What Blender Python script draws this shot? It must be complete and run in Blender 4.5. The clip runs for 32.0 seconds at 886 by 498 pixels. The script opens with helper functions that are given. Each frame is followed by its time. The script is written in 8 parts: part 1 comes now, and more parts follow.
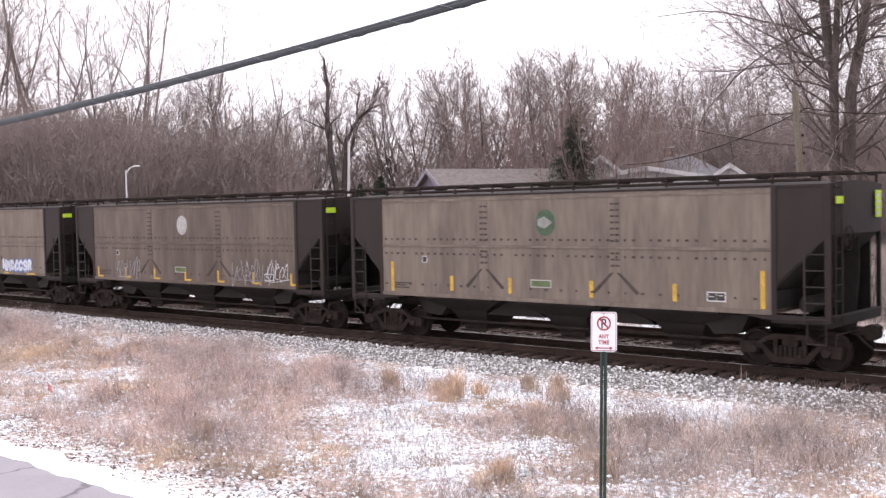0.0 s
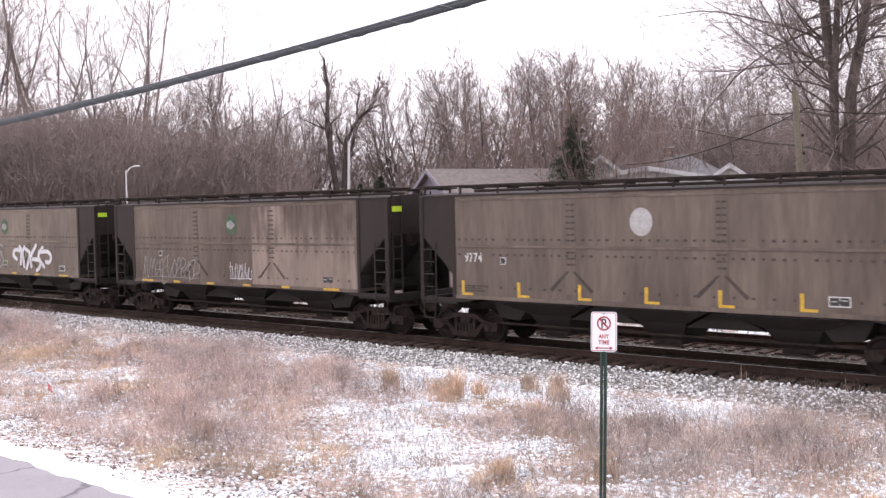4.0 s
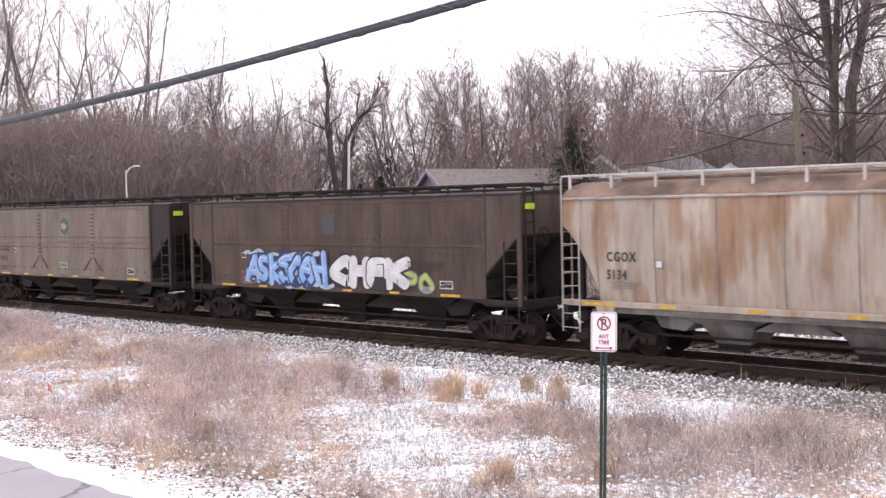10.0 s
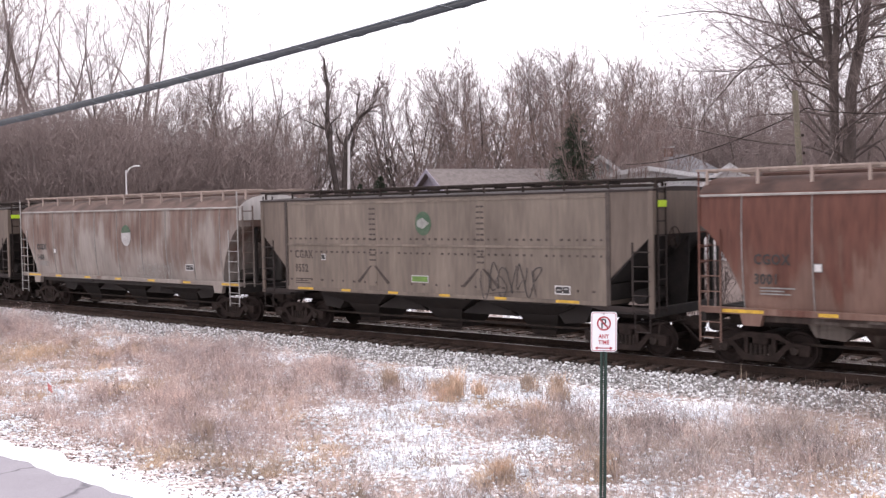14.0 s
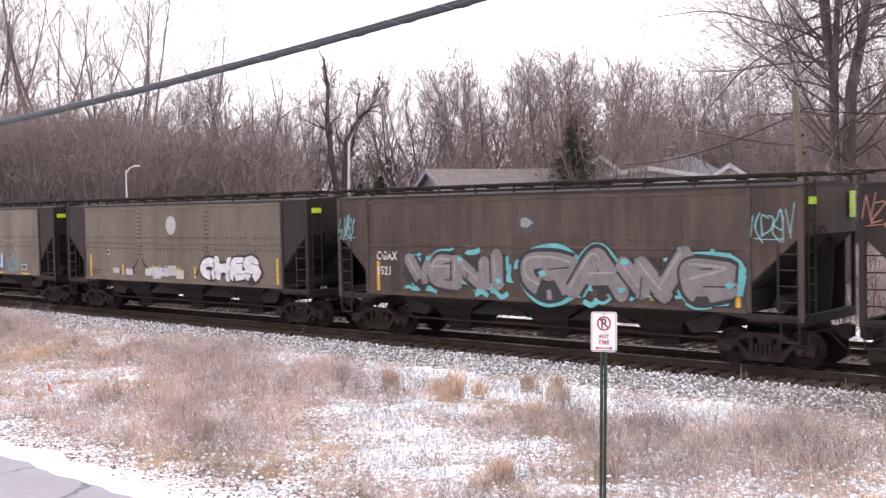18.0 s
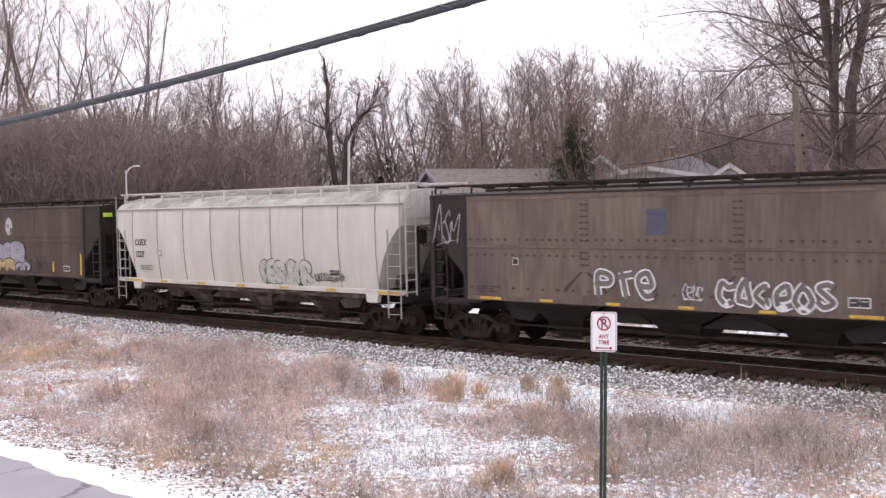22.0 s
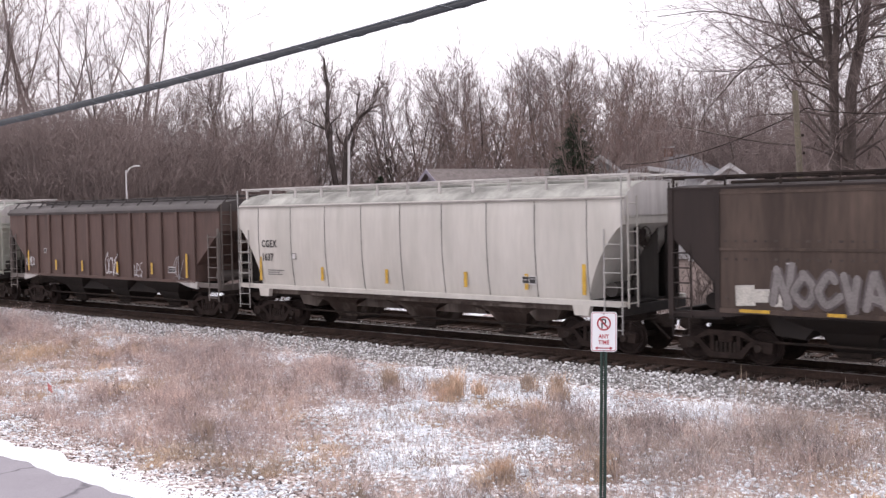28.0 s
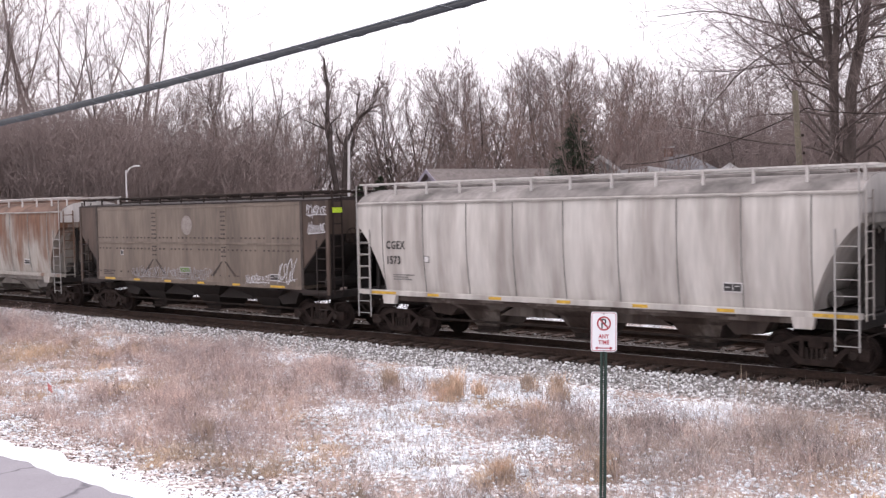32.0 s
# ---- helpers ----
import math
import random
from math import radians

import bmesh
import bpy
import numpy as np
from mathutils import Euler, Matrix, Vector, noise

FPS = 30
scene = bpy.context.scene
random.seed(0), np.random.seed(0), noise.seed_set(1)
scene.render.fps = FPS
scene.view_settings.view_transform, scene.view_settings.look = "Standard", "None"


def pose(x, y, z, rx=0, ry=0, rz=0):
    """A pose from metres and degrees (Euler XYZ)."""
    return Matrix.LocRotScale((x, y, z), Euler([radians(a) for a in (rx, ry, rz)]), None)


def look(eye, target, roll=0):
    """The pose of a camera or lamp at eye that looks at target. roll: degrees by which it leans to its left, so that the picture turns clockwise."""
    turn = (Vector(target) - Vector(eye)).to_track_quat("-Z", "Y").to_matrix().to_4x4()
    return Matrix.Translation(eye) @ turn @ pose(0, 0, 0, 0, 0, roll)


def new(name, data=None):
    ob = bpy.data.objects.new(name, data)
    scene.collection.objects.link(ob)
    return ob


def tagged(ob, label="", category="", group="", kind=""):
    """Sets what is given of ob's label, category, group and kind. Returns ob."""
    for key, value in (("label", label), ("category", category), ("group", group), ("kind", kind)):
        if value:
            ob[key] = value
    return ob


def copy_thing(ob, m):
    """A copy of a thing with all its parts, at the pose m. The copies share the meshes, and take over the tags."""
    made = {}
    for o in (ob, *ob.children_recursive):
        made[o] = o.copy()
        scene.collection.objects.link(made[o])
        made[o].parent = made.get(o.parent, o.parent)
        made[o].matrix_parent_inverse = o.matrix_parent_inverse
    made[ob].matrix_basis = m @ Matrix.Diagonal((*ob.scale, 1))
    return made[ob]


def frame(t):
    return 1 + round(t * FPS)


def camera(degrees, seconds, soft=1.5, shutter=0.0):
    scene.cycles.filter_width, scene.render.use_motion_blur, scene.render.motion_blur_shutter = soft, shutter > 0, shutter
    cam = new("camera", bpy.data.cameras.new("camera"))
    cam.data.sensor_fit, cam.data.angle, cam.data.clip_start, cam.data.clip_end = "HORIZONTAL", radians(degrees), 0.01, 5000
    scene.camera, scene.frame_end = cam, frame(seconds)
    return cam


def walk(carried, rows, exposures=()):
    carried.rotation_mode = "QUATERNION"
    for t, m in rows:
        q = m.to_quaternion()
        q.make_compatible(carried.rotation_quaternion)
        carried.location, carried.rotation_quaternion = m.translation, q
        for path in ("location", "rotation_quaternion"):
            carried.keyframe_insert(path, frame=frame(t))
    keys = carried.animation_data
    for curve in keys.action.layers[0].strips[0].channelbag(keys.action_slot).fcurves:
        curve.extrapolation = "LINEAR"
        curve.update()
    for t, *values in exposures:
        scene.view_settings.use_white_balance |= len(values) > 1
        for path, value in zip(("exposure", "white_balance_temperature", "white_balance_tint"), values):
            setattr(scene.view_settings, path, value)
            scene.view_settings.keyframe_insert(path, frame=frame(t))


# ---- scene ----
# World: x along the track (the train runs towards -x), y away from the camera, z up from the rail head.
cam = camera(45.27, 32.0, 1.35, 0.10)
EYE = Vector((0.0, -25.06, 4.0))
AIM = EYE + Vector((-0.6610, 0.7494, -0.0392))
walk(cam, [(0.0, look(EYE, AIM, -1.2)), (32.0, look(EYE, AIM, -1.2))], [(t, stops, 6450, 20) for t, stops in ((0.0, 0.18), (10.0, 0.18), (11.0, -0.04), (12.0, 0.06), (14.0, 0.14), (17.0, 0.20), (20.0, 0.18), (20.5, 0.12), (21.2, -0.08), (22.0, -0.08), (23.0, 0.04), (24.0, -0.08), (25.0, 0.06), (27.0, 0.0), (28.0, -0.15), (28.8, 0.12), (31.0, 0.09), (32.0, -0.04))])

# ---- light: a bright overcast winter sky ----
world = bpy.data.worlds.new("overcast_sky")
scene.world = world
world.use_nodes = True
wn, wl = world.node_tree.nodes, world.node_tree.links
sky = wn.new("ShaderNodeTexSky")
sky.sky_type, sky.sun_disc = "NISHITA", False
sky.sun_elevation, sky.sun_rotation = radians(50), radians(295)
sky.air_density, sky.dust_density, sky.ozone_density = 1.0, 4.0, 1.0
grey = wn.new("ShaderNodeHueSaturation")
grey.inputs["Saturation"].default_value = 0.12
wl.new(sky.outputs[0], grey.inputs["Color"])
veil = wn.new("ShaderNodeMix")  # an even cloud layer over the clear sky
veil.data_type = "RGBA"
veil.inputs[0].default_value, veil.inputs[7].default_value = 0.88, (3.45, 3.42, 3.48, 1)
wl.new(grey.outputs[0], veil.inputs[6])
wl.new(veil.outputs[2], wn["Background"].inputs["Color"])
wn["Background"].inputs["Strength"].default_value = 0.38
sun = new("sun", bpy.data.lights.new("sun", "SUN"))
sun.data.energy, sun.data.angle, sun.data.color = 1.5, radians(50), (1.0, 0.98, 0.96)
sun.matrix_world = look((-20, -4, 40), (0, 0, 0))

# ---- mesh helpers ----
rng = np.random.default_rng(7)


class Shape:
    """Collects faces of several solids for one mesh."""

    def __init__(self):
        self.v, self.f = [], []

    def add(self, verts, faces):
        n = len(self.v)
        self.v += [tuple(p) for p in verts]
        self.f += [tuple(i + n for i in f) for f in faces]
        return self

    def box(self, x0, x1, y0, y1, z0, z1, c=0.0):
        """A box; c chamfers its upright and long edges."""
        if c <= 0:
            vs = [(x, y, z) for x in (x0, x1) for y in (y0, y1) for z in (z0, z1)]
            return self.add(vs, [(0, 1, 3, 2), (4, 6, 7, 5), (0, 4, 5, 1), (2, 3, 7, 6), (0, 2, 6, 4), (1, 5, 7, 3)])
        vs = []
        for x, e in ((x0, c), (x0 + c, 0), (x1 - c, 0), (x1, c)):
            a, b, g, h = y0 + e, y1 - e, z0 + e, z1 - e
            d = c * 0.7
            vs += [(x, a + d, g), (x, b - d, g), (x, b, g + d), (x, b, h - d), (x, b - d, h), (x, a + d, h), (x, a, h - d), (x, a, g + d)]
        fs = [tuple(range(7, -1, -1)), tuple(range(24, 32))]
        for k in range(3):
            for i in range(8):
                j = (i + 1) % 8
                fs.append((k * 8 + i, k * 8 + j, k * 8 + 8 + j, k * 8 + 8 + i))
        return self.add(vs, fs)

    def tube(self, p, q, r0, r1=None, n=8, caps=True):
        p, q = Vector(p), Vector(q)
        r1 = r0 if r1 is None else r1
        d = (q - p).normalized()
        a = d.orthogonal().normalized()
        b = d.cross(a)
        vs = []
        for c, r in ((p, r0), (q, r1)):
            vs += [c + (a * math.cos(2 * math.pi * i / n) + b * math.sin(2 * math.pi * i / n)) * r for i in range(n)]
        fs = [(i, (i + 1) % n, n + (i + 1) % n, n + i) for i in range(n)]
        if caps:
            fs += [tuple(range(n - 1, -1, -1)), tuple(range(n, 2 * n))]
        return self.add(vs, fs)

    def prism(self, pts, y0, y1):
        """A polygon of (x, z) pushed from y0 to y1."""
        n = len(pts)
        vs = [(x, y0, z) for x, z in pts] + [(x, y1, z) for x, z in pts]
        fs = [tuple(range(n)), tuple(range(2 * n - 1, n - 1, -1))]
        fs += [(i, n + i, n + (i + 1) % n, (i + 1) % n) for i in range(n)]
        return self.add(vs, fs)

    def rod(self, pts, x0, x1):
        """A polygon of (y, z) pushed along x."""
        n = len(pts)
        vs = [(x0, y, z) for y, z in pts] + [(x1, y, z) for y, z in pts]
        fs = [tuple(range(n)), tuple(range(2 * n - 1, n - 1, -1))]
        fs += [(i, n + i, n + (i + 1) % n, (i + 1) % n) for i in range(n)]
        return self.add(vs, fs)

    def lathe(self, prof, centre, axis="y", n=20):
        """Rings of (radius, offset along the axis) round a centre."""
        cx, cy, cz = centre
        vs = []
        for r, o in prof:
            for i in range(n):
                a = 2 * math.pi * i / n
                if axis == "y":
                    vs.append((cx + r * math.cos(a), cy + o, cz + r * math.sin(a)))
                elif axis == "x":
                    vs.append((cx + o, cy + r * math.cos(a), cz + r * math.sin(a)))
                else:
                    vs.append((cx + r * math.cos(a), cy + r * math.sin(a), cz + o))
        fs = []
        for k in range(len(prof) - 1):
            fs += [(k * n + i, k * n + (i + 1) % n, (k + 1) * n + (i + 1) % n, (k + 1) * n + i) for i in range(n)]
        fs += [tuple(range(n - 1, -1, -1)), tuple(range((len(prof) - 1) * n, len(prof) * n))]
        return self.add(vs, fs)

    def mesh(self, name, smooth=False):
        me = bpy.data.meshes.new(name)
        me.from_pydata(self.v, [], self.f)
        bm = bmesh.new()
        bm.from_mesh(me)
        bmesh.ops.recalc_face_normals(bm, faces=bm.faces)
        bm.to_mesh(me)
        bm.free()
        if smooth:
            me.polygons.foreach_set("use_smooth", [True] * len(me.polygons))
            me.set_sharp_from_angle(angle=radians(35))
        return me


def raw_mesh(name, verts, faces):
    """A mesh from arrays, with no clean-up; for many small pieces."""
    me = bpy.data.meshes.new(name)
    verts, faces = np.asarray(verts, dtype=np.float32), np.asarray(faces, dtype=np.int32)
    k = faces.shape[1]
    me.vertices.add(len(verts))
    me.vertices.foreach_set("co", verts.ravel())
    me.loops.add(faces.size)
    me.loops.foreach_set("vertex_index", faces.ravel())
    me.polygons.add(len(faces))
    me.polygons.foreach_set("loop_start", np.arange(0, faces.size, k, dtype=np.int32))
    me.update(calc_edges=True)
    return me


def part(name, shape, material, parent=None, label="", smooth=False, at=None):
    """ONE mesh object from a Shape or a mesh, under a thing or a part; its material sits on the object, so meshes are shared."""
    me = shape.mesh(name, smooth) if isinstance(shape, Shape) else shape
    ob = new(name, me)
    if not me.materials:
        me.materials.append(None)
    ob.material_slots[0].link = "OBJECT"
    ob.material_slots[0].material = material
    if at is not None:
        ob.matrix_basis = at
    ob.parent = parent
    if label:
        tagged(ob, label)
    return ob


def empty(name, m=None):
    ob = new(name)
    ob.empty_display_size = 0.3
    if m is not None:
        ob.matrix_basis = m
    return ob


# ---- materials ----
def nodes_of(name):
    m = bpy.data.materials.new(name)
    m.use_nodes = True
    return m, m.node_tree.nodes, m.node_tree.links, m.node_tree.nodes["Principled BSDF"]


def ramp_node(n, stops):
    r = n.new("ShaderNodeValToRGB")
    e = r.color_ramp.elements
    while len(e) < len(stops):
        e.new(0.5)
    for el, (p, c) in zip(e, stops):
        el.position, el.color = p, (*c, 1)
    return r


def mix_node(n, l, fac, a, b, blend="MIX"):
    x = n.new("ShaderNodeMix")
    x.data_type, x.blend_type = "RGBA", blend
    for sock, val in ((x.inputs[0], fac), (x.inputs[6], a), (x.inputs[7], b)):
        if isinstance(val, (int, float)):
            sock.default_value = val
        elif isinstance(val, tuple):
            sock.default_value = (*val, 1)
        else:
            l.new(val, sock)
    return x.outputs[2]


def noise_node(n, l, scale, detail=4, stretch=(1, 1, 1), coord="Object", shift=None):
    tc, mp, no = n.new("ShaderNodeTexCoord"), n.new("ShaderNodeMapping"), n.new("ShaderNodeTexNoise")
    mp.inputs["Scale"].default_value = stretch
    l.new(tc.outputs[coord], mp.inputs["Vector"])
    if shift is not None:
        l.new(shift, mp.inputs["Location"])
    l.new(mp.outputs[0], no.inputs["Vector"])
    no.inputs["Scale"].default_value, no.inputs["Detail"].default_value = scale, detail
    return no.outputs["Fac"]


def plain(name, a, b=None, scale=8.0, rough=0.8, metal=0.0, bump=0.15, stretch=(1, 1, 1), lo=0.35, hi=0.65, fine=None):
    """Two colours mixed by coarse and fine noise, with relief."""
    m, n, l, p = nodes_of(name)
    b = b or tuple(c * 0.7 for c in a)
    f = noise_node(n, l, scale, 5, stretch)
    r = ramp_node(n, [(lo, a), (hi, b)])
    l.new(f, r.inputs[0])
    g = noise_node(n, l, fine or scale * 7, 3)
    r2 = ramp_node(n, [(0.3, (0.75, 0.75, 0.75)), (0.7, (1.15, 1.15, 1.15))])
    l.new(g, r2.inputs[0])
    c = mix_node(n, l, 1.0, r.outputs[0], r2.outputs[0], "MULTIPLY")
    l.new(c, p.inputs["Base Color"])
    p.inputs["Roughness"].default_value, p.inputs["Metallic"].default_value = rough, metal
    if bump:
        bn = n.new("ShaderNodeBump")
        bn.inputs["Strength"].default_value, bn.inputs["Distance"].default_value = bump, 0.02
        l.new(g, bn.inputs["Height"])
        l.new(bn.outputs[0], p.inputs["Normal"])
    return m


def car_paint(name, base, streak, rust=None, amount=0.0, rough=0.65, grime=0.5, climb=0.0, fine=1.7, even=1.0, crust=0.55):
    """Old car paint: upright streaks, blotches, fine dirt, and rust that runs down."""
    m, n, l, p = nodes_of(name)
    info = n.new("ShaderNodeObjectInfo")
    jump = n.new("ShaderNodeVectorMath")
    jump.operation = "SCALE"
    jump.inputs[0].default_value = (31.0, 17.0, 23.0)
    l.new(info.outputs["Random"], jump.inputs["Scale"])
    sh = jump.outputs[0]
    s1 = noise_node(n, l, 1.0, 5, (fine, fine, 0.22), shift=sh)
    r1 = ramp_node(n, [(0.38, (0, 0, 0)), (0.70, (grime,) * 3)])
    l.new(s1, r1.inputs[0])
    c = mix_node(n, l, r1.outputs[0], base, streak)
    s2 = noise_node(n, l, 0.8, 4, (1, 1, 0.4), shift=sh)
    r2 = ramp_node(n, [(0.35, (1 - 0.16 * even,) * 3), (0.68, (1 + 0.12 * even,) * 3)])
    l.new(s2, r2.inputs[0])
    c = mix_node(n, l, 1.0, c, r2.outputs[0], "MULTIPLY")
    s3 = noise_node(n, l, 8.0, 6, (1, 1, 0.16), shift=sh)
    r3 = ramp_node(n, [(0.3, (1 - 0.15 * even,) * 3), (0.7, (1 + 0.08 * even,) * 3)])
    l.new(s3, r3.inputs[0])
    c = mix_node(n, l, 1.0, c, r3.outputs[0], "MULTIPLY")
    if rust:
        s4 = noise_node(n, l, 1.0, 7, (1.1, 1.1, 0.45), shift=sh)
        s5 = noise_node(n, l, 1.0, 5, (5.0, 5.0, 0.35), shift=sh)
        ad = n.new("ShaderNodeMath")
        ad.operation = "MULTIPLY_ADD"
        l.new(s5, ad.inputs[0])
        ad.inputs[1].default_value = 0.45
        l.new(s4, ad.inputs[2])
        tc, sp, hg = n.new("ShaderNodeTexCoord"), n.new("ShaderNodeSeparateXYZ"), n.new("ShaderNodeMath")
        l.new(tc.outputs["Object"], sp.inputs[0])
        hg.operation = "MULTIPLY_ADD"
        l.new(sp.outputs["Z"], hg.inputs[0])
        hg.inputs[1].default_value = climb
        hg.inputs[2].default_value = -2.75 * climb
        ad2 = n.new("ShaderNodeMath")
        l.new(ad.outputs[0], ad2.inputs[0])
        l.new(hg.outputs[0], ad2.inputs[1])
        ad = ad2
        r4 = ramp_node(n, [(0.76 - amount * 0.3, (0, 0, 0)), (0.88 - amount * 0.3, (crust,) * 3), (1.02 - amount * 0.3, (0.9, 0.9, 0.9))])
        l.new(ad.outputs[0], r4.inputs[0])
        tone = ramp_node(n, [(0.35, rust), (0.7, tuple(v * 0.55 for v in rust))])
        l.new(s3, tone.inputs[0])
        c = mix_node(n, l, r4.outputs[0], c, tone.outputs[0])
    l.new(c, p.inputs["Base Color"])
    p.inputs["Specular IOR Level"].default_value = 0.25
    rr = n.new("ShaderNodeMapRange")
    rr.inputs["To Min"].default_value, rr.inputs["To Max"].default_value = rough - 0.1, rough + 0.15
    l.new(s3, rr.inputs["Value"])
    l.new(rr.outputs[0], p.inputs["Roughness"])
    bn = n.new("ShaderNodeBump")
    bn.inputs["Strength"].default_value, bn.inputs["Distance"].default_value = 0.12, 0.02
    l.new(s2, bn.inputs["Height"])
    l.new(bn.outputs[0], p.inputs["Normal"])
    return m


M = {}
M["grey_light"] = car_paint("paint_light_grey", (0.192, 0.157, 0.129), (0.118, 0.095, 0.078), grime=0.6, even=1.25)
M["grey_mid"] = car_paint("paint_mid_grey", (0.148, 0.117, 0.096), (0.090, 0.071, 0.059), grime=0.6, even=1.3)
M["grey_warm"] = car_paint("paint_warm_grey", (0.160, 0.131, 0.106), (0.104, 0.085, 0.069))
M["brown_dark"] = car_paint("paint_dark_brown", (0.092, 0.067, 0.054), (0.050, 0.036, 0.030), grime=0.75, even=1.5)
M["grey_tan"] = car_paint("paint_tan_stained", (0.270, 0.215, 0.182), (0.215, 0.168, 0.142), (0.095, 0.068, 0.056), 0.22, climb=0.07, fine=2.2)
M["rib_brown"] = car_paint("paint_ribbed_brown", (0.150, 0.112, 0.092), (0.095, 0.072, 0.062))
M["rib_tan"] = car_paint("paint_ribbed_tan", (0.200, 0.152, 0.115), (0.134, 0.102, 0.080))
M["rib_red"] = car_paint("paint_ribbed_red", (0.118, 0.078, 0.067), (0.085, 0.058, 0.050))
M["white_green"] = car_paint("paint_greenish_white", (0.515, 0.53, 0.465), (0.35, 0.35, 0.305), grime=0.36, fine=1.6, even=0.4)
M["white"] = car_paint("paint_white", (0.55, 0.528, 0.488), (0.35, 0.345, 0.305), grime=0.36, fine=1.6, even=0.4)
M["white_dirty"] = car_paint("paint_white_dirty", (0.535, 0.512, 0.48), (0.22, 0.19, 0.172), grime=0.75, fine=1.7, even=0.6)
M["cream_rust"] = car_paint("paint_cream_rust", (0.56, 0.51, 0.43), (0.46, 0.38, 0.29), (0.33, 0.185, 0.095), 0.10, climb=0.10, even=0.8, crust=0.32)
M["tan_rust"] = car_paint("paint_tan_rust", (0.41, 0.355, 0.295), (0.29, 0.225, 0.17), (0.30, 0.17, 0.095), 0.27, climb=0.07, crust=0.62)
M["grey_rust"] = car_paint("paint_grey_rust", (0.275, 0.243, 0.22), (0.20, 0.165, 0.147), (0.150, 0.088, 0.068), 0.34, climb=0.09)
M["red_rust"] = car_paint("paint_red_rust", (0.185, 0.115, 0.090), (0.12, 0.07, 0.055), (0.125, 0.048, 0.034), 0.62, climb=0.14, crust=0.8)
M["orange_rust"] = car_paint("paint_orange_rust", (0.345, 0.325, 0.295), (0.26, 0.235, 0.20), (0.165, 0.070, 0.034), 0.40, climb=0.115, crust=0.62)
M["black"] = car_paint("paint_black", (0.031, 0.0225, 0.020), (0.018, 0.014, 0.013))
# near-black that puts the shade of the open car ends into the colour
M["recess_shade"] = plain("recess_shade_black", (0.013, 0.0105, 0.0098), (0.022, 0.017, 0.015), 3.0, 0.9)
M["iron"] = plain("grimy_iron", (0.026, 0.021, 0.019), (0.045, 0.034, 0.029), 3.0, 0.8)
M["truck"] = plain("rusty_cast_steel", (0.040, 0.029, 0.025), (0.024, 0.0175, 0.0155), 5.0, 0.85)
M["tread"] = plain("wheel_steel", (0.036, 0.026, 0.023), (0.022, 0.0165, 0.015), 6.0, 0.75, 0.2)
M["rail"] = plain("rail_steel", (0.070, 0.047, 0.038), (0.040, 0.028, 0.023), 2.0, 0.8, 0.1)
M["head"] = plain("polished_rail_head", (0.45, 0.43, 0.42), (0.35, 0.33, 0.32), 3.0, 0.3, 0.9, 0.0)
M["tie"] = plain("creosoted_tie", (0.105, 0.075, 0.062), (0.055, 0.040, 0.034), 4.0, 0.9, 0, 0.4, (1, 0.3, 1))
M["yellow"] = plain("reflector_yellow", (0.62, 0.38, 0.035), (0.45, 0.27, 0.03), 6.0, 0.5)
M["lime"] = plain("lime_tag", (0.50, 0.72, 0.03), (0.42, 0.62, 0.03), 4.0, 0.5)
M["green"] = plain("faded_green", (0.035, 0.085, 0.045), (0.065, 0.10, 0.06), 5.0, 0.7)
M["leaf_pale"] = plain("faded_leaf", (0.27, 0.27, 0.25), (0.20, 0.205, 0.19), 5.0, 0.7)
M["green_bright"] = plain("bright_green", (0.12, 0.36, 0.055), (0.10, 0.28, 0.05), 5.0, 0.6)
M["green_plate"] = plain("green_plate", (0.13, 0.24, 0.045), (0.10, 0.18, 0.045), 5.0, 0.7)
M["green_dull"] = plain("dull_green_plate", (0.11, 0.16, 0.05), (0.08, 0.11, 0.05), 5.0, 0.7)
M["pale"] = plain("pale_disc", (0.42, 0.41, 0.40), (0.34, 0.33, 0.32), 5.0, 0.7)
M["faint_disc"] = plain("faint_disc", (0.275, 0.245, 0.225), (0.225, 0.195, 0.175), 5.0, 0.75)
M["ghost_disc"] = plain("faded_disc", (0.145, 0.122, 0.115), (0.115, 0.095, 0.088), 5.0, 0.75)
M["dark_sq"] = plain("dark_patch", (0.050, 0.050, 0.058), (0.07, 0.066, 0.068), 5.0, 0.7)
M["blue_sq"] = plain("blue_patch", (0.055, 0.06, 0.095), (0.075, 0.075, 0.10), 5.0, 0.7)
M["chalk"] = plain("white_lettering", (0.62, 0.61, 0.60), (0.5, 0.49, 0.48), 6.0, 0.7)
M["ink"] = plain("black_lettering", (0.025, 0.024, 0.024), (0.04, 0.037, 0.036), 6.0, 0.7)
M["snow"] = plain("snow", (0.84, 0.88, 0.92), (0.76, 0.80, 0.85), 3.0, 0.75, 0, 0.3)
M["sign_white"] = plain("sign_white", (0.82, 0.83, 0.85), (0.80, 0.81, 0.83), 3.0, 0.35, 0, 0.0, fine=0.3)
M["sign_red"] = plain("sign_red", (0.42, 0.02, 0.035), (0.36, 0.02, 0.03), 3.0, 0.4, 0, 0.0)
M["sign_black"] = plain("sign_black", (0.02, 0.02, 0.022), None, 3.0, 0.4, 0, 0.0)
M["post_green"] = plain("green_steel_post", (0.018, 0.05, 0.036), (0.028, 0.06, 0.045), 6.0, 0.5)
M["zinc"] = plain("zinc_bolt", (0.4, 0.4, 0.4), None, 6.0, 0.4, 0.8)
M["cable"] = plain("cable_sheath", (0.014, 0.017, 0.021), (0.026, 0.029, 0.034), 3.0, 0.6)
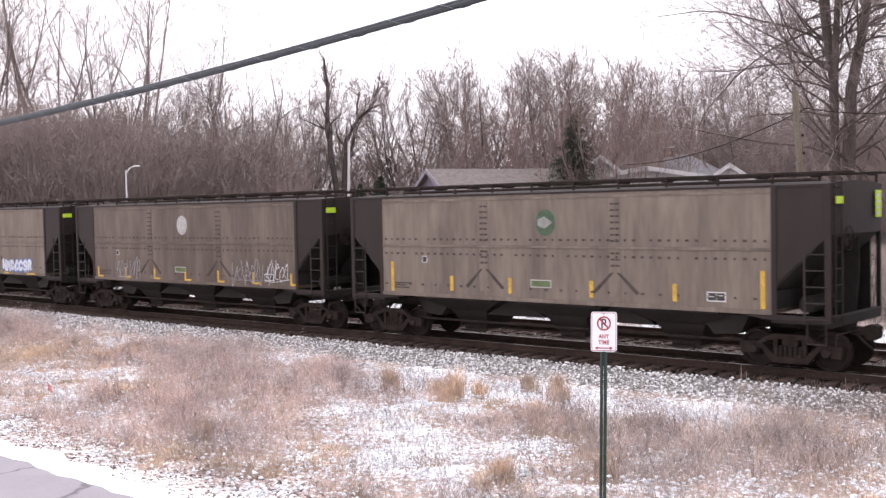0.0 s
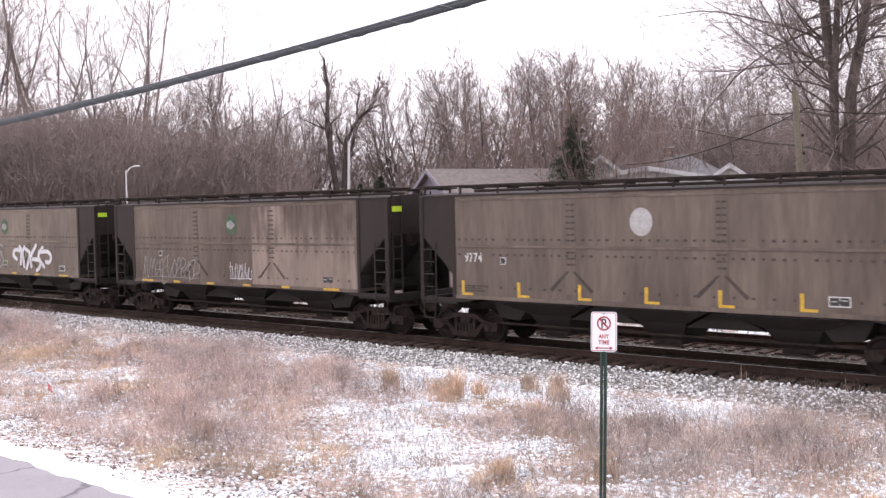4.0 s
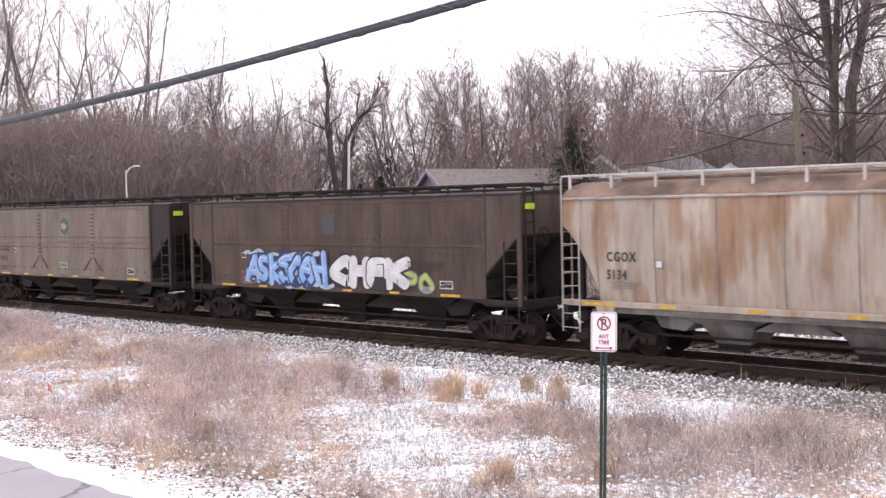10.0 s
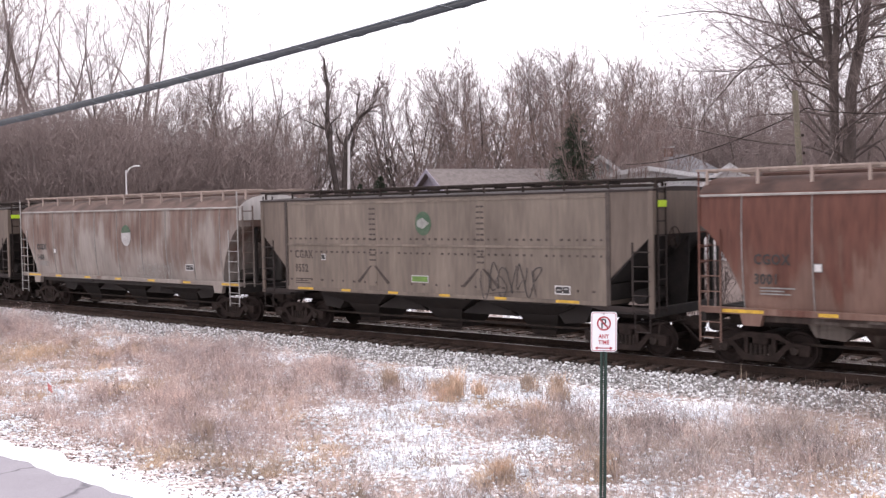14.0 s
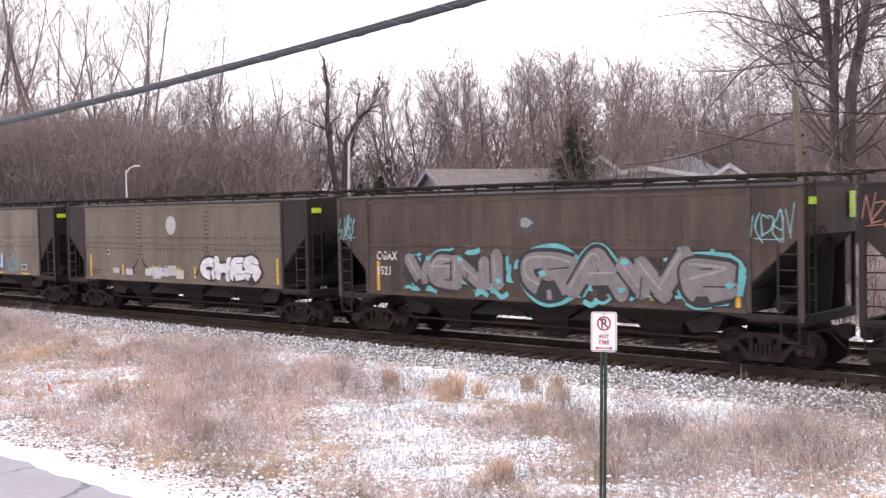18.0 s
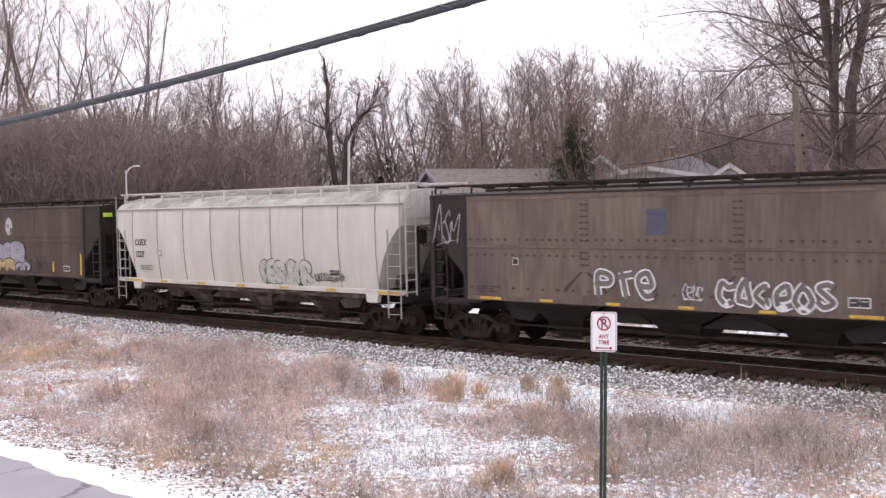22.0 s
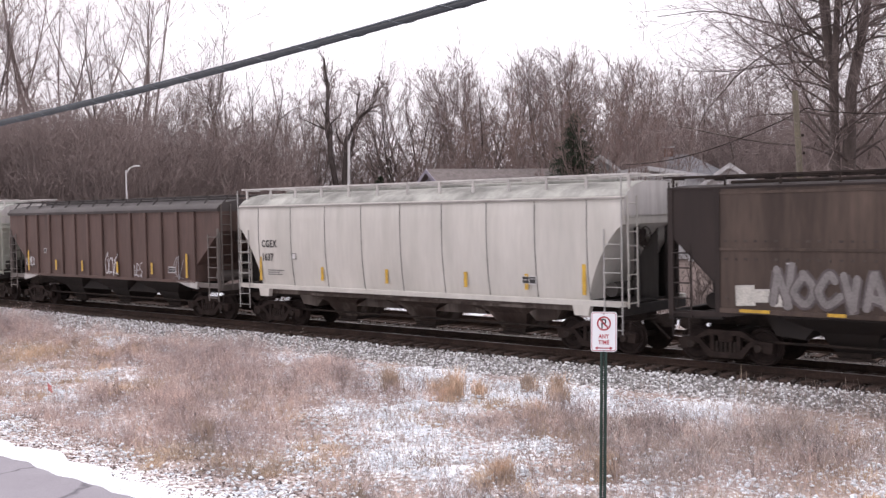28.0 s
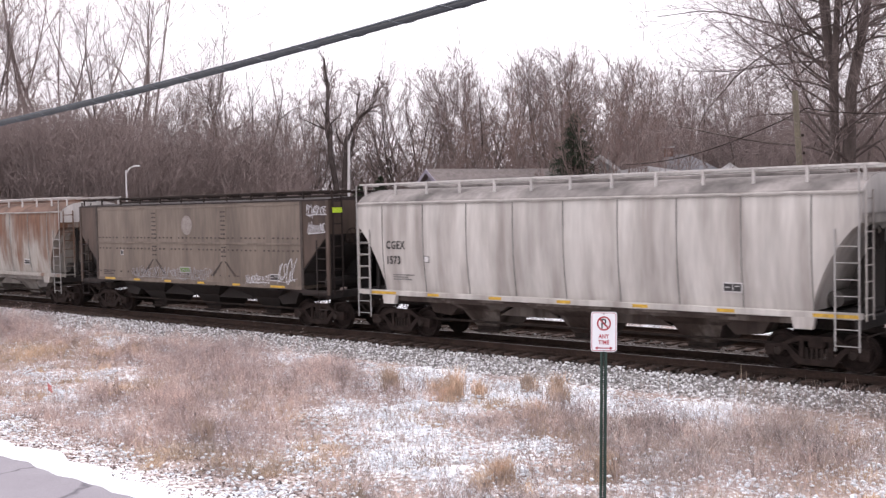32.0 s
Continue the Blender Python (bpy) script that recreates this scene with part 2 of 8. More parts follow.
M["strand"] = plain("cable_strand", (0.10, 0.115, 0.13), (0.07, 0.08, 0.09), 9.0, 0.45, 0.6)
M["bark"] = plain("grey_brown_bark", (0.165, 0.132, 0.120), (0.10, 0.08, 0.073), 2.5, 0.9, 0, 0.5, (1, 1, 0.3))
M["twig"] = plain("twigs", (0.30, 0.24, 0.225), (0.215, 0.17, 0.162), 0.4, 0.9, 0, 0.0)
M["twig_pale"] = plain("pale_twigs", (0.34, 0.265, 0.25), (0.25, 0.195, 0.185), 0.4, 0.9, 0, 0.0)
M["bark_pale"] = plain("pale_bark", (0.32, 0.265, 0.24), (0.20, 0.16, 0.145), 2.0, 0.9, 0, 0.5)
M["bark_dark"] = plain("dark_bark", (0.09, 0.071, 0.064), (0.055, 0.044, 0.040), 2.5, 0.9, 0, 0.5)
M["bark_mid"] = plain("brown_grey_bark", (0.135, 0.106, 0.095), (0.075, 0.058, 0.052), 2.5, 0.9, 0, 0.5, (1, 1, 0.3))
M["twig_warm"] = plain("warm_twigs", (0.30, 0.215, 0.19), (0.22, 0.16, 0.145), 0.4, 0.9, 0, 0.0)
M["twig_brush"] = plain("brush_twigs", (0.315, 0.25, 0.232), (0.225, 0.178, 0.165), 0.3, 0.9, 0, 0.0)
M["weed_dark"] = plain("dark_dead_weeds", (0.115, 0.088, 0.078), (0.07, 0.054, 0.048), 0.6, 0.9, 0, 0.0)
M["conifer"] = plain("conifer_green", (0.052, 0.068, 0.042), (0.033, 0.044, 0.028), 2.0, 0.9)

# ---- track and ground ----
X0, X1 = -330.0, 170.0


SNOW_SPOTS = [  # bare snow: u across the view, v away from the camera, reach along each
    (-26.0, 7.2, 0.4, 0.9), (-24.6, 5.7, 0.4, 0.7), (-23.6, 4.1, 0.5, 0.7), (-25.5, 11.5, 0.7, 0.4), (-21.5, 15.1, 0.9, 1.9), (-33.3, 26.3, 1.3, 1.9), (-28.7, 20.6, 0.9, 1.1),
    (-17.6, 2.9, 0.7, 1.4), (-16.9, 1.3, 0.8, 1.4), (-17.6, 0.5, 0.6, 1.1), (-16.7, -0.8, 0.4, 0.9), (-18.3, 4.4, 0.5, 1.2), (-17.5, 5.6, 0.7, 1.2), (-16.2, 5.8, 0.5, 0.6),
    (-15.1, 1.1, 0.7, 0.9), (-15.0, -1.0, 0.5, 0.9), (-15.5, -0.2, 0.3, 0.8), (-14.7, -1.7, 0.4, 0.4), (-19.0, -1.1, 0.4, 0.7), (-12.9, 0.4, 0.3, 0.9), (-13.8, -1.9, 0.6, 0.3),
    (-17.0, 10.5, 1.7, 1.4), (-15.0, 7.9, 1.8, 1.0), (-12.8, 5.5, 1.4, 1.0), (-10.8, 4.6, 1.2, 0.9), (-13.9, 7.2, 1.4, 0.8), (-8.0, 2.3, 0.4, 0.5), (-9.3, -0.1, 0.3, 0.3), (-19.0, 5.5, 0.4, 0.7)]
SNOW_STRIP = SNOW_SPOTS[21:26]
TAN_SPOTS = [(-29.9, 17.9, 2.6, 4.3), (-24.6, 9.1, 0.8, 1.1), (-21.3, 0.9, 0.7, 1.0), (-19.6, -0.5, 0.6, 0.9), (-19.0, 0.5, 0.4, 1.1), (-18.3, -1.5, 0.5, 0.5), (-17.0, -0.1, 0.4, 0.7),
             (-15.9, -0.9, 0.5, 0.9), (-14.3, -0.6, 0.45, 1.0), (-15.1, 6.2, 1.8, 0.5), (-14.5, 4.4, 0.7, 0.75)]
BUSH_SPOTS = [(-21.6, 7.1, 2.3, 4.5), (-23.6, 10.6, 1.7, 4.9), (-19.9, 8.9, 1.2, 3.5), (-19.9, 2.7, 1.3, 2.1), (-11.3, 1.0, 2.7, 2.3), (-34.1, 27.0, 2.8, 5.3), (-14.2, 2.6, 0.9, 1.6), (-12.7, -1.1, 1.4, 0.9)]


def nearness(x, y, spots, reach=1.3):
    """1 inside the spots, falling to 0 at their rims; the spots lie square to the view."""
    u, v = 0.75 * x + 0.6615 * y, -0.6615 * x + 0.75 * y
    c = np.zeros(np.shape(x))
    for su, sv_, ru, rv_ in spots:
        c = np.maximum(c, np.clip((reach - np.hypot((u - su) / ru, (v - sv_) / rv_)) / (reach - 0.5), 0, 1))
    return c


def ground_height(x, y):
    """Trackbed, verge, road bench and the wooded rise behind."""
    x, y = np.asarray(x, float), np.asarray(y, float)
    bed = np.interp(y, [-3.6, -2.6, -1.5, -1.25, 1.45, 2.1, 2.75, 5.6, 7.0, 7.8], [-0.72, -0.66, -0.33, -0.27, -0.24, -0.42, -0.24, -0.24, -0.75, -0.80])
    near = np.interp(-y, [0, 3.2, 5.5, 11, 14.2, 15.6, 22.6, 24, 40, 60], [-0.72, -0.72, -0.74, -0.62, -0.55, -0.50, -0.50, -0.4, 0.5, 0.6])
    hill = np.interp(x, [-260, -130, -70, -35, 0, 60], [8, 7, 4, 2.6, 2.6, 3.5])
    far = np.interp(y, [7.8, 9, 30, 60, 160, 330, 2500], [-0.80, -0.7, 0.2, 0.8, 0.8, 0.8, 0.8]) + hill * np.clip((y - 60) / 90, 0, 1) ** 1.3
    z = np.where((y > -3.6) & (y < 7.8), bed, np.where(y < 0, near, far))
    lumps = 0.07 * np.sin(x * 1.3 + 2 * np.sin(y * 0.9)) * np.sin(y * 1.1 + 0.7 * x) + 0.05 * np.sin(x * 2.9 - y * 2.1)
    calm = np.clip((np.abs(y - 2.1) - 5.9) / 1.5, 0, 1) * np.where(y < -14.2, 0, 1)
    return z + lumps * calm


def mask_material(name):
    """Dead grass, thatch and thin snow on the verge, grey stone by the track, leaf litter on the rise."""
    m, n, l, p = nodes_of(name)
    geo, sep = n.new("ShaderNodeTexCoord"), n.new("ShaderNodeSeparateXYZ")
    l.new(geo.outputs["Object"], sep.inputs[0])
    patch = noise_node(n, l, 0.42, 6, (1, 1.3, 1))
    fine = noise_node(n, l, 9.0, 8)
    hue = noise_node(n, l, 0.9, 4)
    earth = ramp_node(n, [(0.3, (0.42, 0.34, 0.32)), (0.5, (0.50, 0.405, 0.36)), (0.72, (0.36, 0.295, 0.28))])
    l.new(hue, earth.inputs[0])
    shade = ramp_node(n, [(0.3, (0.6, 0.6, 0.6)), (0.7, (1.2, 1.2, 1.2))])
    l.new(fine, shade.inputs[0])
    soil = mix_node(n, l, 1.0, earth.outputs[0], shade.outputs[0], "MULTIPLY")
    add = n.new("ShaderNodeMath")
    add.operation = "MULTIPLY_ADD"
    l.new(fine, add.inputs[0])
    add.inputs[1].default_value = 1.30
    l.new(patch, add.inputs[2])
    total = add.outputs[0]
    turned = n.new("ShaderNodeMapping")
    turned.inputs["Rotation"].default_value = (0, 0, -0.7228)
    l.new(geo.outputs["Object"], turned.inputs["Vector"])
    for sx_, sy_, rx_, ry_ in SNOW_SPOTS:
        mp, ln, fall, sm = n.new("ShaderNodeMapping"), n.new("ShaderNodeVectorMath"), n.new("ShaderNodeMapRange"), n.new("ShaderNodeMath")
        mp.vector_type = "POINT"
        mp.inputs["Scale"].default_value = (1 / rx_, 1 / ry_, 0)
        mp.inputs["Location"].default_value = (-sx_ / rx_, -sy_ / ry_, 0)
        l.new(turned.outputs[0], mp.inputs["Vector"])
        ln.operation = "LENGTH"
        l.new(mp.outputs[0], ln.inputs[0])
        fall.inputs["From Min"].default_value, fall.inputs["From Max"].default_value, fall.inputs["To Min"].default_value, fall.inputs["To Max"].default_value = 0.5, 1.5, 0.33 if (sx_, sy_, rx_, ry_) in SNOW_STRIP else 0.175, 0.0
        l.new(ln.outputs["Value"], fall.inputs["Value"])
        sm.operation = "ADD"
        l.new(total, sm.inputs[0])
        l.new(fall.outputs[0], sm.inputs[1])
        total = sm.outputs[0]
    verge_edge, plus = n.new("ShaderNodeMapRange"), n.new("ShaderNodeMath")
    verge_edge.inputs["From Min"].default_value, verge_edge.inputs["From Max"].default_value, verge_edge.inputs["To Min"].default_value, verge_edge.inputs["To Max"].default_value = -15.3, -13.9, 0.27, 0.0
    l.new(sep.outputs["Y"], verge_edge.inputs["Value"])
    plus.operation = "ADD"
    l.new(total, plus.inputs[0])
    l.new(verge_edge.outputs[0], plus.inputs[1])
    crumb, both = noise_node(n, l, 26.0, 4), n.new("ShaderNodeMath")
    both.operation = "MULTIPLY_ADD"
    l.new(crumb, both.inputs[0])
    both.inputs[1].default_value = 0.90
    l.new(plus.outputs[0], both.inputs[2])
    sc = n.new("ShaderNodeMath")
    sc.operation = "MULTIPLY_ADD"
    l.new(both.outputs[0], sc.inputs[0])
    sc.inputs[1].default_value, sc.inputs[2].default_value = 0.84, -0.535
    total = sc.outputs[0]
    snowy = ramp_node(n, [(0.90, (0, 0, 0)), (0.97, (1, 1, 1))])
    l.new(total, snowy.inputs[0])
    c = mix_node(n, l, snowy.outputs[0], soil, (0.86, 0.90, 0.94))
    stone = ramp_node(n, [(0.3, (0.22, 0.21, 0.20)), (0.7, (0.52, 0.50, 0.49))])
    l.new(noise_node(n, l, 22.0, 4), stone.inputs[0])
    off = n.new("ShaderNodeMath")
    off.operation = "SUBTRACT"
    l.new(sep.outputs["Y"], off.inputs[0])
    off.inputs[1].default_value = 2.07
    ab = n.new("ShaderNodeMath")
    ab.operation = "ABSOLUTE"
    l.new(off.outputs[0], ab.inputs[0])
    bed = n.new("ShaderNodeMapRange")
    bed.inputs["From Min"].default_value, bed.inputs["From Max"].default_value = 4.65, 4.3
    l.new(ab.outputs[0], bed.inputs["Value"])
    c = mix_node(n, l, bed.outputs[0], c, stone.outputs[0])
    # a dark brown band along the bed, across both tracks
    span, mid = n.new("ShaderNodeMath"), n.new("ShaderNodeMath")
    span.operation, mid.operation = "SUBTRACT", "ABSOLUTE"
    l.new(sep.outputs["Y"], span.inputs[0])
    span.inputs[1].default_value = 1.90
    l.new(span.outputs[0], mid.inputs[0])
    dusted = n.new("ShaderNodeMapRange")
    dusted.inputs["From Min"].default_value, dusted.inputs["From Max"].default_value = 3.45, 3.28
    l.new(mid.outputs[0], dusted.inputs["Value"])
    bed_brown = ramp_node(n, [(0.3, (0.05, 0.040, 0.035)), (0.7, (0.10, 0.082, 0.073))])
    l.new(fine, bed_brown.inputs[0])
    c = mix_node(n, l, dusted.outputs[0], c, bed_brown.outputs[0])
    wood = ramp_node(n, [(0.35, (0.11, 0.082, 0.072)), (0.65, (0.17, 0.128, 0.112))])
    l.new(fine, wood.inputs[0])
    far = n.new("ShaderNodeMapRange")
    far.inputs["From Min"].default_value, far.inputs["From Max"].default_value = 12.5, 15.0
    l.new(sep.outputs["Y"], far.inputs["Value"])
    c = mix_node(n, l, far.outputs[0], c, wood.outputs[0])
    l.new(c, p.inputs["Base Color"])
    p.inputs["Roughness"].default_value = 0.95
    bn = n.new("ShaderNodeBump")
    bn.inputs["Strength"].default_value, bn.inputs["Distance"].default_value = 0.6, 0.05
    l.new(fine, bn.inputs["Height"])
    l.new(bn.outputs[0], p.inputs["Normal"])
    return m


def sheet(xs, ys, zf):
    gx, gy = np.meshgrid(xs, ys, indexing="ij")
    v = np.stack([gx, gy, zf(gx, gy)], -1).reshape(-1, 3)
    nx, ny = len(xs), len(ys)
    i = (np.arange(nx - 1)[:, None] * ny + np.arange(ny - 1)[None]).ravel()
    return v, np.stack([i, i + ny, i + ny + 1, i + 1], 1)


gxs = np.unique(np.concatenate([np.linspace(-2500, -330, 12), np.linspace(-330, -62, 50), np.linspace(-60, 6, 200), np.linspace(8, 170, 24), np.linspace(170, 2500, 12)]))
gys = np.unique(np.concatenate([np.linspace(-600, -60, 8), np.linspace(-60, -24, 10), [-22.6, -15.6, -15.2], np.linspace(-14.8, -3.6, 45), [-2.35, -1.45, 0, 1.45, 2.1, 2.75, 4.15, 5.6, 7.0, 7.8], np.linspace(9, 30, 12), np.linspace(34, 340, 44), np.linspace(360, 2500, 10)]))
ground = part("ground", raw_mesh("ground", *sheet(gxs, gys, ground_height)), mask_material("verge_ground"))
tagged(ground, "winter verge with dead grass, thin snow and grey track stone", "ground", kind="structure")


def road_material():
    m, n, l, p = nodes_of("worn_asphalt")
    a = noise_node(n, l, 0.6, 5)
    r = ramp_node(n, [(0.35, (0.25, 0.235, 0.26)), (0.7, (0.31, 0.295, 0.32))])
    l.new(a, r.inputs[0])
    g = noise_node(n, l, 60, 3)
    r2 = ramp_node(n, [(0.3, (0.8, 0.8, 0.8)), (0.7, (1.15, 1.15, 1.15))])
    l.new(g, r2.inputs[0])
    c = mix_node(n, l, 1.0, r.outputs[0], r2.outputs[0], "MULTIPLY")
    tc, wob, vo = n.new("ShaderNodeTexCoord"), n.new("ShaderNodeVectorMath"), n.new("ShaderNodeTexVoronoi")
    nz = n.new("ShaderNodeTexNoise")
    nz.inputs["Scale"].default_value = 1.5
    l.new(tc.outputs["Object"], nz.inputs["Vector"])
    wob.operation = "MULTIPLY_ADD"
    wob.inputs[1].default_value = (0.7, 0.7, 0)
    l.new(nz.outputs["Color"], wob.inputs[0])
    l.new(tc.outputs["Object"], wob.inputs[2])
    vo.feature = "DISTANCE_TO_EDGE"
    vo.inputs["Scale"].default_value = 0.42
    l.new(wob.outputs[0], vo.inputs["Vector"])
    r3 = ramp_node(n, [(0.0, (0.38, 0.38, 0.4)), (0.018, (1, 1, 1))])
    l.new(vo.outputs["Distance"], r3.inputs[0])
    c = mix_node(n, l, 1.0, c, r3.outputs[0], "MULTIPLY")
    l.new(c, p.inputs["Base Color"])
    p.inputs["Roughness"].default_value = 0.85
    return m


rx = np.linspace(-330, 170, 260)
rv, rf = sheet(rx, np.linspace(-22.4, -15.7, 10), lambda x, y: -0.47 + 0.02 * np.sin(x * 0.4) * np.sin(y))
road = part("road", raw_mesh("road", rv, rf), road_material())
tagged(road, "worn grey asphalt road with cracks and snowy edge", "road", kind="structure")
bx, by = np.linspace(-120, 20, 700), np.linspace(0, 1, 9)
gx, gv = np.meshgrid(bx, by, indexing="ij")
edge = -15.87 + 0.05 * np.sin(gx * 0.9) + 0.04 * np.sin(gx * 2.7 + 1) + 0.03 * np.sin(gx * 7.1)
back = -15.30 + 0.22 * np.sin(gx * 0.7 + 2) + 0.14 * np.sin(gx * 3.3)
bank = np.stack([gx, edge + (back - edge) * gv, -0.47 + 0.10 * np.sin(np.pi * gv) ** 0.6 + 0.02 * np.sin(gx * 9 + gv * 7) * np.sin(np.pi * gv) - 0.03 * (gv == 0) - 0.10 * (gv == 1)], -1).reshape(-1, 3)
part_bank = part("snow_bank", raw_mesh("snow_bank", bank, sheet(bx, by, lambda x, y: x)[1]), M["snow"])
tagged(part_bank, "strip of ploughed snow along the road edge", "snow", kind="structure")

# two tracks: rails on ties
RAILP = [(-0.076, -0.18), (0.076, -0.18), (0.076, -0.165), (0.012, -0.145), (0.010, -0.045), (0.036, -0.035), (0.036, -0.004), (-0.036, -0.004), (-0.036, -0.035), (-0.010, -0.045), (-0.012, -0.145), (-0.076, -0.165)]
tie_mesh = Shape().box(-0.115, 0.115, -1.38, 1.38, -0.36, -0.185, 0.012).mesh("tie")
plate_mesh = Shape().box(-0.10, 0.10, -0.16, 0.16, -0.190, -0.178, 0.004).mesh("tie_plate")
for ty, words in ((0.0, "railway track with rusty rails on timber ties"), (4.15, "second railway track with rusty rails and timber ties")):
    track = empty("railway_track", pose(0, ty, 0))
    tagged(track, words, "railway track", "parallel tracks", "structure")
    for sy in (-0.755, 0.755):
        r = part("rail", Shape().rod([(sy + y, z) for y, z in RAILP], X0, X1), M["rail"], track, "rusty steel rail with a polished head")
        part("rail_head", Shape().rod([(sy - 0.030, -0.004), (sy + 0.030, -0.004), (sy + 0.026, 0.0), (sy - 0.026, 0.0)], X0, X1), M["head"], r)
    tx = -62.0 if ty == 0 else -55.0
    stop = 0.0 if ty == 0 else -8.0
    far_ties = Shape()
    for fx in list(np.arange(X0 + 1, tx - 0.4, 0.5)) + list(np.arange(stop + 0.5, X1, 0.5)):
        far_ties.box(fx - 0.115, fx + 0.115, -1.38, 1.38, -0.36, -0.185)
    tagged(part("ties_beyond", far_ties, M["tie"], track, "dark timber ties further along the track"), kind="stuff")
    while tx < stop:
        t_ = part("tie", tie_mesh, M["tie"], track, at=pose(tx, rng.uniform(-0.07, 0.07), rng.uniform(-0.012, 0.004), 0, 0, rng.uniform(-1.5, 1.5)))
        if ty == 0:
            part("tie_plate", plate_mesh, M["rail"], t_, at=pose(0, -0.755, 0))
        tx += 0.50 + rng.uniform(-0.02, 0.03)


def scatter_stones(name, n, xr, yr, size, zf, mat):
    c = np.stack([rng.uniform(*xr, n), rng.uniform(*yr, n)], 1)
    base = np.array([(1, 0, 0), (0, 1, 0), (-1, 0, 0), (0, -1, 0), (0, 0, 1), (0, 0, -1)], float)
    v = base[None] * rng.uniform(0.55, 1.25, (n, 6, 1)) * rng.uniform(size[0], size[1], (n, 1, 1))
    a, b = rng.uniform(0, 6.28, n), rng.uniform(0, 6.28, n)
    ca, sa, cb, sb = np.cos(a)[:, None], np.sin(a)[:, None], np.cos(b)[:, None], np.sin(b)[:, None]
    x, y, z = v[..., 0] * ca - v[..., 1] * sa, v[..., 0] * sa + v[..., 1] * ca, v[..., 2]
    y, z = y * cb - z * sb, y * sb + z * cb
    z = z * 0.75
    h = zf(c[:, 0], c[:, 1])
    v = np.stack([x + c[:, :1], y + c[:, 1:], z + h[:, None]], -1).reshape(-1, 3)
    f = np.array([(0, 1, 4), (1, 2, 4), (2, 3, 4), (3, 0, 4), (1, 0, 5), (2, 1, 5), (3, 2, 5), (0, 3, 5)])
    f = (f[None] + 6 * np.arange(n)[:, None, None]).reshape(-1, 3)
    return part(name, raw_mesh(name, v, f), mat)


def stone_material(name="ballast_stone", tone=1.0):
    m, n, l, p = nodes_of(name)
    g = n.new("ShaderNodeNewGeometry")
    if 0.5 < tone < 1:
        r = ramp_node(n, [(0.0, (0.05, 0.042, 0.038)), (0.55, (0.13, 0.115, 0.105)), (0.85, (0.24, 0.225, 0.21)), (1.0, (0.62, 0.62, 0.63))])
    elif tone < 1:
        r = ramp_node(n, [(0.0, (0.035, 0.027, 0.023)), (0.6, (0.075, 0.058, 0.050)), (1.0, (0.13, 0.11, 0.10))])
    else:
        r = ramp_node(n, [(0.0, (0.16, 0.15, 0.145)), (0.34, (0.40, 0.385, 0.37)), (0.56, (0.60, 0.585, 0.57)), (0.64, (0.92, 0.92, 0.94))])
    l.new(g.outputs["Random Per Island"], r.inputs[0])
    s = noise_node(n, l, 30, 3)
    r2 = ramp_node(n, [(0.3, (0.8, 0.8, 0.8)), (0.7, (1.15, 1.15, 1.15))])
    l.new(s, r2.inputs[0])
    l.new(mix_node(n, l, 1.0, r.outputs[0], r2.outputs[0], "MULTIPLY"), p.inputs["Base Color"])
    p.inputs["Roughness"].default_value = 0.9
    return m


M["stone"] = stone_material()
M["stone_mid"] = stone_material("dirty_stone", 0.6)
M["stone_dark"] = stone_material("dark_brown_stone", 0.33)


def bed_z(x, y):
    return np.interp(np.abs(y), [0, 1.25, 1.5, 2.6, 3.6], [-0.26, -0.26, -0.31, -0.65, -0.72]) + rng.uniform(-0.03, 0.05, len(x))


tagged(scatter_stones("ballast", 29000, (-66, 2), (-2.62, -1.40), (0.026, 0.058), bed_z, M["stone"]), "grey broken stone ballast with dusted snow", "ballast", kind="stuff")
tagged(scatter_stones("ballast", 16000, (-66, 2), (-1.48, 1.3), (0.022, 0.042), lambda x, y: rng.uniform(-0.26, -0.20, len(x)), M["stone_dark"]), "dark brown stone between the rails", "ballast", kind="stuff")
tagged(scatter_stones("ballast", 5000, (-66, 0), (1.3, 2.8), (0.03, 0.055), lambda x, y: np.interp(y, [1.3, 2.1, 2.8], [-0.22, -0.40, -0.22]) + rng.uniform(-0.03, 0.04, len(x)), M["stone_mid"]), "grey stone ballast between the tracks", "ballast", kind="stuff")
tagged(scatter_stones("ballast", 6000, (-66, 0), (2.8, 5.4), (0.025, 0.045), lambda x, y: rng.uniform(-0.26, -0.20, len(x)), M["stone_mid"]), "snow-dusted stone ballast of the second track", "ballast", kind="stuff")
sx, sv = np.linspace(-75, 6, 420), np.linspace(0, 1, 7)
gx, gv = np.meshgrid(sx, sv, indexing="ij")
fy0 = 5.25 + 0.12 * np.sin(gx * 1.7)
far_snow = np.stack([gx, fy0 + gv * 7, ground_height(gx, fy0 + gv * 7) + 0.03 - 0.12 * (gv == 0)], -1).reshape(-1, 3)
tagged(part("snow_beyond", raw_mesh("snow_beyond", far_snow, sheet(sx, sv, lambda x, y: x)[1]), M["snow"]), "white snow field behind the track", "snow", kind="structure")

# ---- freight cars ----
# Local frame: x from the leading end (0) backwards, y across, z from the rail head.
CACHE = {}


def shared(key, build, smooth=False):
    if key not in CACHE:
        CACHE[key] = build().mesh(key.split("|")[0], smooth)
    return CACHE[key]


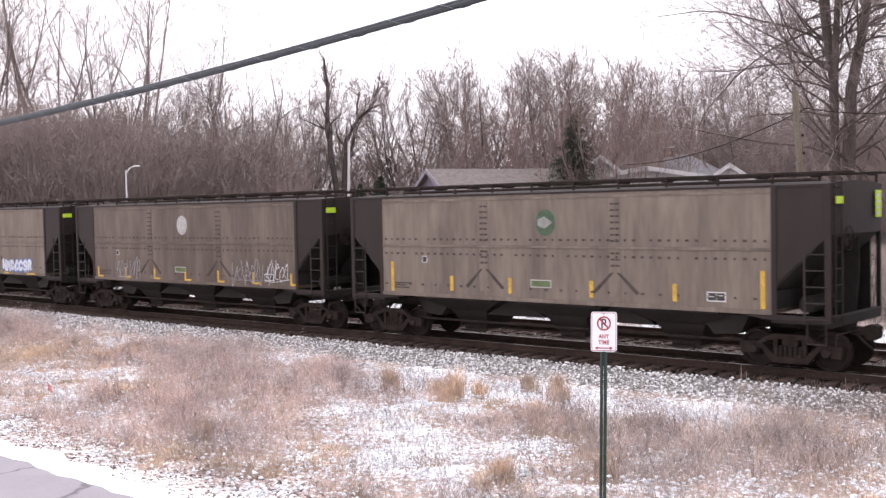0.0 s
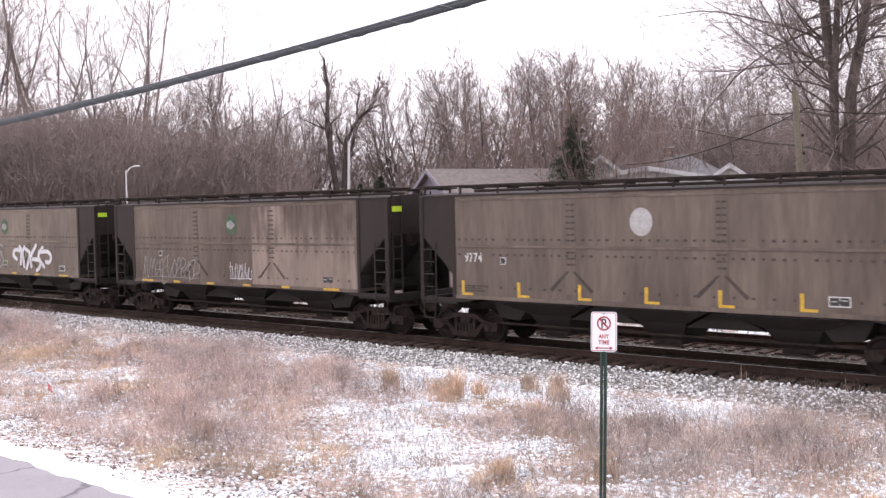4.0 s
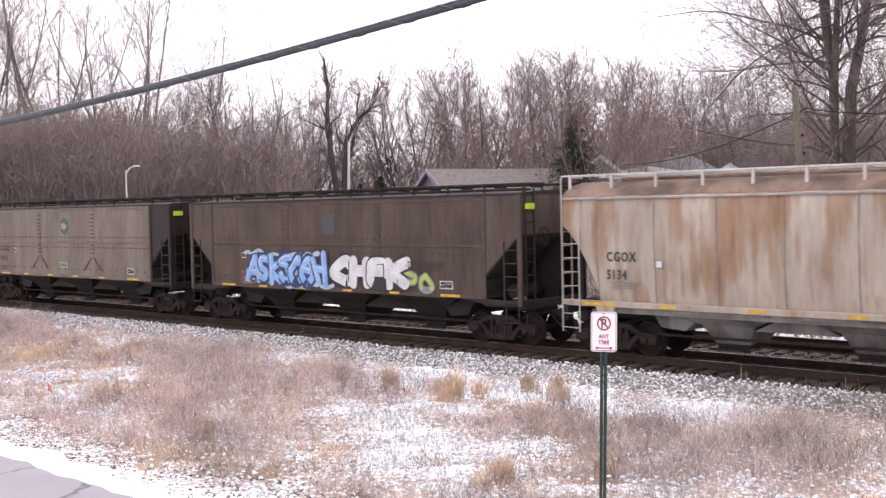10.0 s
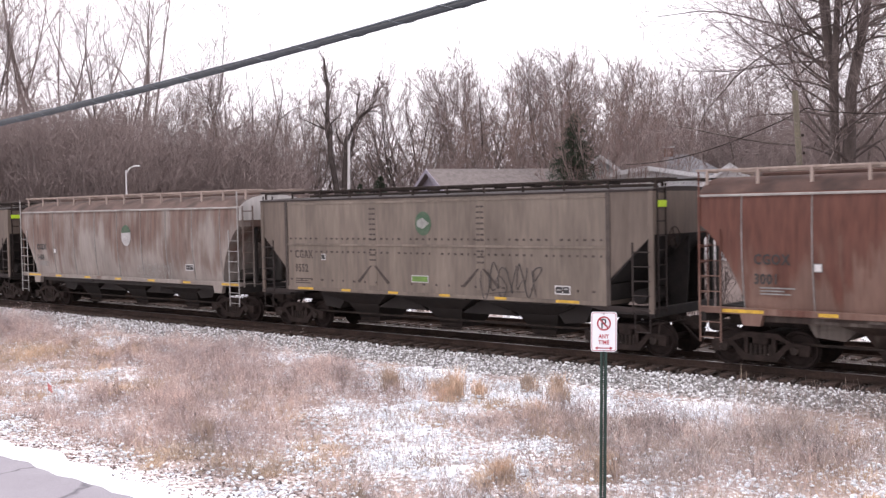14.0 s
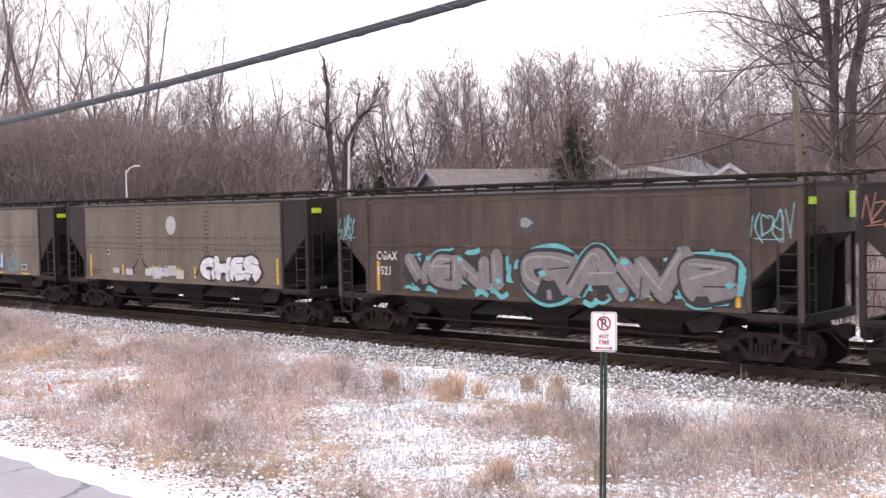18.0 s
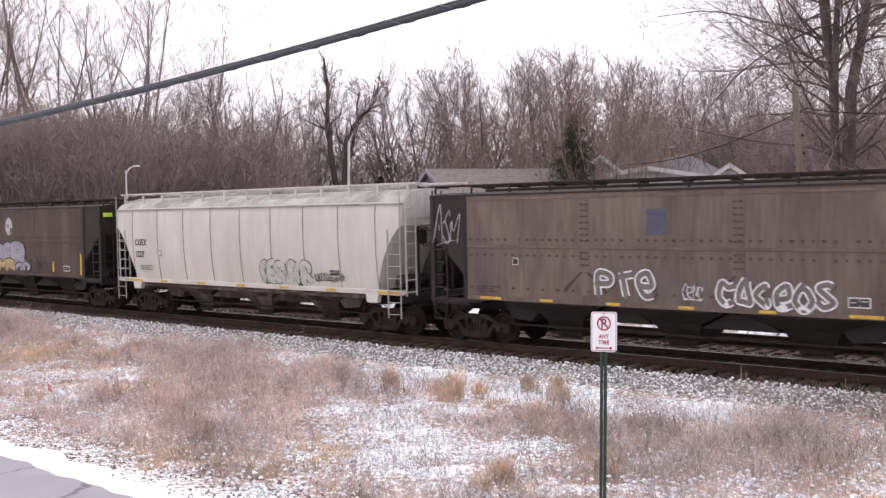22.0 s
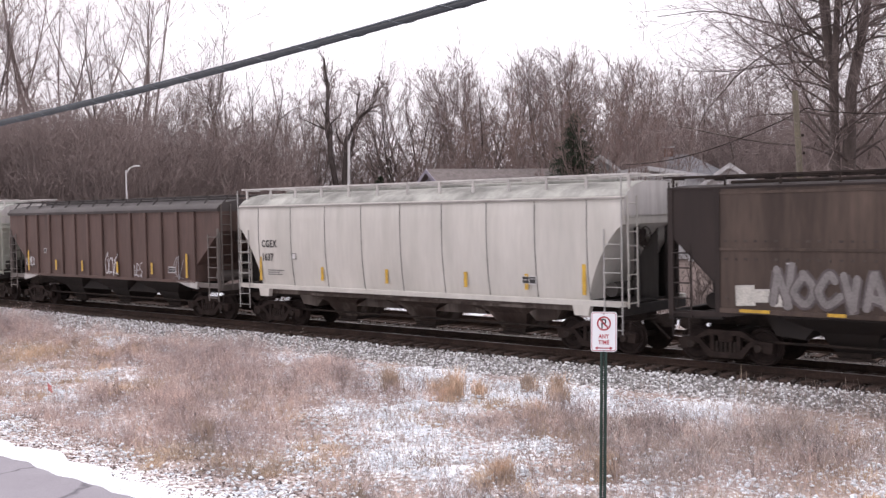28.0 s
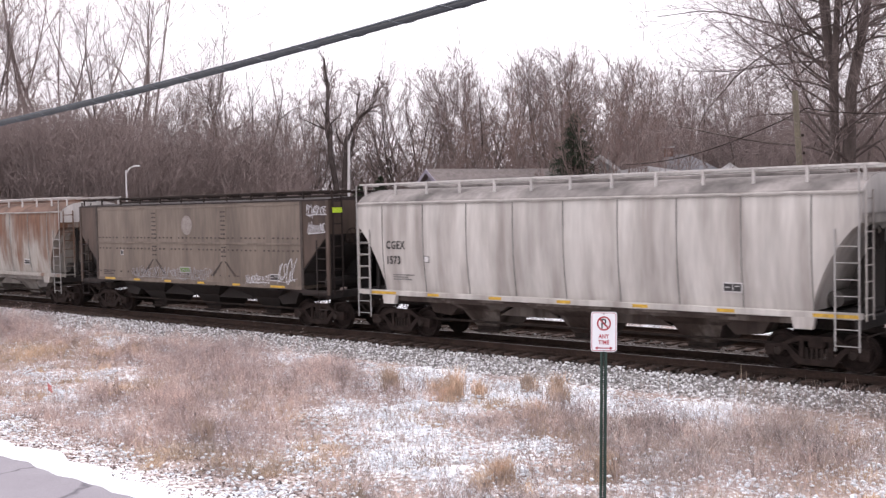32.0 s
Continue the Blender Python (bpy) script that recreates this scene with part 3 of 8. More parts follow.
def truck(car, cx):
    tr = empty("truck", pose(cx, 0, 0))
    tr.parent = car
    for sy in (-1, 1):
        def frame_shape():
            s = Shape()
            y0, y1 = (-1.06, -0.90)
            s.prism([(-1.22, 0.34), (-1.24, 0.60), (-0.80, 0.64), (-0.66, 0.62), (-0.72, 0.48), (-0.95, 0.46), (-1.0, 0.34)], y0, y1)
            s.prism([(1.22, 0.34), (1.0, 0.34), (0.95, 0.46), (0.72, 0.48), (0.66, 0.62), (0.80, 0.64), (1.24, 0.60)], y0, y1)
            s.prism([(-0.80, 0.64), (-0.44, 0.84), (0.44, 0.84), (0.80, 0.64), (0.66, 0.62), (0.36, 0.72), (-0.36, 0.72), (-0.66, 0.62)], y0, y1)
            s.prism([(-0.80, 0.60), (-0.66, 0.60), (-0.34, 0.30), (0.34, 0.30), (0.66, 0.60), (0.80, 0.60), (0.44, 0.16), (-0.44, 0.16)], y0, y1)
            s.prism([(-0.40, 0.28), (-0.30, 0.28), (-0.30, 0.74), (-0.40, 0.74)], y0 + 0.02, y1 - 0.02)
            s.prism([(0.40, 0.28), (0.30, 0.28), (0.30, 0.74), (0.40, 0.74)], y0 + 0.02, y1 - 0.02)
            return s
        flip = Matrix.Identity(4) if sy < 0 else Matrix.Rotation(math.pi, 4, "Z")
        sf = part("side_frame", shared("side_frame", frame_shape), M["truck"], tr, at=flip)
        springs = Shape()
        for i in range(5):
            springs.tube((-0.24 + i * 0.12, -0.98, 0.28), (-0.24 + i * 0.12, -0.98, 0.56), 0.045, n=8)
        part("spring_nest", shared("spring_nest", lambda: springs), M["iron"], sf)
        for ax in (-0.889, 0.889):
            part("bearing_cap", shared("bearing_cap", lambda: Shape().lathe([(0.02, -0.12), (0.09, -0.12), (0.11, -0.09), (0.11, 0.05)], (0, -1.02, 0.457), "y", 12), True), M["iron"], sf, at=pose(ax, 0, 0))
    part("bolster", shared("bolster", lambda: Shape().box(-0.2, 0.2, -1.05, 1.05, 0.55, 0.80, 0.04)), M["truck"], tr)
    for bx_ in (-0.40, 0.40):
        part("brake_beam", shared("brake_beam", lambda: Shape().box(-0.04, 0.04, -0.7, 0.7, 0.34, 0.44, 0.01)), M["iron"], tr, at=pose(bx_, 0, 0))
    sets = []
    for ax in (-0.889, 0.889):
        def wheels():
            s = Shape()
            for sy in (-1, 1):
                o = sy * 0.755
                s.lathe([(0.10, o + sy * 0.06), (0.16, o + sy * 0.05), (0.20, o + sy * 0.015), (0.36, o + sy * 0.0), (0.395, o + sy * 0.055), (0.445, o + sy * 0.055), (0.457, o + sy * 0.0), (0.46, o - sy * 0.05), (0.485, o - sy * 0.06), (0.482, o - sy * 0.085), (0.38, o - sy * 0.085), (0.2, o - sy * 0.06), (0.1, o - sy * 0.09)], (0, 0, 0), "y", 28)
            s.tube((0, -0.95, 0), (0, 0.95, 0), 0.08, n=12)
            return s
        sets.append(part("wheelset", shared("wheelset", wheels, True), M["tread"], tr, at=pose(ax, 0, 0.457)))
    return sets


def ladder(s, x0, x1, y, z0, z1, step=0.37, r=0.018, w=0.05):
    """Two stiles in the plane of the side and round rungs."""
    for x in (x0, x1):
        s.box(x - w / 2, x + w / 2, y - 0.012, y + 0.012, z0, z1)
    z = z0 + 0.12
    while z < z1 - 0.05:
        s.tube((x0, y - 0.03, z), (x1, y - 0.03, z), r, n=6)
        z += step
    return s


def end_ladder(s, x, y0, y1, z0, z1, step=0.37):
    for y in (y0, y1):
        s.box(x - 0.012, x + 0.012, y - 0.025, y + 0.025, z0, z1)
    z = z0 + 0.12
    while z < z1 - 0.05:
        s.tube((x + 0.03, y0, z), (x + 0.03, y1, z), 0.018, n=6)
        z += step
    return s


def underworks(car, L, t0, t1, bay_mat, sill_mat, bays, zb):
    """Centre sill, couplers, hopper bays with gates, air tank and train line."""
    part("centre_sill", shared("centre_sill|%.1f" % L, lambda: Shape().box(0.1, L - 0.1, -0.25, 0.25, 0.90, 1.20, 0.02)), M["iron"], car)
    for sgn, x in ((-1, 0.0), (1, L)):
        def coup():
            s = Shape().box(-0.15, 0.25, -0.10, 0.10, 0.80, 1.0, 0.02)
            s.prism([(0.2, 0.72), (0.40, 0.70), (0.52, 0.76), (0.54, 1.02), (0.40, 1.08), (0.2, 1.04)], -0.13, 0.12)
            s.tube((0.1, -0.35, 0.85), (0.55, -0.30, 0.42), 0.03, n=6)
            return s
        part("coupler", shared("coupler", coup), M["iron"], car, at=pose(x, 0, 0, 0, 0, 0 if sgn > 0 else 180))
    part("train_pipe", shared("train_pipe|%.1f" % L, lambda: Shape().tube((1.6, -0.86, 0.60), (L - 1.6, -0.86, 0.60), 0.035, n=8)), M["iron"], car)
    for (a, b), (c, d) in zip(bays[:-1], bays[1:]):
        lo, hi = (a + b) / 2 + 0.70, (c + d) / 2 - 0.70
        part("ridge_sheet", shared("ridge_sheet|%.2f|%.2f|%.2f" % (lo, hi, zb), lambda: Shape().prism([(lo, 0.83), (hi, 0.83), (d if d < c else c + 0.05, zb - 0.02), (b - 0.05, zb - 0.02)], -0.84, 0.84)), bay_mat, car)
    for i, (a, b) in enumerate(bays):
        w = b - a
        g = part("hopper_bay", shared("hopper_bay|%.2f|%.2f" % (w, zb), lambda: bay_shape(w, zb)), bay_mat, car, at=pose((a + b) / 2, 0, 0))
        part("outlet_gate", shared("outlet_gate", lambda: Shape().box(-0.42, 0.42, -0.56, 0.56, 0.32, 0.45, 0.02).box(-0.30, 0.30, -0.72, -0.54, 0.27, 0.33).tube((-0.5, -0.64, 0.30), (0.5, -0.64, 0.30), 0.03, n=8)), M["iron"], g)


def bay_shape(w, zb):
    s = Shape()
    h = w / 2
    ys = 1.48
    rings = [(h, ys, zb), (0.70, 0.86, 0.92), (0.44, 0.55, 0.44)]
    v = [p for x, y, z in rings for p in ((-x, -y, z), (x, -y, z), (x, y, z), (-x, y, z))]
    s.add(v, [(0, 1, 2, 3), (11, 10, 9, 8)] + [(k + i, k + 4 + i, k + 4 + (i + 1) % 4, k + (i + 1) % 4) for k in (0, 4) for i in range(4)])
    s.box(-h * 0.8, h * 0.8, -ys - 0.015, -ys + 0.2, zb - 0.10, zb - 0.02)
    return s


def running_board(car, L, z, y0, mat, posts, step, rise, arms=False):
    """Roof walk along one side: a grating on brackets; called for both sides."""
    for sy in (-1, 1):
        def walk_shape():
            s = Shape()
            s.box(-0.25, L + 0.25, y0 - 0.30, y0 - 0.26, z - 0.05, z, 0.008)
            s.box(-0.25, L + 0.25, y0 + 0.26, y0 + 0.30, z - 0.05, z, 0.008)
            for i in range(4):
                s.box(-0.25, L + 0.25, y0 - 0.18 + 0.12 * i - 0.012, y0 - 0.18 + 0.12 * i + 0.012, z - 0.03, z - 0.005)
            return s
        rb = part("running_board", shared("running_board|%.2f|%.2f|%.2f" % (L, z, y0), walk_shape), mat, car, at=Matrix.Identity(4) if sy < 0 else pose(L, 0, 0, 0, 0, 180))

        def brackets():
            s = Shape()
            n = int(round(L / step))
            for i in range(n + 1):
                x = 0.05 + (L - 0.1) * i / n
                if arms:
                    s.prism([(x - 0.03, z - 0.05), (x + 0.03, z - 0.05), (x + 0.03, z - 0.02), (x - 0.03, z - 0.02)], y0 - 0.55, y0 + 0.3)
                    s.tube((x, y0 - 0.55, z - 0.30), (x, y0 - 0.28, z - 0.03), 0.03, n=6)
                else:
                    s.box(x - posts / 2, x + posts / 2, y0 - 0.32, y0 - 0.27, z - rise, z - 0.002)
                    s.box(x - posts / 2, x + posts / 2, y0 - 0.27, y0 + 0.26, z - 0.09, z - 0.05)
            return s
        tagged(part("walk_bracket", shared("walk_bracket|%.2f|%.2f|%.2f|%.2f" % (L, z, y0, step), brackets), mat, rb), kind="stuff")


def hatches(car, L, z, mat):
    part("roof_hatch", shared("roof_hatch|%.2f" % L, lambda: Shape().box(1.0, L - 1.0, -0.26, 0.26, z, z + 0.10, 0.03)), mat, car)


def end_gear(car, L, mat, wheel_end=True):
    """End platform, hand brake wheel and uncoupling lever at the trailing end."""
    s = Shape()
    s.tube((L + 0.06, -1.45, 0.95), (L + 0.10, -0.2, 0.95), 0.018, n=6).tube((L + 0.06, -1.45, 0.95), (L + 0.02, -1.45, 0.62), 0.018, n=6)
    part("uncoupling_lever", shared("uncoupling_lever|%.2f" % L, lambda: s), M["iron"], car)
    if wheel_end:
        w = Shape()
        for i in range(20):
            a, b = 2 * math.pi * i / 20, 2 * math.pi * (i + 1) / 20
            w.tube((0.05, 0.28 * math.cos(a), 0.28 * math.sin(a)), (0.05, 0.28 * math.cos(b), 0.28 * math.sin(b)), 0.016, n=5, caps=False)
        for i in range(4):
            a = math.pi / 2 * i + 0.4
            w.tube((0.05, 0, 0), (0.05, 0.28 * math.cos(a), 0.28 * math.sin(a)), 0.012, n=5)
        bw = part("brake_wheel", shared("brake_wheel", lambda: w), M["iron"], car, at=pose(L - 0.05, -0.55, 3.1))
        part("brake_housing", shared("brake_housing", lambda: Shape().box(-0.15, 0.0, -0.16, 0.16, -0.22, 0.22, 0.03)), M["iron"], bw)


for dull in ("iron", "truck", "tread", "tie", "rail"):
    M[dull].node_tree.nodes["Principled BSDF"].inputs["Specular IOR Level"].default_value = 0.12


def car_smooth(label, q, paint, end_paint, L=15.42):
    """Flat-sided riveted covered hopper with dark open ends."""
    car = empty("hopper_car")
    tagged(car, label, "freight car", "covered hopper cars of the train")
    zt, zb = 4.33, 1.36

    def body():
        s = Shape()
        side = [(1.38, zt), (1.38, zb), (L - 1.38, zb), (L - 1.38, zt)]
        s.prism(side, -1.60, 1.60)
        return s
    part("body", shared("body|smooth", body), paint, car)

    def belt():
        s = Shape()
        s.box(1.39, L - 1.39, -1.625, -1.602, 2.83, 2.90, 0.006)
        s.box(1.39, L - 1.39, -1.615, -1.602, zt - 0.16, zt - 0.10, 0.004)
        s.box(1.39, L - 1.39, -1.63, -1.602, zb - 0.02, zb + 0.09, 0.008)
        return s
    part("side_rib", shared("side_rib|smooth", belt), paint, car)

    for x in (5.44, 9.80):
        part("splice_plate", shared("splice_plate", lambda: Shape().box(-0.17, 0.17, -1.608, -1.602, 1.6, zt - 0.17)), paint, car, at=pose(x, 0, 0))

    def rivets():
        s = Shape()
        n = 50
        for z in (3.06, 2.63, 1.70):
            for i in range(n):
                x = 1.55 + (L - 3.1) * i / (n - 1)
                if z < 2 and i % 2 or abs(math.sin(i * 12.9898 + z * 78.2)) < 0.12:
                    continue
                w = 0.036 + 0.012 * math.sin(i * 2.1 + z)
                s.box(x - w, x + w, -1.613, -1.6, z - 0.028, z + 0.028)
        for x in (5.44, 9.80):
            for i in range(11):
                z = 4.0 - i * 0.16
                if abs(z - 2.87) < 0.06:
                    continue
                s.box(x - 0.13, x - 0.015, -1.618, -1.6, z - 0.026, z + 0.026)
                s.box(x + 0.015, x + 0.13, -1.618, -1.6, z - 0.026, z + 0.026)
            for sgn in (-1, 1):
                s.prism([(x + sgn * 0.05, 2.22), (x + sgn * 0.13, 2.22), (x + sgn * 0.70, 1.72), (x + sgn * 0.62, 1.66)], -1.612, -1.6)
        return s
    tagged(part("rivet_band", shared("rivet_band", rivets), M["stain"], car, "dark stained rivet rows and gussets"), kind="stuff")

    def roof():
        s = Shape()
        prof = [(-1.62, zt - 0.03), (-1.62, zt + 0.02), (-1.2, zt + 0.06), (-0.5, zt + 0.10), (0.5, zt + 0.10), (1.2, zt + 0.06), (1.62, zt + 0.02), (1.62, zt - 0.03)]
        s.rod(prof, 0.0, L)
        return s
    part("roof", shared("roof|smooth", roof), M["black"], car)
    running_board(car, L, 4.64, -1.1, M["iron"], 0.05, 1.36, 0.26)
    hatches(car, L, zt + 0.09, M["iron"])
    for end in (0, 1):

        def panel():
            s = Shape()
            s.prism([(0.0, zt - 0.02), (0.0, 3.25), (1.34, 2.02), (1.38, 2.02), (1.38, zt - 0.02)], -1.60, -1.575)
            return s
        def mirrored(build):
            def go():
                s = build()
                if end:
                    s.v = [(L - x, y, z) for x, y, z in s.v]
                return s
            return go
        for far in (0, 1):
            part("end_panel", shared("end_panel|%d" % end, mirrored(panel)), end_paint, car, "painted end panel with a slanting edge", at=pose(0, 3.175 * far, 0))
        part("bulkhead_post", shared("bulkhead_post|%d" % end, mirrored(lambda: Shape().box(1.27, 1.40, -1.628, -1.60, zb, zt - 0.02, 0.008))), M["black"] if end_paint is M["black"] else M["stain"], car)
        part("corner_post", shared("corner_post|%d" % end, mirrored(lambda: Shape().box(0.0, 0.15, -1.625, -1.55, 1.20, zt - 0.02, 0.012))), end_paint, car)

        def slope():
            s = Shape()
            s.prism([(0.05, 3.4), (1.37, 2.15), (1.37, 1.9), (0.05, 3.2)], -1.57, 1.57)
            return s
        # bulkhead and slope sheet carry the shade between cars in their colour
        part("bulkhead", shared("bulkhead|%d" % end, mirrored(lambda: Shape().box(1.30, 1.37, -1.57, 1.57, 1.48, 1.9))), M["recess_shade"], car)
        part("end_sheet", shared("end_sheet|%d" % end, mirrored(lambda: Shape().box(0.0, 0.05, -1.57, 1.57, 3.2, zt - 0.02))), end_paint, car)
        part("slope_sheet", shared("slope_sheet|%d" % end, mirrored(slope)), M["recess_shade"], car)

        def posts():
            s = Shape()
            for y in (-1.58, 1.54):
                s.box(0.02, 0.12, y, y + 0.10, 1.2, 3.9, 0.01)
            s.box(0.0, 1.42, -1.58, -1.42, 1.16, 1.34, 0.015)
            s.box(0.0, 1.42, 1.42, 1.58, 1.16, 1.34, 0.015)
            s.box(0.0, 0.18, -1.58, 1.58, 1.10, 1.34, 0.02)
            s.box(0.18, 1.35, -0.9, 0.9, 1.14, 1.20, 0.01)
            s.tube((0.85, -0.9, 1.55), (0.85, 0.6, 1.55), 0.2, n=12)
            return s
        # added sheets that close the view through the end, coloured as deep shade
        part("web_plate", shared("web_plate|%d" % end, mirrored(lambda: Shape().prism([(0.22, 1.14), (1.36, 1.14), (1.36, 2.1), (0.12, 3.3), (0.12, 2.3)], 0.42, 0.46))), M["recess_shade"], car)
        part("far_screen", shared("far_screen|%d" % end, mirrored(lambda: Shape().prism([(0.22, 3.0), (1.36, 2.0), (1.36, 1.3), (0.22, 1.3)], 1.44, 1.48))), M["recess_shade"], car)
        part("end_frame", shared("end_frame|%d" % end, mirrored(posts)), M["recess_shade"], car)
        part("ladder", shared("ladder|s%d" % end, mirrored(lambda: ladder(Shape(), 0.10, 0.62, -1.60, 1.16, 3.0).tube((0.12, -1.6, 1.16), (0.12, -1.6, 0.72), 0.02, n=6).tube((0.56, -1.6, 1.16), (0.56, -1.6, 0.72), 0.02, n=6).tube((0.12, -1.6, 0.72), (0.56, -1.6, 0.72), 0.02, n=6))), M["black"], car)
        part("end_ladder", shared("end_ladder|s%d" % end, mirrored(lambda: end_ladder(Shape(), -0.04, -1.45, -1.05, 1.2, 4.5))), M["black"], car)
    part("skirt", shared("skirt|smooth0", lambda: Shape().prism([(1.3, 1.36), (2.4, 1.36), (1.6, 1.24), (0.0, 1.20), (0.0, 1.32)], -1.60, -1.55)), M["black"], car)
    part("skirt", shared("skirt|smooth1", lambda: Shape().prism([(L - 1.3, 1.36), (L - 2.4, 1.36), (L - 1.6, 1.24), (L, 1.20), (L, 1.32)], -1.60, -1.55)), M["black"], car)
    for end in (0, 1):
        part("end_slope", shared("end_slope|%d" % end, lambda: Shape().prism([(x if end == 0 else L - x, z) for x, z in ((2.2, 1.34), (3.7, 1.34), (3.2, 0.72), (2.5, 0.78))], -0.95, 0.95)), M["bay_dark"], car)
    underworks(car, L, 1.45, L - 1.45, M["bay_dark"], M["black"], [(2.45, 5.95), (6.0, 9.45), (9.5, 12.97)], 1.38)
    end_gear(car, L, M["black"])
    return car, truck(car, 1.22) + truck(car, L - 1.22), L


def car_ribbed(label, q, paint, L=15.75):
    """Flat-sided covered hopper with outside posts and a curved roof edge."""
    car = empty("hopper_car")
    tagged(car, label, "freight car", "covered hopper cars of the train")
    zt, zb = 4.08, 1.40
    part("body", shared("body|ribbed", lambda: Shape().prism([(0.0, zt), (0.0, 3.3), (1.42, 2.05), (1.42, zb), (L - 1.42, zb), (L - 1.42, 2.05), (L, 3.3), (L, zt)], -1.52, 1.52)), paint, car)

    def roof():
        s = Shape()
        prof = [(-1.60, zt - 0.05), (-1.62, zt + 0.05), (-1.50, zt + 0.18), (-1.2, zt + 0.28), (-0.5, zt + 0.38), (0.5, zt + 0.38), (1.2, zt + 0.28), (1.50, zt + 0.18), (1.62, zt + 0.05), (1.60, zt - 0.05)]
        return s.rod(prof, -0.02, L + 0.02)
    part("roof", shared("roof|ribbed", roof, True), M["roof_grey"], car)
    n = 13
    rib = shared("side_post", lambda: Shape().box(-0.075, 0.075, -1.61, -1.515, zb + 0.05, zt - 0.05, 0.02))
    for i in range(n):
        x = 1.5 + (L - 3.0) * i / (n - 1)
        part("side_post", rib, paint, car, at=pose(x, 0, 0))
    part("side_sill", shared("side_sill|ribbed", lambda: Shape().box(1.42, L - 1.42, -1.60, -1.50, zb - 0.04, zb + 0.07, 0.012)), paint, car)
    running_board(car, L, 4.62, -0.75, M["roof_grey"], 0.05, 1.14, 0.18, arms=True)
    hatches(car, L, zt + 0.37, M["roof_grey"])
    for end in (0, 1):
        def mirrored(build):
            def go():
                s = build()
                if end:
                    s.v = [(L - x, y, z) for x, y, z in s.v]
                return s
            return go

        def posts():
            s = Shape()
            for y in (-1.56, 1.46):
                s.box(0.02, 0.14, y, y + 0.10, 1.25, 3.4, 0.01)
                s.box(0.0, 2.0, y, y + 0.10, 1.22, 1.40, 0.015)
            s.box(0.0, 0.16, -1.55, 1.55, 1.12, 1.36, 0.02)
            s.tube((0.9, -0.9, 1.62), (0.9, 0.6, 1.62), 0.2, n=12)
            return s
        # added dark sheets block the gap; their colour stands for its shade
        part("far_screen", shared("far_screen|r%d" % end, mirrored(lambda: Shape().prism([(0.12, 3.2), (1.4, 2.0), (1.4, 1.3), (0.12, 1.3)], 1.40, 1.44))), M["recess_shade"], car)
        part("web_plate", shared("web_plate|r%d" % end, mirrored(lambda: Shape().prism([(0.22, 1.14), (1.42, 1.14), (1.42, 2.1), (0.12, 3.3), (0.12, 2.3)], 0.42, 0.46))), M["recess_shade"], car)
        part("end_frame", shared("end_frame|r%d" % end, mirrored(posts)), M["frame_grey"], car)
        part("ladder", shared("ladder|r%d" % end, mirrored(lambda: ladder(Shape(), 0.06, 0.62, -1.58, 0.75, 3.2))), M["frame_grey"], car)
        part("end_ladder", shared("end_ladder|r%d" % end, mirrored(lambda: end_ladder(Shape(), -0.05, -1.45, -1.02, 1.2, 4.3))), M["frame_grey"], car)
        part("jacking_pad", shared("jacking_pad|r%d" % end, mirrored(lambda: Shape().prism([(1.35, 1.42), (2.7, 1.42), (1.9, 1.22), (1.35, 1.16)], -1.60, -1.50))), M["frame_light"], car, "bare grey metal bolster pad")
    underworks(car, L, 1.5, L - 1.5, M["bay_dark"], M["black"], [(2.6, 6.08), (6.15, 9.6), (9.67, 13.15)], 1.45)
    end_gear(car, L, M["black"])
    return car, truck(car, 1.47) + truck(car, L - 1.47), L


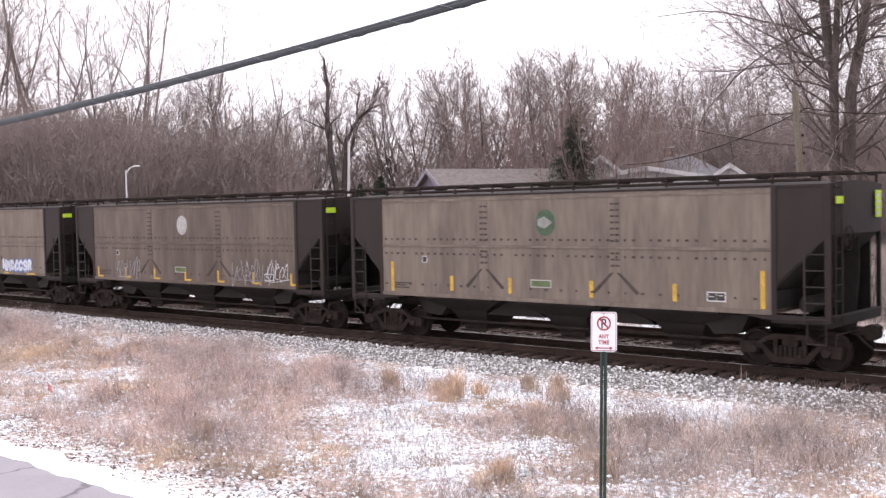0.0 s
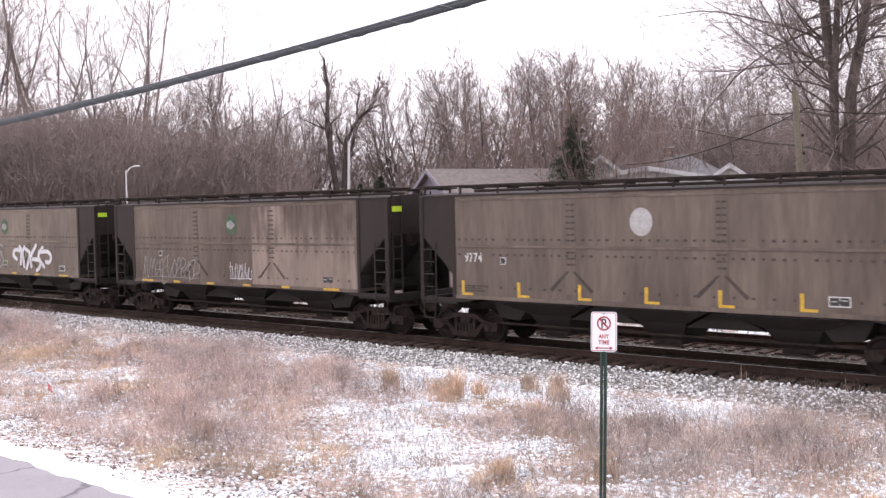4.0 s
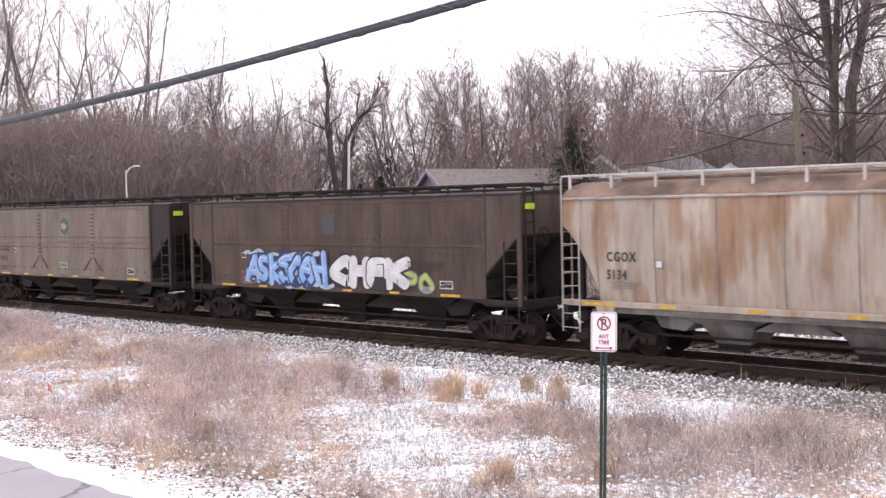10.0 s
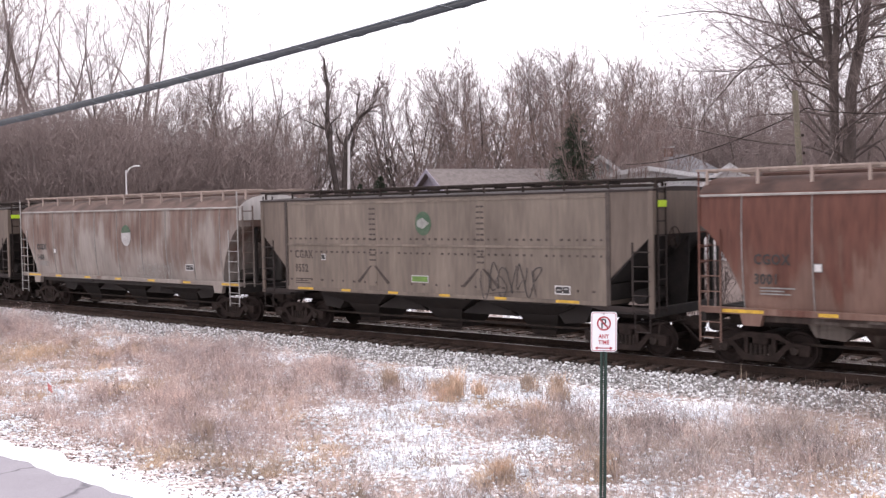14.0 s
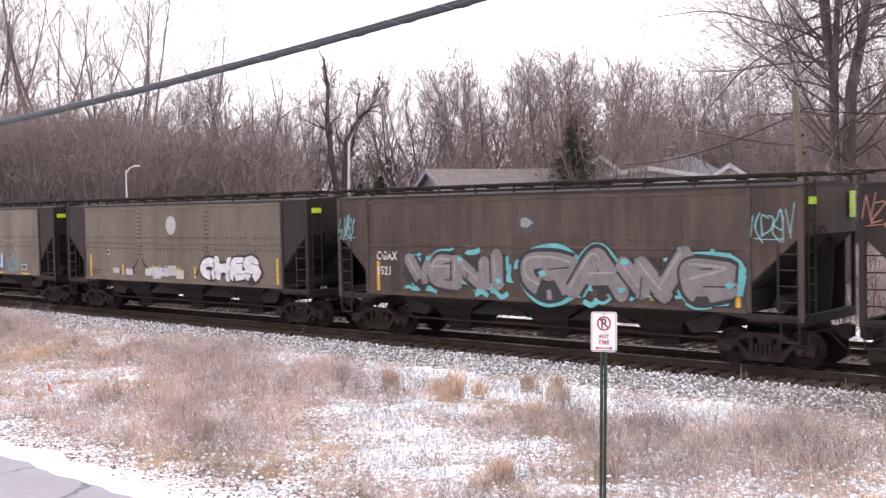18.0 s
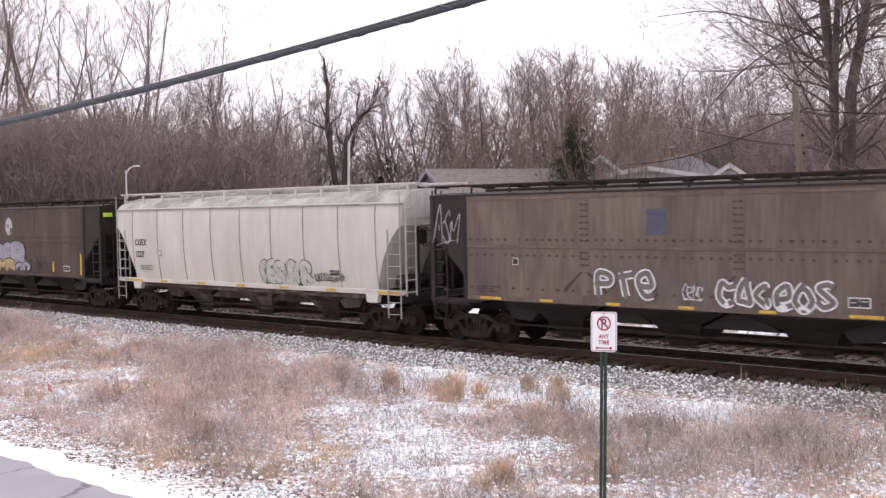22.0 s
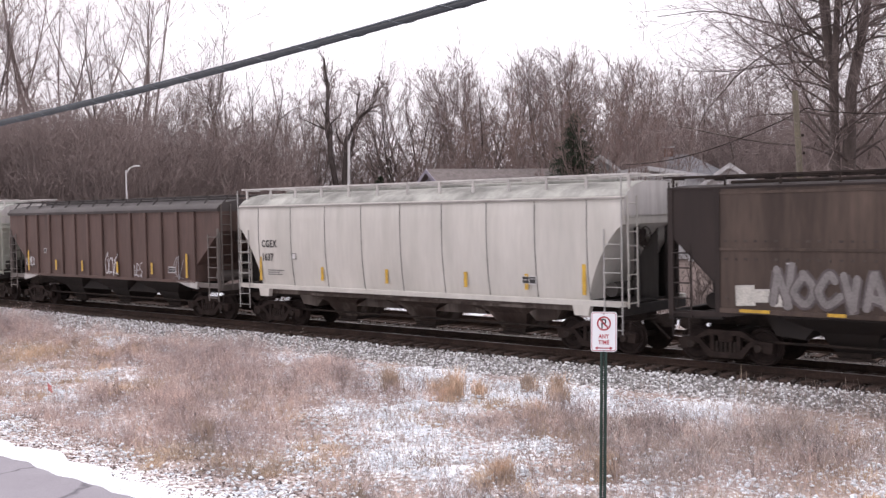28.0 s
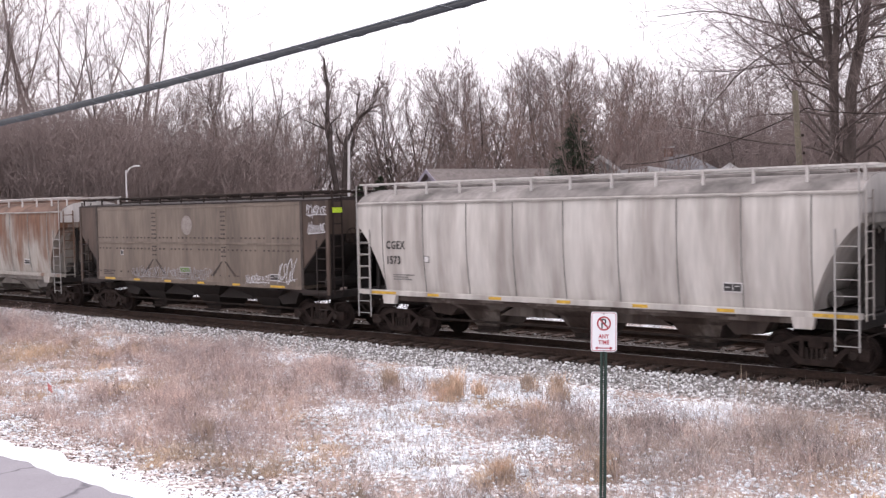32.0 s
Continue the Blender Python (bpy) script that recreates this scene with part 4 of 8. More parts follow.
def car_round(label, q, paint, bay_paint, roof_paint, board, L=15.8):
    """Round-sided covered hopper with welded seams, curved end cut-outs and a side sill."""
    car = empty("hopper_car")
    tagged(car, label, "freight car", "covered hopper cars of the train")
    prof = [(0.0, 4.60), (0.55, 4.58), (1.0, 4.50), (1.35, 4.36), (1.56, 4.19), (1.61, 4.11), (1.63, 3.69), (1.635, 3.13), (1.62, 2.58), (1.57, 2.02), (1.49, 1.47)]

    def low(x):
        e = min(x, L - x) / 1.15
        return 1.47 if e >= 1 else 1.47 + 2.0 * (1 - e ** 1.35) ** (1 / 1.35)

    def body():
        s = Shape()
        xs = [0.0, 0.2, 0.4, 0.6, 0.75, 0.88, 0.98, 1.06, 1.11, 1.14, 1.15] + [1.15 + (L - 2.3) * i / 12 for i in range(1, 12)]
        xs += [L - x for x in xs[:11]][::-1]
        rows = []
        for x in xs:
            zl = low(x)
            half = []
            py, pz = prof[0]
            zs = np.array([p[1] for p in prof])
            for y, z in prof:
                if z >= zl:
                    half.append((y, z))
                else:
                    half.append((float(np.interp(zl, zs[::-1], [p[0] for p in prof][::-1])), zl))
            rows.append([(x, -y, z) for y, z in half[::-1]] + [(x, y, z) for y, z in half[1:]])
        m = len(rows[0])
        vs = [p for r in rows for p in r]
        fs = []
        for i in range(len(rows) - 1):
            fs += [(i * m + j, i * m + j + 1, (i + 1) * m + j + 1, (i + 1) * m + j) for j in range(m - 1)]
            fs.append((i * m + m - 1, i * m, (i + 1) * m, (i + 1) * m + m - 1))
        fs += [tuple(range(m)), tuple(range(len(vs) - 1, len(vs) - m - 1, -1))]
        return s.add(vs, fs)
    part("body", shared("body|round", body, True), paint, car)
    part("roof", shared("roof|round", lambda: Shape().rod([(-y, z + 0.012) for y, z in prof[4::-1]] + [(y, z + 0.012) for y, z in prof[1:5]] + [(0, 4.15)], -0.01, L + 0.01), True), roof_paint, car, "sooty curved roof")

    def seam():
        s = Shape()
        for sy in (-1,):
            pts = [(sy * (y + 0.012), z) for y, z in prof[5:]]
            inn = [(sy * (y - 0.03), z) for y, z in prof[5:]]
            s.rod(pts + inn[::-1], -0.014, 0.014)
        return s
    for i in range(9):
        part("weld_seam", shared("weld_seam", seam), M["seam"], car, at=pose(1.12 + i * 1.695, 0, 0))
    part("eave_rail", shared("eave_rail", lambda: Shape().rod([(-1.645, 4.115), (-1.60, 4.115), (-1.57, 4.16), (-1.60, 4.175), (-1.64, 4.155)], -0.02, L + 0.02).rod([(1.655, 4.08), (1.60, 4.08), (1.56, 4.18), (1.60, 4.21), (1.65, 4.16)], -0.02, L + 0.02)), M["eave"], car)
    part("side_sill", shared("side_sill|round", lambda: Shape().box(0.0, L, -1.62, -1.44, 1.32, 1.47, 0.02).box(0.0, L, 1.44, 1.62, 1.32, 1.47, 0.02)), paint, car)
    running_board(car, L, 4.79, -0.95, board, 0.07, 1.36, 0.40)
    hatches(car, L, 4.59, roof_paint)
    for end in (0, 1):
        def mirrored(build):
            def go():
                s = build()
                if end:
                    s.v = [(L - x, y, z) for x, y, z in s.v]
                return s
            return go

        def slope():
            s = Shape()
            s.prism([(0.10, 3.46), (1.20, 2.55), (1.20, 1.45), (1.30, 1.45), (1.30, 2.75), (0.30, 3.5)], -1.46, 1.46)
            return s
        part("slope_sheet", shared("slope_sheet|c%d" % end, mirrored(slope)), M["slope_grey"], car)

        def frame_s():
            s = Shape()
            s.box(0.0, 0.16, -1.62, 1.62, 1.10, 1.36, 0.02)
            s.box(0.16, 1.3, -0.8, 0.8, 1.38, 1.44, 0.01)
            for y in (-0.85, 0.75):
                s.box(0.05, 0.17, y, y + 0.10, 1.4, 3.5, 0.01)
            return s
        # added far sheet and the end frame, with recess shade in their colour
        part("far_screen", shared("far_screen|c%d" % end, mirrored(lambda: Shape().prism([(0.12, 3.45), (1.2, 2.5), (1.2, 1.3), (0.12, 1.3)], 1.40, 1.44))), M["recess_shade"], car)
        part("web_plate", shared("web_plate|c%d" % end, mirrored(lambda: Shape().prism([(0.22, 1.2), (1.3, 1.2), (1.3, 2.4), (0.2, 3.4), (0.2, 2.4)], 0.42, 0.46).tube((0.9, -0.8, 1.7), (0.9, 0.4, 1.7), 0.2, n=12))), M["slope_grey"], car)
        part("end_frame", shared("end_frame|c%d" % end, mirrored(frame_s)), M["recess_shade"], car)
        part("jacking_pad", shared("jacking_pad|c%d" % end, mirrored(lambda: Shape().prism([(1.05, 1.34), (1.62, 1.34), (1.55, 1.06), (1.12, 1.06)], -1.62, -1.46))), paint, car)
        part("ladder", shared("ladder|c%d" % end, mirrored(lambda: ladder(Shape(), 0.04, 0.58, -1.66, 0.62, 3.35, r=0.012, w=0.032).box(0.02, 0.055, -1.672, -1.648, 3.35, 4.72))), M["frame_light"] if paint is not M["red_rust"] else paint, car)
        part("end_ladder", shared("end_ladder|c%d" % end, mirrored(lambda: end_ladder(Shape(), -0.06, -1.5, -1.05, 1.3, 4.2))), paint, car)
    part("end_sheet", shared("end_sheet", lambda: Shape().rod([(-y, z) for y, z in prof[:7][::-1]] + [(y, z) for y, z in prof[1:7]], L + 0.012, L + 0.03)), M["board_pale"], car, "pale freshly painted end sheet")
    part("skirt", shared("skirt|round", lambda: Shape().box(1.6, L - 1.6, -1.47, -1.42, 1.16, 1.33)), bay_paint, car)
    for end in (0, 1):
        part("end_slope", shared("end_slope|c%d" % end, lambda: Shape().prism([(x if end == 0 else L - x, z) for x, z in ((2.3, 1.30), (3.9, 1.30), (3.3, 0.74), (2.6, 0.80))], -0.95, 0.95)), bay_paint, car)
    underworks(car, L, 1.5, L - 1.5, bay_paint, M["black"], [(2.7, 6.1), (6.2, 9.6), (9.7, 13.1)], 1.34)
    end_gear(car, L, M["black"])
    return car, truck(car, 1.27) + truck(car, L - 1.27), L


M["stain"] = plain("rust_stain", (0.046, 0.035, 0.030), (0.072, 0.056, 0.048), 4.0, 0.85)
M["eave"] = car_paint("eave_dirt", (0.30, 0.28, 0.26), (0.16, 0.145, 0.135), grime=0.8)
M["seam"] = plain("weld_seam_dirt", (0.17, 0.165, 0.155), (0.26, 0.25, 0.24), 4.0, 0.8)
M["bay_dark"] = car_paint("bay_black", (0.021, 0.017, 0.0155), (0.032, 0.025, 0.021))
M["bay_grey"] = car_paint("bay_dirty_grey", (0.165, 0.140, 0.122), (0.05, 0.038, 0.032), (0.045, 0.029, 0.023), 0.48, grime=0.85, fine=1.3, crust=0.8)
M["board_pale"] = car_paint("running_board_pale", (0.55, 0.53, 0.51), (0.38, 0.35, 0.33), fine=5)
M["board_tan"] = car_paint("running_board_tan", (0.36, 0.29, 0.25), (0.22, 0.16, 0.13), fine=5)
M["bay_pale"] = car_paint("bay_pale_grey", (0.24, 0.225, 0.205), (0.09, 0.08, 0.072), grime=0.9)
M["roof_grey"] = car_paint("roof_grey", (0.075, 0.066, 0.064), (0.045, 0.039, 0.037))
M["frame_grey"] = car_paint("frame_grey", (0.17, 0.15, 0.138), (0.09, 0.078, 0.07))
M["frame_light"] = car_paint("frame_light", (0.40, 0.39, 0.375), (0.25, 0.24, 0.23))
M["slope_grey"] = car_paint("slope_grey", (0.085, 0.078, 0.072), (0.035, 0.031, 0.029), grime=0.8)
for nm, tone in (("white", (0.41, 0.41, 0.375)), ("white_green", (0.40, 0.41, 0.37)), ("white_dirty", (0.31, 0.285, 0.27)), ("cream_rust", (0.31, 0.25, 0.19)), ("tan_rust", (0.22, 0.15, 0.115)), ("grey_rust", (0.13, 0.085, 0.07)), ("red_rust", (0.105, 0.06, 0.048)), ("orange_rust", (0.19, 0.115, 0.085))):
    M[nm + "_roof"] = car_paint("roof_" + nm, tone, tuple(v * 0.22 for v in tone), grime=0.65 if nm in ("white", "white_green") else 0.85, rough=0.8, fine=1.1)


# ---- lettering and marks on the cars ----
def letters(text, size, bold=0.0, squeeze=1.0, spacing=1.0):
    """Flat letter mesh in the built-in font, standing in the xz plane and facing -y."""
    cu = bpy.data.curves.new("letters", "FONT")
    cu.body, cu.size, cu.offset, cu.space_character = text, size, bold, spacing
    cu.resolution_u = 2
    cu.extrude = 0.002
    ob = bpy.data.objects.new("letters", cu)
    scene.collection.objects.link(ob)
    me = bpy.data.meshes.new_from_object(ob.evaluated_get(bpy.context.evaluated_depsgraph_get()))
    bpy.data.objects.remove(ob)
    me.transform(Matrix.Rotation(math.pi / 2, 4, "X") @ Matrix.Diagonal((squeeze, 1, 1, 1)))
    me.materials.clear()
    return me


def plate(x0, x1, z0, z1, y, d=0.006):
    return Shape().box(x0, x1, y - d, y, z0, z1)


def disc(cx, cz, rx_, rz_, y, n=24, a0=0.0, a1=2 * math.pi, inner=0.0, d=0.006):
    """A disc or a sector of a ring, flat on the side."""
    full = abs(a1 - a0 - 2 * math.pi) < 1e-6
    k = n if full else n + 1
    ang = [a0 + (a1 - a0) * i / n for i in range(k)]
    s = Shape()
    if inner == 0:
        s.prism([(cx + rx_ * math.cos(a), cz + rz_ * math.sin(a)) for a in ang], y - d, y)
    else:
        for i in range(n):
            a, b = a0 + (a1 - a0) * i / n, a0 + (a1 - a0) * (i + 1) / n
            s.prism([(cx + rx_ * math.cos(a), cz + rz_ * math.sin(a)), (cx + rx_ * math.cos(b), cz + rz_ * math.sin(b)),
                     (cx + inner * rx_ * math.cos(b), cz + inner * rz_ * math.sin(b)), (cx + inner * rx_ * math.cos(a), cz + inner * rz_ * math.sin(a))], y - d, y)
    return s


def logo(car, kind, x, z, y):
    """Round emblem: a green drop with a pale heart, a bare pale disc, or a painted-over square."""
    if kind == "drop":
        lg = part("emblem", disc(x, z, 0.32, 0.36, y), M["green"], car, "round green emblem, faded")
        part("emblem_mark", Shape().prism([(x - 0.25, z - 0.08), (x - 0.02, z - 0.17), (x + 0.24, z), (x - 0.02, z + 0.17), (x - 0.25, z + 0.08)], y - 0.012, y - 0.006), M["leaf_pale"], lg)
    elif kind == "bright":
        lg = part("emblem", disc(x, z, 0.40, 0.43, y), M["green_bright"], car, "round bright green emblem")
        part("emblem_mark", Shape().prism([(x - 0.38, z - 0.10), (x + 0.02, z - 0.10), (x + 0.02, z + 0.10), (x - 0.38, z + 0.10)], y - 0.012, y - 0.006), M["dark_sq"], lg)
        part("emblem_mark", Shape().prism([(x + 0.04, z - 0.13), (x + 0.34, z), (x + 0.04, z + 0.13)], y - 0.012, y - 0.006), M["leaf_pale"], lg)
    elif kind == "dark":
        lg = part("emblem", disc(x, z, 0.30, 0.30, y), M["dark_sq"], car, "round dark emblem, faded")
        part("emblem_mark", Shape().prism([(x - 0.20, z - 0.10), (x - 0.02, z - 0.15), (x + 0.24, z), (x - 0.02, z + 0.15), (x - 0.20, z + 0.10)], y - 0.012, y - 0.006), M["leaf_pale"], lg)
    elif kind == "pale":
        part("emblem", disc(x, z, 0.33, 0.36, y), M["pale"], car, "round pale disc")
    elif kind == "cut":
        lg = part("emblem", disc(x, z, 0.33, 0.40, y), M["pale"], car, "round pale emblem with a dark wedge")
        part("emblem_mark", Shape().prism([(x + 0.02, z - 0.38), (x + 0.26, z - 0.24), (x + 0.31, z - 0.08), (x + 0.14, z - 0.06)], y - 0.012, y - 0.006), M["dark_sq"], lg)
        part("emblem_mark", Shape().prism([(x - 0.28, z - 0.06), (x + 0.02, z - 0.06), (x + 0.02, z + 0.12), (x - 0.28, z + 0.12)], y - 0.012, y - 0.006), M["faint_disc"], lg)
    elif kind == "faint":
        part("emblem", disc(x, z, 0.33, 0.36, y), M["faint_disc"], car, "round pale disc, faded into the paint")
    elif kind == "ghost":
        part("emblem", disc(x, z, 0.33, 0.36, y), M["ghost_disc"], car, "round disc, almost faded away")
    elif kind == "worn":
        lg = part("emblem", disc(x, z, 0.34, 0.42, y), M["pale"], car, "round worn emblem, half green")
        part("emblem_mark", disc(x, z, 0.34, 0.42, y - 0.006, 12, 0.3, 2.9), M["green"], lg)
    elif kind == "square":
        part("emblem", plate(x - 0.28, x + 0.28, z - 0.33, z + 0.33, y), M["dark_sq"], car, "dark painted-over square")
    elif kind == "blue":
        part("emblem", plate(x - 0.28, x + 0.28, z - 0.33, z + 0.33, y), M["blue_sq"], car, "dark blue painted-over square")


def small_marks(car, y, x1, x2, z0, ink, tag=True, L=15.42, green=None, round_=False):
    """Capacity lines, inspection boxes and the lime tag by the end post."""
    for i, w in enumerate((0.85, 0.6, 0.75)):
        part("data_line", shared("data_line|%.2f" % w, lambda: Shape().box(0, w, -0.005, 0, 0, 0.035)), ink, car, at=pose(x1, y, z0 - 0.07 * i))
    b = part("test_panel", plate(x2, x2 + 0.50, z0 - 0.12, z0 + 0.12, y), M["chalk"], car, "white-edged black test panel")
    part("panel_field", Shape().box(x2 + 0.03, x2 + 0.245, y - 0.010, y - 0.006, z0 - 0.09, z0 + 0.09).box(x2 + 0.265, x2 + 0.47, y - 0.010, y - 0.006, z0 - 0.09, z0 + 0.09), M["ink"], b)
    for px_, pz_ in ((0.06, -0.01), (0.30, 0.02)):
        part("panel_line", shared("panel_line", lambda: Shape().box(0, 0.13, -0.002, 0, 0, 0.025)), M["pale"], b, at=pose(x2 + px_, y - 0.010, z0 + pz_))
    c = part("small_panel", plate(x1 + 1.3, x1 + 1.5, 2.36, 2.56, y - 0.03 * round_), M["seam"] if round_ else M["chalk"], car, "small framed panel")
    part("panel_field", plate(x1 + 1.32, x1 + 1.48, 2.38, 2.54, y - 0.03 * round_ - 0.006, 0.004), M["chalk"] if round_ else M["ink"], c)
    if green:
        np_ = part("name_plate", plate(7.08, 7.77, 1.75, 1.97, y), M["pale"], car, "green plate in a pale frame")
        part("plate_field", plate(7.11, 7.74, 1.78, 1.94, y - 0.006, 0.004), M["green_plate" if green == "green_bright" else green], np_)
    if tag:
        part("end_tag", Shape().box(L + 0.075, L + 0.085, -1.50, -1.08, 3.90, 4.07), M["lime"], car, "lime yellow tag")
        tall = part("end_tag", Shape().box(L + 0.055, L + 0.065, 1.02, 1.42, 3.55, 4.20), M["lime"], car, "tall lime yellow tag with pale bars")
        for k in range(4):
            part("tag_bar", Shape().box(L + 0.066, L + 0.068, 1.10, 1.34, 3.62 + 0.14 * k, 3.68 + 0.14 * k), M["chalk"], tall)


def reflectors(car, y, kind, L, z0, curved=False, backed=False):
    """Yellow strips along the lower side: flat dashes, corner marks, or upright bars with taller ones at the ends."""
    xs = {"flat": [1.9 + i * (L - 4.9) / 5 for i in range(6)], "ell": [1.62 + i * (L - 3.3) / 6 for i in range(7)], "ell_ends": [1.9, 4.55, 7.1, 9.75, 13.5],
          "bars": [1.1, 4.25, 7.2, 10.4, 12.6, 14.5] if curved else [1.75, 4.15, 6.3, 9.0, 11.45, 13.75]}[kind]
    last = len(xs) - 1
    for i, x in enumerate(xs):
        if kind == "flat":
            s = Shape().box(x, x + (0.75 if i in (0, 5) else 0.42), y - 0.006, y, z0, z0 + 0.075)
        elif kind == "ell" or kind == "ell_ends" and i in (0, last):
            turn = -1 if kind == "ell_ends" and i == last else 1
            a, b = sorted((x + turn * 0.10, x + turn * 0.42))
            s = Shape().box(min(x, x + turn * 0.10), max(x, x + turn * 0.10), y - 0.006, y, z0 + 0.06, z0 + 0.50).box(a, b, y - 0.006, y, z0 + 0.06, z0 + 0.15)
        else:
            s = Shape().box(x, x + 0.12, y - 0.006, y, z0 + (0.10 if i in (0, last) else 0.18), z0 + (1.0 if i in (0, last) else 0.62))
        strip_ = part("reflector", s, M["yellow"], car)
        if backed and i not in (0, last):
            part("backing", Shape().box(x - 0.13, x, y - 0.006, y, z0 + 0.18, z0 + 0.72), M["dark_sq"], strip_, "dark painted backing")


def mark_text(car, text, x, z, y, size, mat, gap=0.5, squeeze=0.8):
    for i, row in enumerate(text.split()):
        key = "letters|%s|%.2f" % (row, size)
        if key not in CACHE:
            CACHE[key] = letters(row, size, 0.008, squeeze, 1.15)
        part("lettering", CACHE[key], mat, car, "stencilled reporting marks", at=pose(x, y - 0.003, z - i * gap))


A_, B_, C_ = "smooth", "ribbed", "round"
ROSTER = [
    # place, kind, paint, end paint, emblem, marks, reflectors, green plate
    (-58.10, A_, "grey_light", "black", "pale", "", "flat", None, "light grey covered hopper with blue and white graffiti"),
    (-41.34, A_, "grey_mid", "black", "pale", "", "ell", "green_dull", "brownish grey covered hopper with yellow corner marks"),
    (-24.58, A_, "grey_light", "black", "drop", "", "bars", "green_dull", "light grey covered hopper with a green emblem"),
    (-7.53, A_, "grey_mid", "grey_mid", "square", "", "flat", None, "dull brown covered hopper with green block graffiti"),
    (9.45, A_, "grey_light", "black", "drop", "", "flat", "green_dull", "light grey covered hopper with white and silver graffiti"),
    (26.38, A_, "grey_mid", "black", "drop", "", "flat", None, "grey covered hopper with tan rust stains"),
    (43.12, A_, "grey_mid", "black", "pale", "9774", "ell", None, "dark grey covered hopper with white numerals"),
    (60.16, B_, "rib_brown", None, None, "", "bars", None, "ribbed brown covered hopper"),
    (77.25, A_, "grey_light", "black", "pale", "CGAX", "flat", "green_bright", "grey covered hopper with orange and white graffiti"),
    (93.98, B_, "rib_tan", None, "drop", "CGAX 9063", "bars", None, "ribbed tan covered hopper with a green tag"),
    (111.11, A_, "grey_light", "black", "drop", "CGAX 9694", "flat", "green_bright", "light grey covered hopper with a green emblem and plate"),
    (127.81, A_, "brown_dark", "brown_dark", "square", "", "flat", None, "dark brown covered hopper with blue and white graffiti"),
    (144.59, C_, "tan_rust", "bay_pale", "bright", "CGOX 5134", "sill", None, "rusty tan round-sided hopper with a green emblem"),
    (161.98, A_, "grey_light", "grey_mid", "pale", "CGAX 9613", "flat", "green_dull", "grey covered hopper with pale graffiti"),
    (178.64, C_, "grey_rust", "bay_dark", "worn", "CGEX 1466", "sill", None, "rust-streaked grey round-sided hopper"),
    (195.65, A_, "grey_light", "grey_mid", "drop", "CGAX 9552", "flat", "green_bright", "grey covered hopper with black graffiti"),
    (212.32, C_, "red_rust", "bay_grey", "bright", "CGOX 3001", "sill", None, "red-brown rusted round-sided hopper"),
    (229.39, A_, "grey_light", "black", "drop", "", "flat", None, "grey covered hopper with many-coloured graffiti"),
    (245.93, A_, "grey_warm", "black", "pale", "", "bars", "green_dull", "grey covered hopper with white bubble graffiti"),
    (262.79, A_, "brown_dark", "brown_dark", "dark", "CGAX 9521", "bars", None, "dark covered hopper with teal and grey graffiti"),
    (279.44, A_, "grey_light", "black", "pale", "CGAX 9718", "flat", "green_bright", "light grey covered hopper with a pale disc"),
    (295.98, A_, "brown_dark", "black", "cut", "", "bars", None, "dark brown covered hopper with pale lilac graffiti"),
    (312.70, C_, "white", "bay_grey", None, "CGEX 1227", "sill", None, "white round-sided hopper with black graffiti"),
    (329.68, A_, "grey_mid", "black", "blue", "", "flat", None, "dark grey covered hopper with white outline graffiti"),
    (346.30, C_, "cream_rust", "bay_pale", "bright", "CGOX 5072", "bars", None, "cream round-sided hopper with rust and a green emblem"),
    (363.61, A_, "brown_dark", "brown_dark", "ghost", "", "ell_ends", "green_bright", "dark covered hopper with misty white graffiti"),
    (380.29, C_, "white_green", "bay_grey", None, "CGEX 1555", "bars", None, "white round-sided hopper with black marks"),
    (397.05, B_, "rib_red", None, None, "", "bars", None, "ribbed red-brown covered hopper with white scribbles"),
    (414.06, C_, "white", "bay_grey", None, "CGEX 1637", "bars", None, "white round-sided hopper, lightly stained"),
    (431.12, A_, "brown_dark", "black", "square", "", "flat", None, "dark brown covered hopper with pale blue graffiti"),
    (447.77, C_, "orange_rust", "bay_pale", "bright", "CGOX 1081", None, None, "grey round-sided hopper with heavy orange rust"),
    (465.15, A_, "grey_light", "brown_dark", "faint", "", "flat", "green_bright", "grey covered hopper with a white scrawl"),
    (481.91, C_, "white_dirty", "bay_grey", None, "CGEX 1573", "sill", None, "white round-sided hopper with dark streaks"),
    (498.70, A_, "grey_mid", "black", None, "", "flat", None, "dull grey covered hopper at the end of the row"),
]
TRAIN = []
